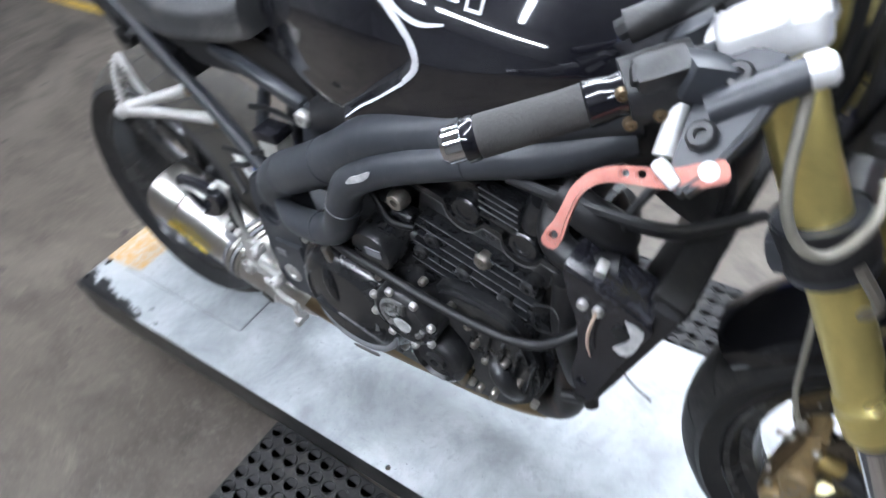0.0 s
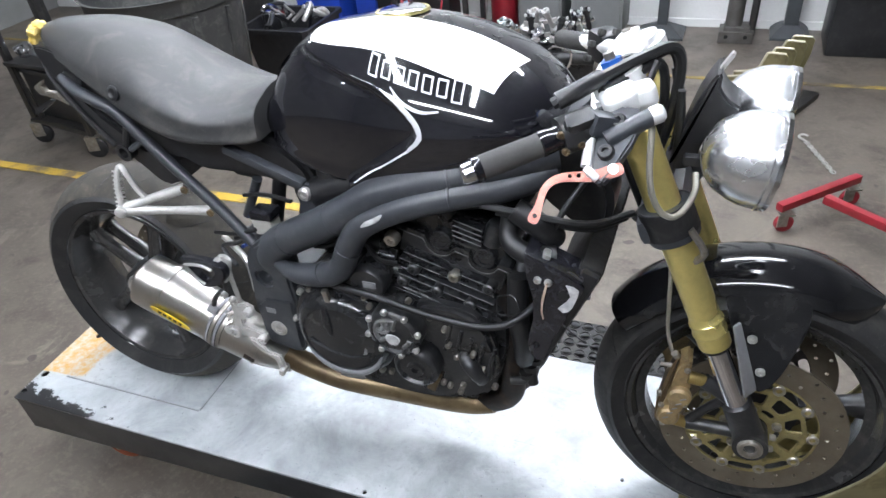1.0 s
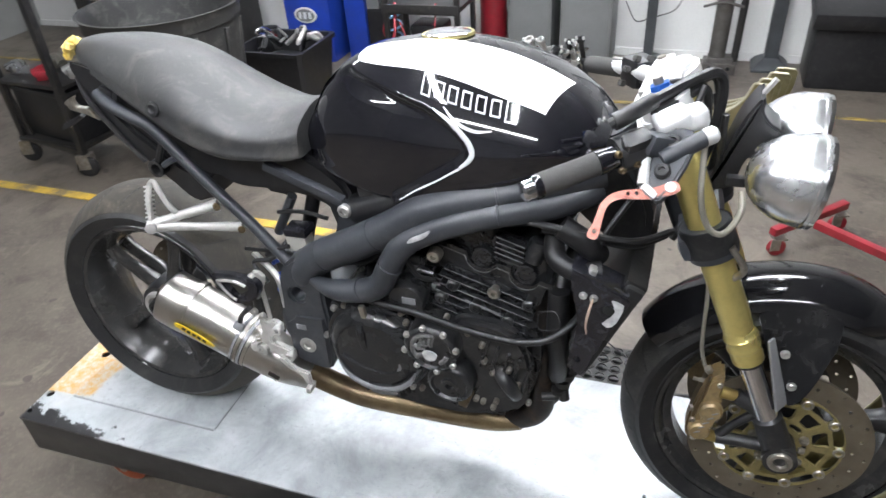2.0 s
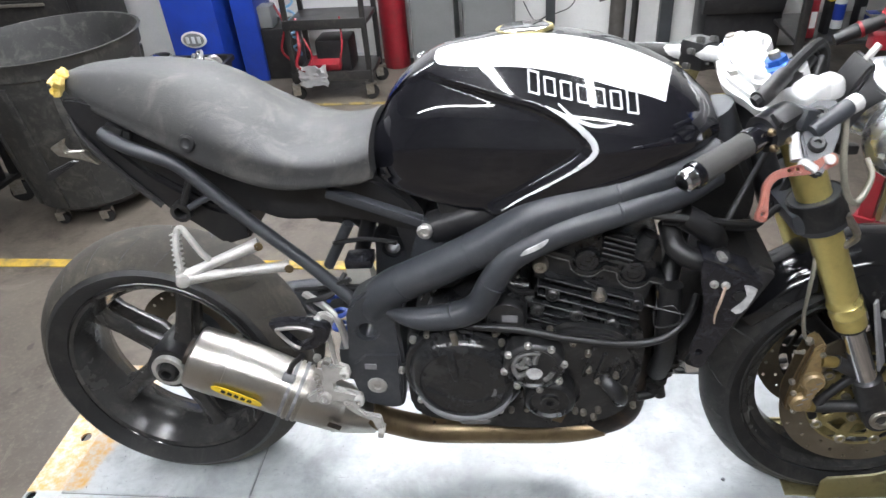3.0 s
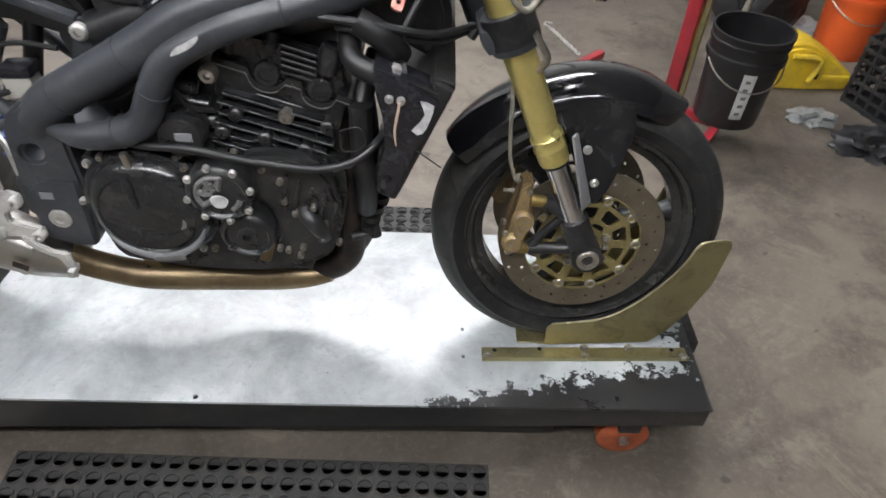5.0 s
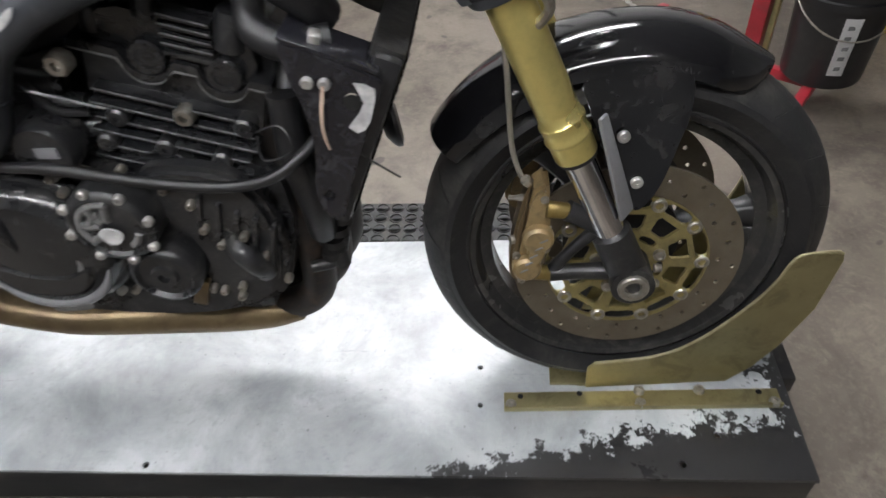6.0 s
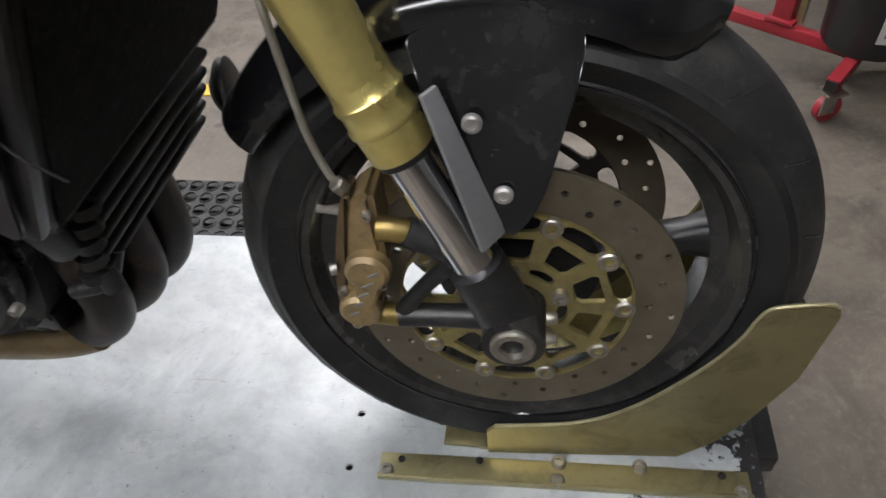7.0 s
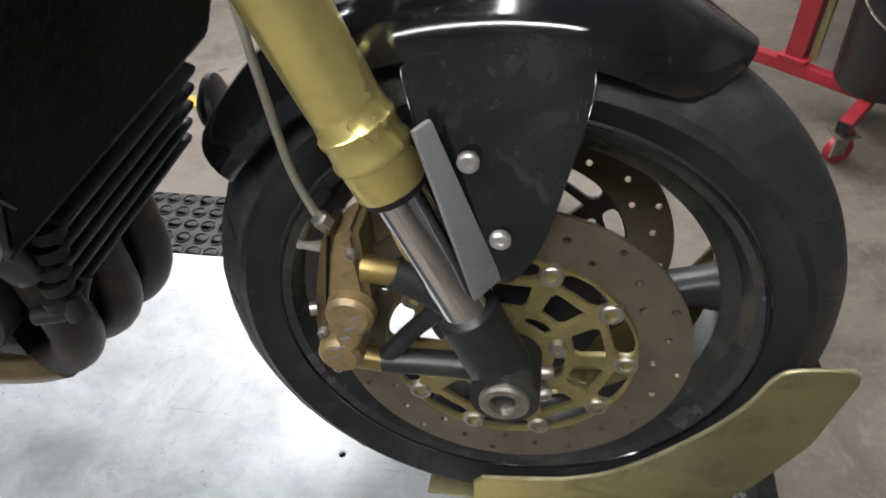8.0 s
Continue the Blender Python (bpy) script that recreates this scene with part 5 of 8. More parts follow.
for name, y, h, dz0, mt in (("cover_flange", 0.139, 0.009, 0.0, CLUTCH_BLACK), ("cover_gasket", 0.1402, 0.0022, -0.0055, SCRAPE)):
    seam = bm_new()
    skin(seam, [[(x, yy, joint_height(x) + dz + dz0) for yy, dz in ((-y, -h / 2), (y, -h / 2), (y, h / 2), (-y, h / 2))] for x in np.linspace(-0.108, 0.108, 55)])
    block_part(name, seam, "worn grey gasket line" if mt is SCRAPE else "", mt)
cover = plate([(-0.1, 0.03), (-0.1, 0.074), (-0.085, 0.098), (-0.06, 0.108), (0.06, 0.108), (0.088, 0.096), (0.1, 0.07), (0.1, 0.03)], 0.25, bevel=0.012)
block_part("cam_cover", cover, "ribbed black cam cover", CLUTCH_BLACK)
for k in range(5):
    block_part("cover_rib", box((0.056, 0.018, 0.0055), (0.012 + 0.002 * k, -0.127, 0.104 - 0.0105 * k), bevel=0.002), material=CLUTCH_BLACK)
    block_part("rib_edge", tube([(-0.014 + 0.002 * k, -0.1362, 0.1055 - 0.0105 * k), (0.038 + 0.002 * k, -0.1362, 0.1055 - 0.0105 * k)], 0.0009, 6, 6), "bare worn rib edge", WORN_EDGE)
for x in MOONS:
    block_part("half_moon", lathe([(0, 0.0205), (-0.012, 0.0205), (-0.0145, 0.0185), (-0.0145, 0.012), (-0.0125, 0.011), (-0.0125, 0)], 28, m=pose(x, -0.122, 0.05)), material=CLUTCH_BLACK)
    block_part("moon_hood", plate(smooth_loop([(-0.03, 0.0), (-0.024, 0.018), (0.0, 0.028), (0.024, 0.018), (0.03, 0.0), (0.022, 0.004), (0.0, 0.02), (-0.022, 0.004)], 30), 0.026, bevel=0.003), material=CLUTCH_BLACK)
    engine.children[-1].matrix_basis = engine.children[-1].matrix_basis @ Matrix.Translation((x, -0.122, 0.05))
for x, z, r, h in ((0.058, 0.078, 0.0185, 0.043), (-0.03, 0.09, 0.014, 0.026), (-0.088, 0.06, 0.011, 0.028)):
    block_part("cover_stud_cap", lathe([(0, r), (h * 0.8, r * 0.96), (h, r * 0.8), (h, r * 0.4), (h * 0.93, 0)], 20, m=along((x, -0.118, z), (x, -0.118, z + 1))), "tall round black cap on the cam cover")
for x, z in ((-0.007, -0.059), (0.058, -0.059), (-0.06, -0.03), (-0.075, -0.07), (0.082, -0.005)):
    block_part("block_boss", lathe([(0, 0.012), (-0.02, 0.012), (-0.023, 0.009), (-0.023, 0.004), (-0.018, 0.004), (-0.018, 0)], 14, m=pose(x, -0.126, z)))
bolts("engine_bolt", [(0.913, -0.135, 0.596)], 0.0125, 0.016, engine, label="bare steel bolt in the block")
part("hose_stub", tube([(1.024, -0.128, 0.592), (1.035, -0.1, 0.63), (1.05, -0.06, 0.67)], 0.0165, 12, 16), RUBBER, engine)
bolts("engine_bolt", [(1.0235, -0.124, 0.591)], 0.0145, 0.012, engine, label="rusty round plug", material=HEADER)
for p in ((0.79, -0.125, 0.6), (0.8, -0.125, 0.572), (0.775, -0.12, 0.625)):
    part("throttle_stub", tube([p, (p[0] - 0.05, p[1] - 0.005, p[2] + 0.012)], 0.015, 2, 14), ENGINE_BLACK, engine)
part("starter_cover", lathe([(0, 0.036), (-0.05, 0.036), (-0.056, 0.032), (-0.056, 0)], 28, m=pose(0.755, -0.13, 0.575, 0, 0, 0)), ENGINE_BLACK, engine)
part("starter_label", box((0.026, 0.002, 0.014), (0.762, -0.187, 0.578)), GREY_ZINC, engine)

# clutch cover
clutch = part("clutch_cover", lathe([(0, 0.113), (-0.022, 0.113), (-0.026, 0.11), (-0.028, 0.103), (-0.04, 0.098), (-0.05, 0.088), (-0.0535, 0.08), (-0.0505, 0.077), (-0.053, 0.06), (-0.0555, 0.035), (-0.0565, 0)], 72, m=pose(0.675, -0.148, 0.43)), CLUTCH_BLACK, engine, "round glossy black clutch cover with scuffs")
part("cover_rib", tube([(0.652, -0.186, 0.522), (0.657, -0.2, 0.49), (0.662, -0.203, 0.455), (0.665, -0.2, 0.435)], [0.006, 0.009, 0.007, 0.002], 14, 14), CLUTCH_BLACK, clutch)
part("cover_lip", tube([(0.675 + 0.092 * math.cos(a), -0.194, 0.43 + 0.092 * math.sin(a)) for a in np.linspace(3.6, 5.95, 10)], [0.002, 0.006, 0.0085, 0.0095, 0.0095, 0.0095, 0.009, 0.008, 0.006, 0.002], 30, 10), GREY_ZINC, clutch, "scraped grey lower lip")
for loop, at in (([(-0.016, -0.022), (-0.004, 0.0), (0.004, 0.022), (0.014, 0.02), (0.01, -0.004), (0.0, -0.024)], (0.722, -0.2005, 0.4)), ([(-0.028, -0.004), (0.0, 0.001), (0.026, 0.004), (0.024, -0.005), (-0.004, -0.009), (-0.024, -0.009)], (0.695, -0.208, 0.344))):
    part("scrape_mark", plate(smooth_loop(loop, 24), 0.0016), SCRAPE, clutch, "dull scraped patch", Matrix.Translation(at))
for a in np.linspace(0.3, 6.0, 9):
    part("cover_bolt", bolt((0.675 + 0.119 * math.cos(a), -0.162, 0.43 + 0.119 * math.sin(a)), 0.0065, 0.01), ALU, clutch)
    part("bolt_boss", lathe([(0, 0.0105), (-0.03, 0.0105), (-0.03, 0)], 12, m=pose(0.675 + 0.119 * math.cos(a), -0.13, 0.43 + 0.119 * math.sin(a))), ENGINE_BLACK, clutch)
part("cover_step", plate(smooth_loop([(-0.07, -0.01), (-0.02, -0.03), (0.03, -0.035), (0.068, -0.02), (0.05, -0.055), (0.01, -0.068), (-0.04, -0.058)], 36), 0.006, bevel=0.002), CLUTCH_BLACK, clutch, m=Matrix.Translation((0.675, -0.2035, 0.43)))
part("oil_filler", lathe([(0, 0.016), (-0.02, 0.016), (-0.022, 0.013), (-0.022, 0)], 10, m=pose(0.667, -0.165, 0.52)), ENGINE_BLACK, clutch)
part("dip_tab", box((0.012, 0.01, 0.04), (0.665, -0.19, 0.528), (0, -8, 0), bevel=0.003), STEEL_BOLT, clutch)

# timing cover with its ring of screws
timing = part("timing_cover", lathe([(0, 0.054), (-0.05, 0.054), (-0.056, 0.05), (-0.058, 0.044), (-0.054, 0.04), (-0.054, 0)], 40, m=pose(0.803, -0.15, 0.482)), ENGINE_BLACK, engine, "round black timing cover with a paint mark")
for a in np.linspace(0.2, 6.48, 8, endpoint=False):
    part("cover_bolt", bolt((0.803 + 0.053 * math.cos(a), -0.202, 0.482 + 0.053 * math.sin(a)), 0.0065, 0.008), ALU, timing)
for a0, a1, r in ((1.3, 3.9, 0.036), (1.8, 3.2, 0.022), (5.3, 6.0, 0.034)):
    part("cover_web", tube([(0.803 + r * math.cos(a), -0.2045, 0.482 + r * math.sin(a)) for a in np.linspace(a0, a1, 5)], 0.0048, 16, 8), SCRAPE, timing, "scraped grey web")
for a in (1.35, 2.1, 2.9, 3.75):
    part("cover_web", tube([(0.803 + q * math.cos(a + k), -0.2045, 0.482 + q * math.sin(a + k)) for q, k in ((0.01, 0.0), (0.022, 0.12), (0.037, 0.0))], [0.004, 0.0055, 0.0045], 8, 8), SCRAPE, timing, "scraped grey web")
chalk = plate(smooth_loop([(-0.014, 0.004), (-0.006, 0.012), (0.008, 0.011), (0.015, 0.002), (0.008, -0.01), (-0.006, -0.011)], 20), 0.003)
part("paint_mark", chalk, CHALK, timing, "dab of white paint", Matrix.Translation((0.803, -0.2095, 0.472)))
part("crank_cap", lathe([(0, 0.047), (-0.034, 0.047), (-0.04, 0.043), (-0.042, 0.038), (-0.036, 0.034), (-0.036, 0.018), (-0.042, 0.016), (-0.042, 0.008), (-0.034, 0.007), (-0.034, 0)], 40, m=pose(0.832, -0.155, 0.386)), ENGINE_BLACK, engine, "round black crankshaft cap")
# right-hand case with webs and bosses in front of the cap
case = plate(smooth_loop([(0.84, 0.53), (0.9, 0.54), (0.96, 0.52), (0.99, 0.45), (0.985, 0.37), (0.95, 0.32), (0.9, 0.305), (0.86, 0.33), (0.88, 0.38), (0.87, 0.43), (0.85, 0.46)], 36), 0.03, bevel=0.008)
part("side_case", case, ENGINE_BLACK, engine, m=Matrix.Translation((0, -0.155, 0)))
for s in ((0.87, -0.17, 0.515), (0.966, -0.17, 0.405), (0.948, -0.17, 0.44), (0.915, -0.17, 0.33), (0.985, -0.165, 0.36), (0.9, -0.17, 0.452), (0.735, -0.165, 0.53), (0.83, -0.17, 0.545), (0.76, -0.16, 0.33), (0.79, -0.16, 0.335), (0.60, -0.16, 0.54), (0.585, -0.16, 0.505), (0.88, -0.17, 0.345), (0.897, -0.172, 0.493), (0.939, -0.172, 0.429), (0.916, -0.172, 0.428), (0.962, -0.172, 0.401), (0.922, -0.172, 0.351), (0.895, -0.172, 0.343), (0.746, -0.172, 0.514), (0.612, -0.165, 0.523)):
    part("case_bolt", bolt(s, 0.006, 0.011), STEEL_BOLT, engine)
part("water_elbow", tube([(0.925, -0.16, 0.425), (0.94, -0.18, 0.42), (0.955, -0.182, 0.4), (0.96, -0.17, 0.375)], 0.015, 12, 12), ENGINE_BLACK, engine)
for k in range(5):
    part("case_rib", box((0.006, 0.02, 0.07), (0.9 + 0.02 * k, -0.168, 0.47 - 0.012 * k), (0, 14, 0), bevel=0.002), ENGINE_BLACK, engine)
part("sump", box((0.3, 0.2, 0.07), (0.77, 0, 0.245), bevel=0.02), ENGINE_BLACK, engine)
part("case_bracket", box((0.02, 0.012, 0.05), (0.855, -0.165, 0.33), (0, 20, 0), bevel=0.003), HEADER, engine)

# hoses and wires across the engine
part("breather_hose", tube([(0.60, -0.165, 0.556), (0.66, -0.18, 0.562), (0.705, -0.19, 0.562), (0.772, -0.2, 0.566), (0.867, -0.2, 0.547), (0.957, -0.197, 0.536), (1.012, -0.192, 0.544), (1.046, -0.176, 0.562), (1.066, -0.15, 0.575), (1.078, -0.12, 0.58)], 0.0068, 50, 10), CABLE, bike, "black rubber hose looped across the engine")
part("thin_wire", tube([(1.0, -0.17, 0.585), (1.005, -0.18, 0.56), (1.04, -0.185, 0.575), (1.03, -0.175, 0.6), (1.0, -0.17, 0.59)], 0.0015, 24, 6), CABLE, bike)
for p in ([(0.59, -0.15, 0.55), (0.65, -0.165, 0.575), (0.72, -0.165, 0.57)], [(0.74, -0.14, 0.64), (0.77, -0.15, 0.61), (0.8, -0.14, 0.6)], [(0.62, -0.13, 0.6), (0.67, -0.14, 0.62), (0.72, -0.13, 0.66)]):
    part("wiring", tube(p, 0.005, 14, 8), CABLE, bike)
for p, r in (([(0.63, -0.09, 0.7), (0.74, -0.1, 0.745), (0.9, -0.1, 0.8)], 0.03), ([(0.7, -0.06, 0.66), (0.8, -0.07, 0.7), (0.9, -0.07, 0.76)], 0.03)):
    part("airbox_side", tube(p, r, 16, 14), PLASTIC_BLACK, bike)
part("airbox", box((0.4, 0.22, 0.14), (0.84, 0, 0.755), (0, -14, 0), bevel=0.03), PLASTIC_BLACK, bike, "black plastic airbox")

# ---- radiator and oil cooler ----
RAD = pose(1.114, 0, 0.579, 0, 23, 0)
rad = part("radiator", box((0.036, 0.35, 0.232), bevel=0.006), OILY_BLACK, bike, "dirty black radiator", RAD)
for k in range(24):
    part("radiator_fin", box((0.002, 0.33, 0.0035), (0.019, 0, -0.106 + 0.0092 * k)), RAD_DIRT, rad, m=RAD)
core = bm_new()
skin(core, [[(0.0205 + 0.0013 * noise.noise(Vector((i * 1.37, j * 1.71, 1.0))), -0.168 + 0.0056 * i, -0.108 + 0.0054 * j) for j in range(41)] for i in range(61)], closed=False)
part("radiator_core", core, RAD_DIRT, rad, "dusty clogged core", RAD)
part("core_edge", tube([(0.016, -0.17, -0.115), (0.016, 0.17, -0.115)], 0.003, 2, 8), WORN_EDGE, rad, "worn lower edge", RAD)
for side in (-1, 1):
    part("radiator_tank", box((0.03, 0.018, 0.222), (0.002, 0.178 * side, 0), bevel=0.007), PLASTIC_BLACK, rad, m=RAD)
part("radiator_cap_neck", tube([(1.09, -0.13, 0.70), (1.07, -0.15, 0.735), (1.03, -0.15, 0.76)], 0.02, 12, 14), RUBBER, rad)
# bent bracket plate with a bare patch
br = plate(smooth_loop([(1.058, 0.705), (1.075, 0.702), (1.11, 0.688), (1.148, 0.667), (1.15, 0.655), (1.142, 0.635), (1.123, 0.59), (1.1, 0.53), (1.085, 0.488), (1.068, 0.496), (1.061, 0.53), (1.07, 0.58), (1.069, 0.63), (1.06, 0.67)], 52), 0.006, [circle(1.12, 0.643, 0.009, 14), circle(1.075, 0.523, 0.006, 12)], bevel=0.0015)
bracket = part("radiator_bracket", br, BRACKET_BLACK, bike, "bent black radiator side bracket", Matrix.Translation((0, -0.195, 0)))
part("bracket_flange", box((0.1, 0.05, 0.004), (1.103, -0.172, 0.692), (0, 23, 0), bevel=0.001), BRACKET_BLACK, bracket)
part("bare_patch", join(plate([(1.124, 0.664), (1.134, 0.663), (1.144, 0.657), (1.143, 0.645), (1.135, 0.62), (1.128, 0.61), (1.12, 0.607), (1.112, 0.614), (1.118, 0.622), (1.125, 0.63), (1.131, 0.642), (1.128, 0.653)], 0.0015)), CHALK, bracket, "bare whitened metal patch", Matrix.Translation((0, -0.1988, 0)))
part("bracket_hole", lathe([(0, 0.009), (-0.001, 0.009), (-0.001, 0)], 14, m=pose(1.12, -0.1992, 0.643)), DARK_HOLE, bracket)
bolts("bracket_bolt", [(1.079, -0.196, 0.666), (1.096, -0.196, 0.664)], 0.0065, 0.008, bracket, material=ALU)
part("frayed_wire", tube([(1.095, -0.204, 0.664), (1.09, -0.209, 0.638), (1.087, -0.206, 0.61), (1.089, -0.204, 0.59)], [0.002, 0.0022, 0.0017, 0.001], 12, 6), WIRE_STRANDS, bracket, "frayed copper-coloured wire")
part("hose_clip", box((0.012, 0.02, 0.016), (1.088, -0.178, 0.7), (0, 20, 10), bevel=0.003), ALU, bracket, "bare metal hose clip")
part("radiator_hose", tube([(1.015, -0.12, 0.73), (1.025, -0.16, 0.705), (1.06, -0.17, 0.69), (1.1, -0.16, 0.69)], 0.017, 18, 14), RUBBER, bike, "black radiator hose")
part("radiator_hose", tube([(1.03, -0.14, 0.62), (1.03, -0.15, 0.54), (1.035, -0.14, 0.46), (1.03, -0.12, 0.4)], 0.019, 18, 14), RUBBER, bike, "black radiator hose")
for k in range(5):
    part("oil_cooler_tube", box((0.036, 0.25, 0.011), (1.067 - 0.0085 * k, 0.012, 0.452 - 0.0225 * k), (0, 20, 0), bevel=0.005, seg=3), OILY_BLACK, rad)
    part("cooler_return", lathe([(-0.006, 0.0), (-0.006, 0.014), (0.006, 0.014), (0.006, 0.0)], 14, m=pose(1.065 - 0.0085 * k, -0.113, 0.441 - 0.0225 * k, 90, 0, 20)), OILY_BLACK, rad)
part("oil_cooler", box((0.014, 0.215, 0.11), (1.044, 0.012, 0.4), (0, 20, 0), bevel=0.004), PLASTIC_BLACK, rad)
for side in (-1, 1):
    part("oil_cooler_end", box((0.02, 0.016, 0.115), (1.042, 0.012 + 0.104 * side, 0.4), (0, 20, 0), bevel=0.006), PLASTIC_BLACK, rad)
part("horn", lathe([(0, 0.018), (0.012, 0.036), (0.018, 0.04), (0.024, 0.039), (0.028, 0.028), (0.026, 0.0)], 28, m=along((1.075, 0.135, 0.392), (1.14, 0.152, 0.40))), PLASTIC_BLACK, bike, "round black horn")
part("cooler_line", tube([(1.045, -0.09, 0.36), (1.035, -0.11, 0.335), (1.0, -0.12, 0.33)], 0.009, 10, 10), FOOT_BLACK, bike)
part("cooler_fitting", tube([(1.04, -0.11, 0.352), (1.045, -0.115, 0.33)], 0.011, 2, 10), FOOT_BLACK, bike)
part("loose_strap", tube([(1.11, -0.19, 0.58), (1.135, -0.2, 0.568), (1.158, -0.2, 0.55)], 0.0012, 8, 5), CABLE, bike)

# ---- exhaust ----
for y, dx in ((-0.09, -0.014), (-0.03, 0.0), (0.03, 0.008)):
    part("header_pipe", tube([(0.98 + dx, y, 0.6), (1.0 + dx, y, 0.55), (1.01 + dx, y, 0.45), (1.012 + dx, y, 0.32), (1.0 + dx, y * 0.95, 0.25), (0.955 + dx, y * 0.85, 0.206), (0.88, y * 0.75, 0.192), (0.82, y * 0.6, 0.188)], [0.024, 0.025, 0.025, 0.025, 0.026, 0.026, 0.025, 0.024], 50, 18), HEADER_DARK, bike, "burnt brown exhaust header pipe")
part("collector_pipe", tube([(0.95, -0.085, 0.2), (0.9, -0.082, 0.19), (0.84, -0.08, 0.188), (0.74, -0.088, 0.188), (0.64, -0.096, 0.189), (0.57, -0.104, 0.197), (0.5, -0.118, 0.232), (0.46, -0.125, 0.262)], [0.018, 0.027, 0.034, 0.032, 0.03, 0.028, 0.027, 0.029], 40, 22), HEADER, bike, "heat-stained gold collector pipe")
part("collector_flange", lathe([(-0.012, 0.03), (-0.012, 0.036), (0.012, 0.036), (0.012, 0.03)], 24, m=along((0.585, -0.08, 0.199), (0.5, -0.115, 0.232))), HEADER_DARK, bike)
part("collector_spring", box((0.03, 0.012, 0.035), (0.605, -0.1, 0.222), (0, -20, 0), bevel=0.004), HEADER, bike)


def muffler():
    stations = [(0.48, -0.116, 0.236, 0.03, 0.031), (0.45, -0.122, 0.252, 0.036, 0.038), (0.41, -0.127, 0.275, 0.045, 0.048), (0.33, -0.13, 0.319, 0.051, 0.056), (0.24, -0.131, 0.367, 0.0545, 0.06), (0.166, -0.132, 0.4, 0.0565, 0.062), (0.131, -0.132, 0.4165, 0.056, 0.061), (0.124, -0.132, 0.42, 0.054, 0.059), (0.121, -0.132, 0.4215, 0.049, 0.054)]
    d = Vector((0.2 - 0.33, 0, 0.392 - 0.326)).normalized()
    upv = Vector((-d.z, 0, d.x)) * (1 if d.x > 0 else -1)
    rings = []
    for x, y, z, ry, rz in spline(stations, 64):
        c = Vector((x, y, z))
        ring = []
        for a in np.linspace(0, 2 * math.pi, 40, endpoint=False):
            ca, sa = math.cos(a), math.sin(a)
            ca, sa = math.copysign(abs(ca) ** 0.75, ca), math.copysign(abs(sa) ** 0.75, sa)
            ring.append(c + Vector((0, ca * ry, 0)) + upv * (sa * rz))
        rings.append(ring)
    m = part("muffler", skin(bm_new(), rings), TITANIUM, bike, "brushed titanium silencer with a yellow sticker", angle=50)

    def band(x, z, grow, w, mt, label="", y=-0.131, fat=0.0512):
        rr = []
        for s, g in ((-w, -0.004), (-w, grow), (w, grow), (w, -0.004)):
            c = Vector((x, y, z)) + d * s
            ring = []
            for a in np.linspace(0, 2 * math.pi, 40, endpoint=False):
                ca, sa = math.cos(a), math.sin(a)
                ca, sa = math.copysign(abs(ca) ** 0.75, ca), math.copysign(abs(sa) ** 0.75, sa)
                ring.append(c + Vector((0, ca * (fat + g), 0)) + upv * (sa * (fat * 1.09 + g)))
            rr.append(ring)
        part("silencer_band", skin(bm_new(), rr), mt, m, label)

    for k in range(4):
        band(0.331 - 0.009 * k, 0.3215 + 0.0045 * k, 0.0045 if k % 3 else 0.003, 0.0035, GREY_ZINC if k % 2 else STEEL_BOLT, "ribbed clamp band")
    part("band_pad", box((0.026, 0.014, 0.02), (0.322, -0.155, 0.388), (-30, 27, 0), bevel=0.006), GREY_ZINC, m, "black rubber pad under the clamp")
    band(0.185, 0.396, 0.0018, 0.006, TITANIUM, fat=0.0562)
    band(0.405, 0.278, 0.001, 0.004, TITANIUM, y=-0.1275, fat=0.0462)
    st = plate(smooth_loop([(-0.043, -0.008), (-0.041, 0.009), (0.041, 0.009), (0.043, -0.008)], 24), 0.0015)
    stick = part("sticker", st, YELLOW_STICKER, m, "yellow oblong sticker with dark bars", Matrix.Translation((0.222, -0.1915, 0.37)) @ pose(0, 0, 0, 6, 27, 0))
    for k in range(5):
        part("sticker_bar", box((0.009, 0.0008, 0.009), (-0.027 + 0.0135 * k, -0.0012, 0), (0, 12, 0)), DARK_HOLE, stick, m=Matrix.Translation((0.222, -0.1915, 0.37)) @ pose(0, 0, 0, 6, 27, 0))
    for s in ((0.17, -0.183, 0.425), (0.178, -0.178, 0.383)):
        part("rivet", bolt(s, 0.0035, 0.003, socket=False), ALU, m)
    part("hanger", tube([(0.322, -0.15, 0.395), (0.335, -0.15, 0.42), (0.36, -0.15, 0.445)], 0.006, 8, 8), PLASTIC_BLACK, m)
    part("outlet", lathe([(0, 0.026), (0.012, 0.028), (0.012, 0.022), (-0.03, 0.02), (-0.03, 0)], 24, m=along((0.125, -0.134, 0.428), tuple(Vector((0.125, -0.134, 0.428)) + d))), HEADER_DARK, m)
    part("heat_spot", box((0.028, 0.002, 0.014), (0.405, -0.184, 0.285), (0, 27, 0), bevel=0.0005), HEADER_DARK, m)


muffler()

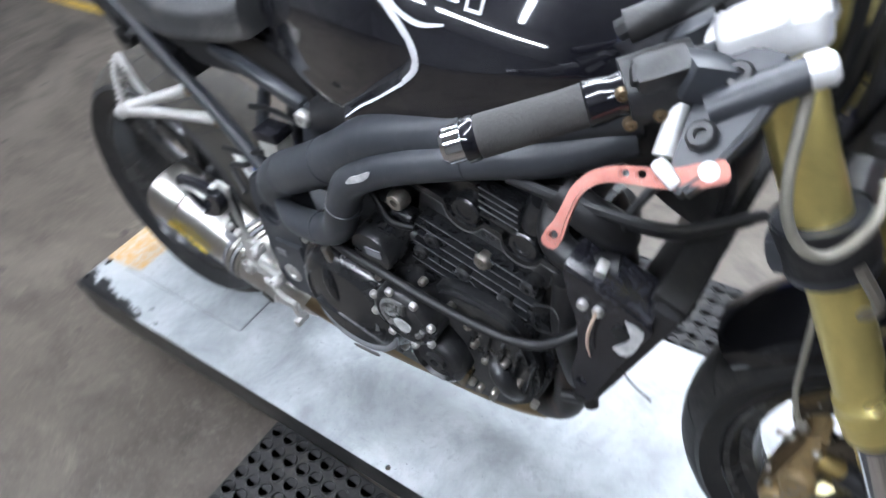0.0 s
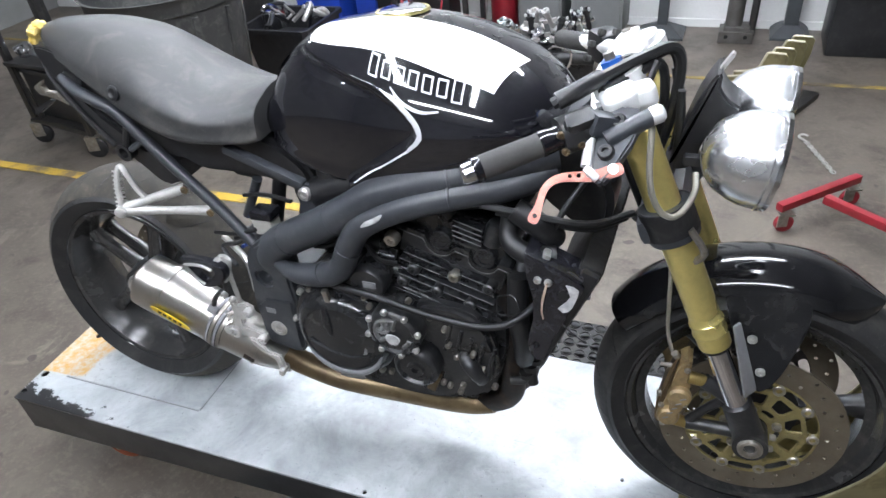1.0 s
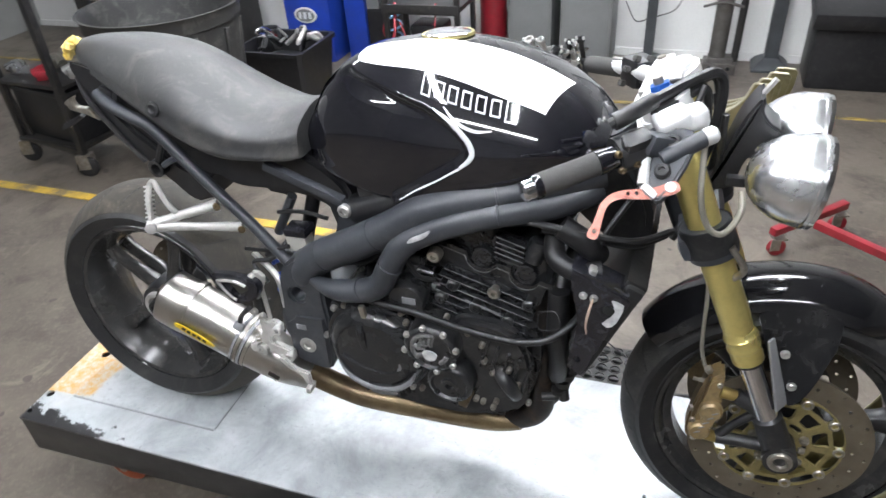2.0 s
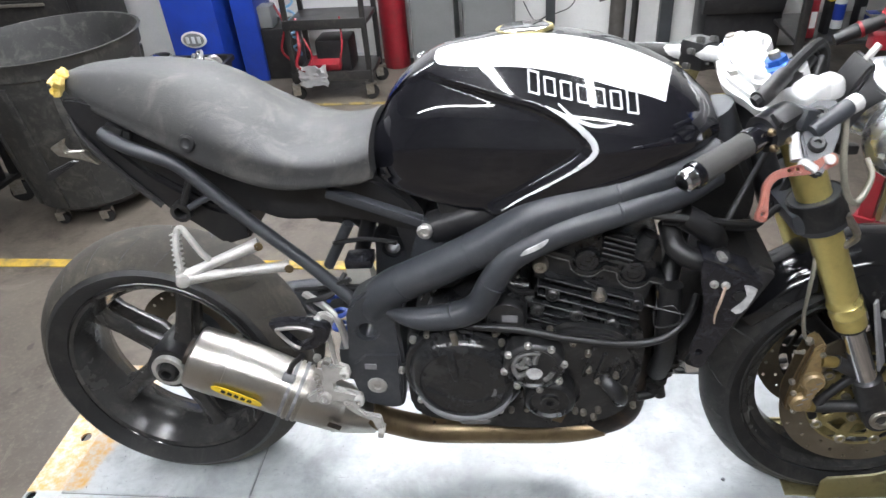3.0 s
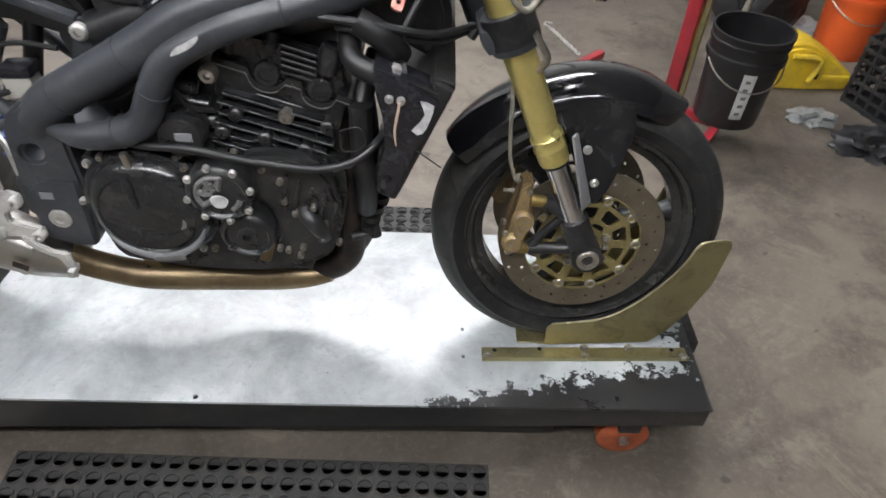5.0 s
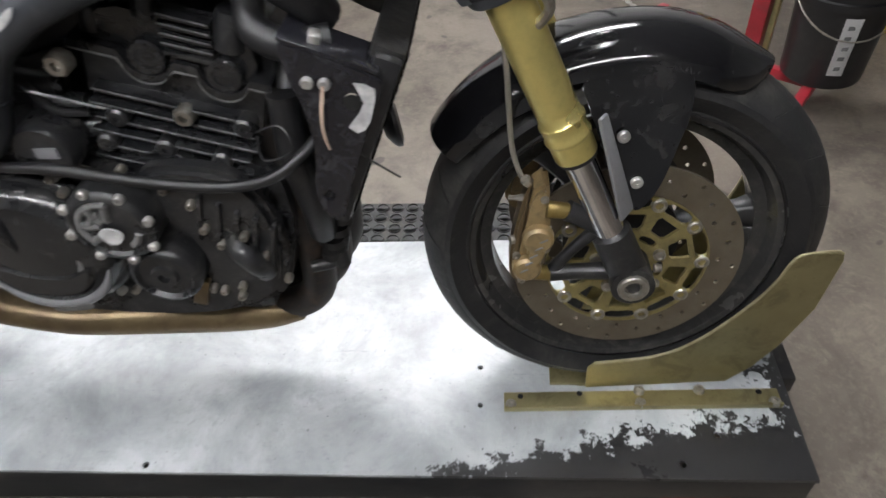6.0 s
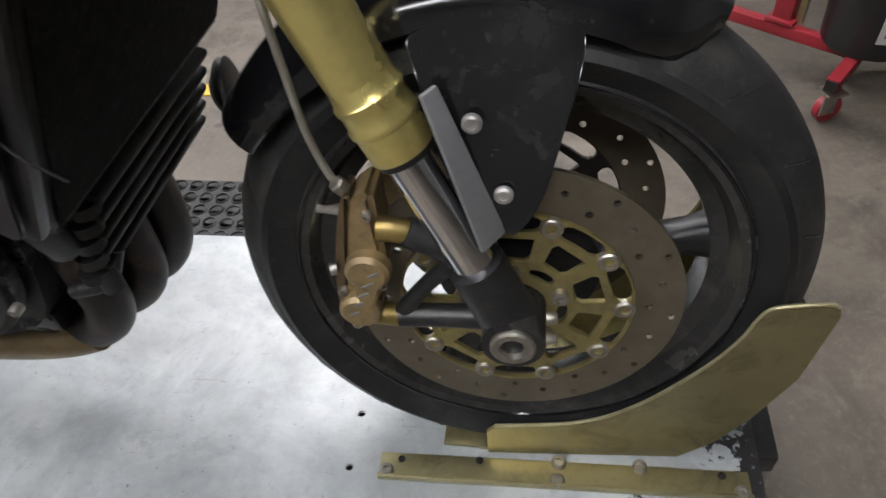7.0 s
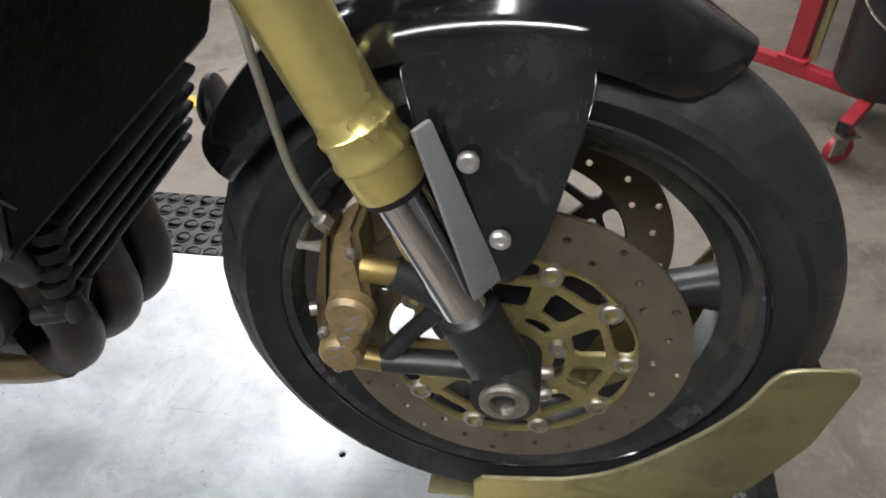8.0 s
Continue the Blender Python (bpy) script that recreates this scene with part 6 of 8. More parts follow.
# ---- rider footrest, brake pedal ----
hanger = part("footrest_hanger", plate([(0.406, 0.457), (0.423, 0.447), (0.442, 0.452), (0.459, 0.444), (0.457, 0.423), (0.439, 0.414), (0.425, 0.406), (0.424, 0.387), (0.446, 0.382), (0.475, 0.373), (0.475, 0.351), (0.454, 0.353), (0.422, 0.355), (0.391, 0.353), (0.366, 0.347), (0.36, 0.363), (0.389, 0.386), (0.404, 0.412)], 0.014, bevel=0.003), PEG_ALU, bike, "bare aluminium footrest hanger", Matrix.Translation((0, -0.176, 0)))
for x, z, r in ((0.452, 0.436, 0.0105), (0.468, 0.364, 0.0105), (0.4, 0.37, 0.014)):
    part("hanger_boss", lathe([(0, r), (-0.012, r), (-0.014, r * 0.85), (-0.014, r * 0.45), (-0.006, r * 0.4), (-0.006, 0)], 18, m=pose(x, -0.18, z)), PEG_ALU, hanger)
for at in ((0.426, -0.184, 0.524), (0.404, -0.182, 0.474), (0.422, -0.182, 0.466), (0.424, -0.186, 0.571)):
    part("hanger_bolt", bolt(at, 0.0075, 0.01), ALU, hanger)
part("brake_link", plate([(0.413, 0.567), (0.425, 0.581), (0.439, 0.583), (0.451, 0.572), (0.445, 0.553), (0.439, 0.541), (0.441, 0.458), (0.432, 0.456), (0.43, 0.531), (0.42, 0.551)], 0.008, bevel=0.002), PEG_ALU, hanger, "thin bare metal brake link", Matrix.Translation((0, -0.182, 0)))
part("pump_body", tube([(0.418, -0.168, 0.545), (0.408, -0.168, 0.5), (0.402, -0.168, 0.462)], [0.011, 0.0125, 0.01], 10, 12), FOOT_BLACK, hanger, "black rear brake pump")
part("return_spring", tube([(0.395 + 0.005 * math.cos(a), -0.187 + 0.005 * math.sin(a), 0.375 + 0.0016 * a) for a in np.linspace(0, 34, 70)], 0.0012, 140, 5), STEEL_BOLT, hanger, "thin coil spring")
rest_out = smooth_loop([(0.336, 0.567), (0.35, 0.574), (0.394, 0.577), (0.44, 0.569), (0.444, 0.545), (0.424, 0.52), (0.381, 0.503), (0.362, 0.517), (0.346, 0.544)], 36)
rest_in = smooth_loop([(0.357, 0.559), (0.392, 0.563), (0.416, 0.556), (0.412, 0.538), (0.386, 0.52), (0.373, 0.529)], 24)
rest = part("footrest", plate(rest_out, 0.02, [rest_in], bevel=0.004), BRACKET_BLACK, hanger, "black folded footrest loop", Matrix.Translation((0, -0.195, 0)))
part("worn_edge", tube([(0.416, -0.207, 0.558), (0.392, -0.207, 0.5655), (0.357, -0.207, 0.5615), (0.352, -0.207, 0.556), (0.371, -0.207, 0.528), (0.386, -0.207, 0.517)], 0.0034, 24, 8), ALU, rest, "bare worn inner edge")
part("brake_pedal", plate([(0.439, 0.367), (0.456, 0.361), (0.48, 0.336), (0.509, 0.33), (0.512, 0.283), (0.498, 0.285), (0.489, 0.315), (0.459, 0.332), (0.442, 0.35)], 0.01, bevel=0.003), PEG_ALU, hanger, "bare aluminium brake pedal", Matrix.Translation((0, -0.19, 0)))
part("pedal_pad", box((0.012, 0.028, 0.016), (0.505, -0.192, 0.288), (0, 12, 0), bevel=0.003), PEG_ALU, hanger)
part("brake_reservoir", box((0.046, 0.034, 0.036), (0.486, -0.09, 0.604), (0, -3, 0), bevel=0.005), CLOUDY, bike, "cloudy plastic fluid reservoir")
part("reservoir_cap", box((0.051, 0.04, 0.018), (0.488, -0.09, 0.632), (0, -3, 0), bevel=0.004), BRACKET_BLACK, bike)
for p in ([(0.4, -0.1, 0.56), (0.45, -0.105, 0.578), (0.5, -0.1, 0.57)], [(0.36, -0.11, 0.575), (0.42, -0.115, 0.585), (0.47, -0.11, 0.6)], [(0.44, -0.08, 0.66), (0.5, -0.085, 0.672), (0.56, -0.09, 0.668)]):
    part("rear_wiring", tube(p, 0.0045, 14, 8), CABLE, bike)
part("brake_hose", tube([(0.455, -0.09, 0.6), (0.43, -0.12, 0.57), (0.38, -0.12, 0.55), (0.42, -0.14, 0.52)], 0.005, 18, 8), CABLE, bike)
part("shock_spring", tube([(0.437 + 0.02 * math.cos(a), -0.1 + 0.02 * math.sin(a), 0.462 + 0.0052 * a) for a in np.linspace(0, 16, 60)], 0.0045, 120, 8), BLUE_SPRING, bike, "blue shock absorber spring")
part("shock_body", tube([(0.43, -0.03, 0.48), (0.51, -0.03, 0.71)], 0.015, 2, 14), PLASTIC_BLACK, bike)
part("swingarm", join(tube([(0.5, 0.1, 0.36), (0.35, 0.13, 0.37), (0.15, 0.14, 0.33), (0.0, 0.13, 0.3)], [0.05, 0.045, 0.045, 0.042], 24, 16), box((0.12, 0.26, 0.09), (0.48, 0, 0.4), bevel=0.02)), FRAME_BLACK, bike, "black single-sided swingarm")
part("linkage_arm", tube([(0.37, -0.1, 0.56), (0.43, -0.12, 0.52), (0.45, -0.14, 0.46)], 0.007, 12, 8), ALU, bike)
part("side_brace", tube([(0.415, -0.06, 0.595), (0.468, -0.06, 0.69)], 0.0105, 2, 10), FRAME_BLACK, bike)
part("hook_latch", plate([(0.4, 0.705), (0.43, 0.712), (0.462, 0.695), (0.47, 0.68), (0.445, 0.688), (0.415, 0.69)], 0.012, bevel=0.002), PLASTIC_BLACK, bike, m=Matrix.Translation((0, -0.05, 0)))

# ---- handlebar, controls, headlights ----
END, INNER, CLAMP = (0.998, -0.262, 0.883), (1.088, -0.198, 0.905), (1.165, -0.125, 0.925)
bar = part("handlebar", tube([INNER, CLAMP, (1.19, -0.1, 0.93)], 0.012, 10, 14), FRAME_BLACK, bike, "low black handlebar")
E_, I_ = Vector(END), Vector(INNER)
way = (I_ - E_).normalized()


def on_bar(a):
    return E_ + way * a


part("grip", lathe([(0.0, 0.0165), (0.004, 0.0178), (0.07, 0.0168), (0.088, 0.0172), (0.09, 0.015)], 24, m=along(on_bar(0.022), on_bar(1))), GRIP, bar, "worn grey rubber grip")
part("grip_sleeve", lathe([(0.0, 0.017), (0.002, 0.0185), (0.012, 0.018), (0.022, 0.0165), (0.03, 0.018), (0.034, 0.018), (0.036, 0.012)], 24, m=along(on_bar(0.108), on_bar(1))), BLACK_GLOSS, bar, "shiny black sleeve")
part("bar_end_collar", lathe([(0, 0.017), (0.001, 0.0185), (0.01, 0.0185), (0.012, 0.017)], 24, m=along(on_bar(0.012), on_bar(1))), BLACK_GLOSS, bar)
part("bar_end", lathe([(-0.006, 0.0), (-0.006, 0.012), (-0.002, 0.0155), (0.014, 0.0155), (0.014, 0.0)], 20, m=along(on_bar(0.0), on_bar(1))), CHROME, bar, "bare metal bar end")
sw = lathe([(-0.026, 0.022), (-0.024, 0.026), (-0.003, 0.0275), (-0.001, 0.0265), (0.001, 0.0265), (0.003, 0.0275), (0.024, 0.026), (0.026, 0.02)], 28)
box((0.03, 0.05, 0.03), (-0.012, 0, -0.016), (0, 30, 0), bevel=0.007, bm=sw)
box((0.026, 0.04, 0.034), (0.012, 0, 0.014), (0, 20, 0), bevel=0.007, bm=sw)
sw.transform(along(on_bar(0.165), on_bar(1)))
switch = part("throttle_housing", sw, FOOT_BLACK, bar, "black throttle and switch housing with rusty screws")
part("switch_rocker", box((0.02, 0.016, 0.012), tuple(on_bar(0.16) + Vector((0.0, -0.02, 0.02))), (30, 0, 30), bevel=0.004), PLASTIC_BLACK, switch)
for spot in ((1.113, -0.199, 0.921), (1.14, -0.181, 0.931), (1.138, -0.19, 0.905), (1.12, -0.2, 0.898)):
    part("switch_screw", bolt(spot, 0.0055, 0.007, (0.55, -0.8, 0.2)), HEADER, switch, "rusty screw")
part("switch_flange", lathe([(-0.004, 0.0265), (0.004, 0.0265)], 24, m=along(on_bar(0.142), on_bar(1))), PLASTIC_BLACK, switch)
# master cylinder, its bracket, and the lever
mc = part("master_cylinder", join(tube([(1.225, -0.155, 0.938), (1.205, -0.165, 0.928), (1.17, -0.185, 0.912)], [0.012, 0.013, 0.0125], 10, 14), box((0.05, 0.03, 0.03), (1.165, -0.165, 0.925), (0, 20, 40), bevel=0.006)), FRAME_BLACK, bar, "grey-black brake master cylinder")
part("cylinder_end", lathe([(0, 0.0125), (0.014, 0.0125), (0.018, 0.009), (0.018, 0)], 18, m=along((1.222, -0.157, 0.937), (1.26, -0.137, 0.95))), ALU_BRIGHT, mc)
lev_plate = plate([(-0.02, -0.014), (0.018, -0.014), (0.026, 0.012), (0.022, 0.045), (0.012, 0.088), (0.004, 0.1), (-0.007, 0.1), (-0.014, 0.085), (-0.024, 0.04), (-0.027, 0.01)], 0.016, bevel=0.003)
lev_plate.transform(Matrix(((1, 0, 0, 0), (0, 0, 1, 0), (0, 1, 0, 0), (0, 0, 0, 1))))
LEV = along((1.188, -0.152, 0.93), (1.174, -0.213, 0.884))
part("lever_bracket", lev_plate, FRAME_BLACK, mc, "scuffed grey lever bracket", LEV)
for d in (0.012, 0.058):
    part("lever_bracket_bolt", bolt(tuple(LEV @ Vector((0.002, d, -0.007))), 0.0115, 0.009, tuple(LEV.to_3x3() @ Vector((0, 0, -1)))), PLASTIC_BLACK, mc)
    part("lever_bracket_bolt", bolt(tuple(LEV @ Vector((0.002, d, 0.007))), 0.0115, 0.009, tuple(LEV.to_3x3() @ Vector((0, 0, 1)))), PLASTIC_BLACK, mc)
part("lever_link", tube([(1.151, -0.182, 0.911), (1.15, -0.196, 0.897), (1.151, -0.21, 0.884)], [0.006, 0.0075, 0.0085], 8, 10), ALU_BRIGHT, mc, "bare metal lever link")
part("lever_link", tube([(1.2, -0.168, 0.903), (1.188, -0.198, 0.89), (1.171, -0.226, 0.872)], [0.004, 0.006, 0.0045], 8, 10), ALU_BRIGHT, mc, "bare metal lever link")
PIV, TIP = Vector((1.186, -0.216, 0.887)), Vector((1.091, -0.28, 0.836))
lx = (TIP - PIV).normalized()
lz = Vector((-0.655, 0.352, 0.669))
lz = (lz - lx * lz.dot(lx)).normalized()
ly = lz.cross(lx)
LM = Matrix(((lx.x, ly.x, lz.x, PIV.x), (lx.y, ly.y, lz.y, PIV.y), (lx.z, ly.z, lz.z, PIV.z), (0, 0, 0, 1)))
mid = [(-0.01, -0.004, 0.007), (0.004, -0.001, 0.0085), (0.02, 0.004, 0.0075), (0.036, 0.013, 0.0068), (0.052, 0.0225, 0.006), (0.066, 0.0265, 0.0052), (0.079, 0.0235, 0.0048), (0.09, 0.0145, 0.0046), (0.099, 0.006, 0.0056), (0.106, 0.0005, 0.0072), (0.113, -0.005, 0.0056)]
mid = [(a * 1.1, b * 1.04, c) for a, b, c in mid]
shape = []
for sgn, row in ((1, mid), (-1, mid[::-1])):
    for q in row:
        k = mid.index(q)
        u = Vector((mid[min(k + 1, 10)][0] - mid[max(k - 1, 0)][0], mid[min(k + 1, 10)][1] - mid[max(k - 1, 0)][1])).normalized()
        shape.append((q[0] - u.y * q[2] * sgn, q[1] + u.x * q[2] * sgn))
lever = part("brake_lever", plate(smooth_loop(shape, 60), 0.011, [circle(0.03, 0.0095, 0.003, 10), circle(0.041, 0.016, 0.003, 10), circle(0.051, 0.0215, 0.0028, 10), circle(0.1166, 0.0005, 0.0034, 10)], bevel=0.0022), COPPER_PINK, bar, "faded red drilled brake lever", LM)
part("lever_pivot", lathe([(-0.009, 0.007), (0.009, 0.007)], 14), ALU_BRIGHT, lever, m=LM)
part("lever_adjuster", box((0.012, 0.018, 0.024), (0.026, 0, 0.01), (0, 15, 0), bevel=0.005), ALU_BRIGHT, lever, "bare lever adjuster", LM)
# left side
part("left_bar", tube([(1.17, 0.11, 0.91), (1.11, 0.17, 0.903), (1.05, 0.25, 0.883)], 0.014, 12, 14), ALU_BRIGHT, bar, "pale bare-metal bar tube")
part("left_switch", box((0.055, 0.05, 0.055), (1.1, 0.2, 0.895), (0, 0, 130), bevel=0.012), PLASTIC_BLACK, bar, "black switch housing")
for dx, dy, dz in ((-0.02, -0.028, 0.012), (0.012, -0.03, -0.008), (-0.004, -0.02, 0.03), (0.02, -0.012, 0.028), (-0.026, -0.03, -0.014)):
    part("left_button", box((0.014, 0.012, 0.012), (1.1 + dx, 0.2 + dy, 0.895 + dz), (20, 10, 130), bevel=0.004), GRIP, bar, "grey switch button")
part("left_grip", tube([(1.075, 0.225, 0.888), (0.995, 0.31, 0.863)], 0.017, 2, 20), GRIP, bar, "black rubber grip")
part("left_lever", tube([(1.13, 0.22, 0.9), (1.07, 0.29, 0.88), (1.04, 0.33, 0.87)], 0.005, 10, 8), ALU, bar)
# pale yoke casting details
for p, q, r in (((1.15, -0.05, 0.93), (1.143, -0.05, 0.95), 0.02), ((1.15, 0.045, 0.918), (1.143, 0.045, 0.94), 0.02)):
    part("yoke_boss", lathe([(0, r), (0.018, r), (0.024, r * 0.9), (0.027, r * 0.7), (0.027, 0)], 24, m=along(p, q)), ALU_BRIGHT, yoke)
part("riser", box((0.052, 0.044, 0.036), (1.178, -0.125, 0.942), (0, -20, 25), bevel=0.013, seg=4), ALU_BRIGHT, yoke, "pale bare-metal bar clamp")
part("riser", box((0.044, 0.036, 0.034), (1.202, -0.118, 0.948), (0, -15, 20), bevel=0.013, seg=4), ALU_BRIGHT, yoke, "pale bare-metal bar clamp")
part("ignition_ring", lathe([(0, 0.018), (0.01, 0.02), (0.014, 0.018), (0.014, 0.012), (0.008, 0.01)], 24, m=along((1.175, 0.0, 0.94), (1.165, 0.0, 1.0))), PLASTIC_BLACK, yoke)
for pts, r in (([(1.095, -0.168, 0.95), (1.108, -0.16, 0.957), (1.147, -0.11, 0.966), (1.19, -0.05, 0.973), (1.228, 0.0, 0.972), (1.243, 0.008, 0.94), (1.236, 0.0, 0.86), (1.222, 0.0, 0.8)], 0.0085), ([(1.15, -0.12, 0.952), (1.19, -0.06, 0.955), (1.216, -0.015, 0.952), (1.225, -0.005, 0.9), (1.22, -0.01, 0.83)], 0.007), ([(1.16, -0.1, 0.955), (1.2, -0.03, 0.962), (1.23, 0.02, 0.955), (1.24, 0.03, 0.88), (1.225, 0.01, 0.8)], 0.0055), ([(1.235, 0.03, 0.93), (1.25, 0.02, 0.85), (1.235, 0.0, 0.75), (1.2, -0.02, 0.68)], 0.0075), ([(1.25, -0.03, 0.92), (1.25, -0.03, 0.8), (1.22, -0.05, 0.7)], 0.006), ([(1.215, -0.05, 0.97), (1.2, -0.07, 0.93), (1.16, -0.08, 0.84), (1.1, -0.14, 0.75), (1.08, -0.15, 0.66)], 0.005), ([(1.2, -0.06, 0.72), (1.14, -0.13, 0.735), (1.05, -0.16, 0.76), (0.98, -0.165, 0.77)], 0.006), ([(1.19, -0.06, 0.71), (1.14, -0.12, 0.72), (1.06, -0.15, 0.745), (1.0, -0.15, 0.75)], 0.006)):
    part("control_cable", tube(pts, r, 30, 8), CABLE, bike, "black control cable")
part("cable_sleeve", tube([(1.1, -0.166, 0.953), (1.112, -0.156, 0.957), (1.147, -0.11, 0.966)], 0.0125, 8, 12), RUBBER, bike)
part("brake_line", tube([(1.224, -0.15, 0.924), (1.226, -0.16, 0.895), (1.228, -0.17, 0.865), (1.235, -0.177, 0.832), (1.249, -0.174, 0.803), (1.267, -0.162, 0.79), (1.282, -0.148, 0.802), (1.289, -0.135, 0.822), (1.286, -0.115, 0.836)], 0.0046, 36, 10), HOSE_GREY, bike, "grey braided brake line")
part("brake_line_low", tube([(1.235, -0.05, 0.7), (1.252, -0.068, 0.69), (1.266, -0.08, 0.655), (1.271, -0.085, 0.615), (1.274, -0.085, 0.56), (1.278, -0.085, 0.505), (1.287, -0.086, 0.468), (1.298, -0.088, 0.447), (1.303, -0.088, 0.438)], 0.0034, 44, 10), HOSE_GREY, bike, "grey braided brake line")
part("line_clip", tube([(1.29, -0.1, 0.73), (1.315, -0.1, 0.69), (1.3, -0.09, 0.66)], 0.006, 10, 8), STEEL_BOLT, bike)
# headlights
for side, c in ((-1, Vector((1.342, -0.09, 0.856))), (1, Vector((1.358, 0.09, 0.848)))):
    m = along(c, c + Vector((1.0, 0.02, -0.14))) @ Matrix.Scale(0.9, 4)
    lamp = part("headlight", lathe([(-0.06, 0.0), (-0.0585, 0.014), (-0.054, 0.028), (-0.0465, 0.041), (-0.036, 0.0525), (-0.022, 0.062), (-0.006, 0.0695), (0.01, 0.074), (0.026, 0.0755), (0.034, 0.0755), (0.036, 0.0775), (0.042, 0.0775), (0.044, 0.074), (0.04, 0.07)], 48, m=m), DULL_CHROME, bike, "round chrome headlight bowl")
    part("headlight_rim", lathe([(0.0425, 0.0745), (0.044, 0.077), (0.05, 0.0765), (0.0515, 0.073), (0.048, 0.07)], 48, m=m), CHROME, lamp)
    part("headlight_lens", lathe([(0.042, 0.07), (0.052, 0.05), (0.057, 0.025), (0.058, 0.0)], 40, m=m), GLASS_LENS, lamp, "ribbed glass lens")
    part("headlight_mount", box((0.03, 0.016, 0.016), tuple(c + Vector((-0.062, 0.03 * -side, -0.03))), bevel=0.004), FOOT_BLACK, lamp)
brk = plate(smooth_loop([(1.235, 0.79), (1.25, 0.815), (1.256, 0.847), (1.273, 0.906), (1.294, 0.947), (1.302, 0.944), (1.302, 0.929), (1.314, 0.912), (1.332, 0.897), (1.306, 0.876), (1.287, 0.838), (1.277, 0.8)], 48), 0.07, bevel=0.004)
part("headlight_bracket", brk, PLASTIC_BLACK, bike, "black headlight and dial bracket", Matrix.Translation((0, 0, 0)))
part("bracket_tongue", box((0.006, 0.014, 0.03), (1.305, 0.0, 0.955), (0, 30, 0), bevel=0.002), ALU, bike)


# ---- the workshop behind ----
def caster(x, y, z0, r, parent, material=None):
    c = part("caster", lathe([(-0.012, r * 0.4), (-0.014, r * 0.85), (-0.009, r), (0.009, r), (0.014, r * 0.85), (0.012, r * 0.4)], 20, m=pose(x, y, z0 + r, 0, 0, 25)), material or RUBBER, parent, "small caster wheel")
    part("caster_fork", join(box((r * 1.1, 0.006, r * 1.5), (x - 0.006, y - 0.02, z0 + r * 1.55), (0, 0, 25), bevel=0.001), box((r * 1.1, 0.006, r * 1.5), (x + 0.006, y + 0.02, z0 + r * 1.55), (0, 0, 25), bevel=0.001), box((r * 1.4, 0.055, 0.006), (x, y, z0 + r * 2.3), (0, 0, 25))), STEEL_BOLT, c)
    return c


def floor_mat(x0, y0, nx, ny, pitch):
    """A rubber anti-fatigue mat: a grid of raised rings with through holes."""
    t = thing("floor_mat", "black rubber anti-fatigue mat with round drain holes", "floor mat", "floor mats")
    w, d = nx * pitch, ny * pitch
    out = [(x0, y0), (x0 + w, y0), (x0 + w, y0 + d), (x0, y0 + d)]
    holes = [circle(x0 + (i + 0.5) * pitch, y0 + (j + 0.5) * pitch, pitch * 0.35, 10) for i in range(nx) for j in range(ny)]
    b = plate(out, 0.009, holes)
    b.transform(Matrix(((1, 0, 0, 0), (0, 0, 1, 0), (0, 1, 0, FLOOR + 0.0055), (0, 0, 0, 1))))
    part("mat_sheet", b, MAT_RUBBER, t)
    me = finish(lathe([(0.0, pitch * 0.355), (0.004, pitch * 0.37), (0.004, pitch * 0.42), (0.0, pitch * 0.45)], 12, m=along((0, 0, 0), (0, 0, 1))), "mat_ring", MAT_RUBBER)
    for i in range(nx):
        for j in range(ny):
            o = new("mat_ring", me)
            o.parent = t
            o.location = (x0 + (i + 0.5) * pitch, y0 + (j + 0.5) * pitch, FLOOR + 0.01)


floor_mat(0.213, -0.663, 25, 10, 0.0435)
floor_mat(0.2, 0.33, 25, 9, 0.0435)


def trash_can():
    t = thing("trash_can", "large round grey plastic trash can on a wheeled dolly", "trash can")
    c = pose(-1.35, 1.72, 0)
    part("can_body", lathe([(FLOOR + 0.09, 0.0), (FLOOR + 0.09, 0.27), (FLOOR + 0.11, 0.3), (0.46, 0.37), (0.465, 0.382), (0.52, 0.386), (0.54, 0.402), (0.54, 0.386), (0.49, 0.365), (0.0, 0.325), (FLOOR + 0.12, 0.28), (FLOOR + 0.11, 0.0)], 56, m=c @ Matrix.Rotation(radians(90), 4, "X")), CAN_PLASTIC, t)
    for a in range(0, 360, 30):
        q = radians(a)
        part("can_rib", box((0.014, 0.03, 0.6), (0.338 * math.cos(q), 0.338 * math.sin(q), 0.14), (0, 6.5, a), bevel=0.004), CAN_PLASTIC, t, m=c)
    part("dolly", lathe([(FLOOR + 0.07, 0.0), (FLOOR + 0.07, 0.25), (FLOOR + 0.1, 0.25), (FLOOR + 0.1, 0.0)], 32, m=c @ Matrix.Rotation(radians(90), 4, "X")), PLASTIC_BLACK, t)
    for a in (250, 300, 20, 140, 200):
        caster(-1.35 + 0.26 * math.cos(radians(a)), 1.72 + 0.26 * math.sin(radians(a)), FLOOR, 0.03, t)


trash_can()


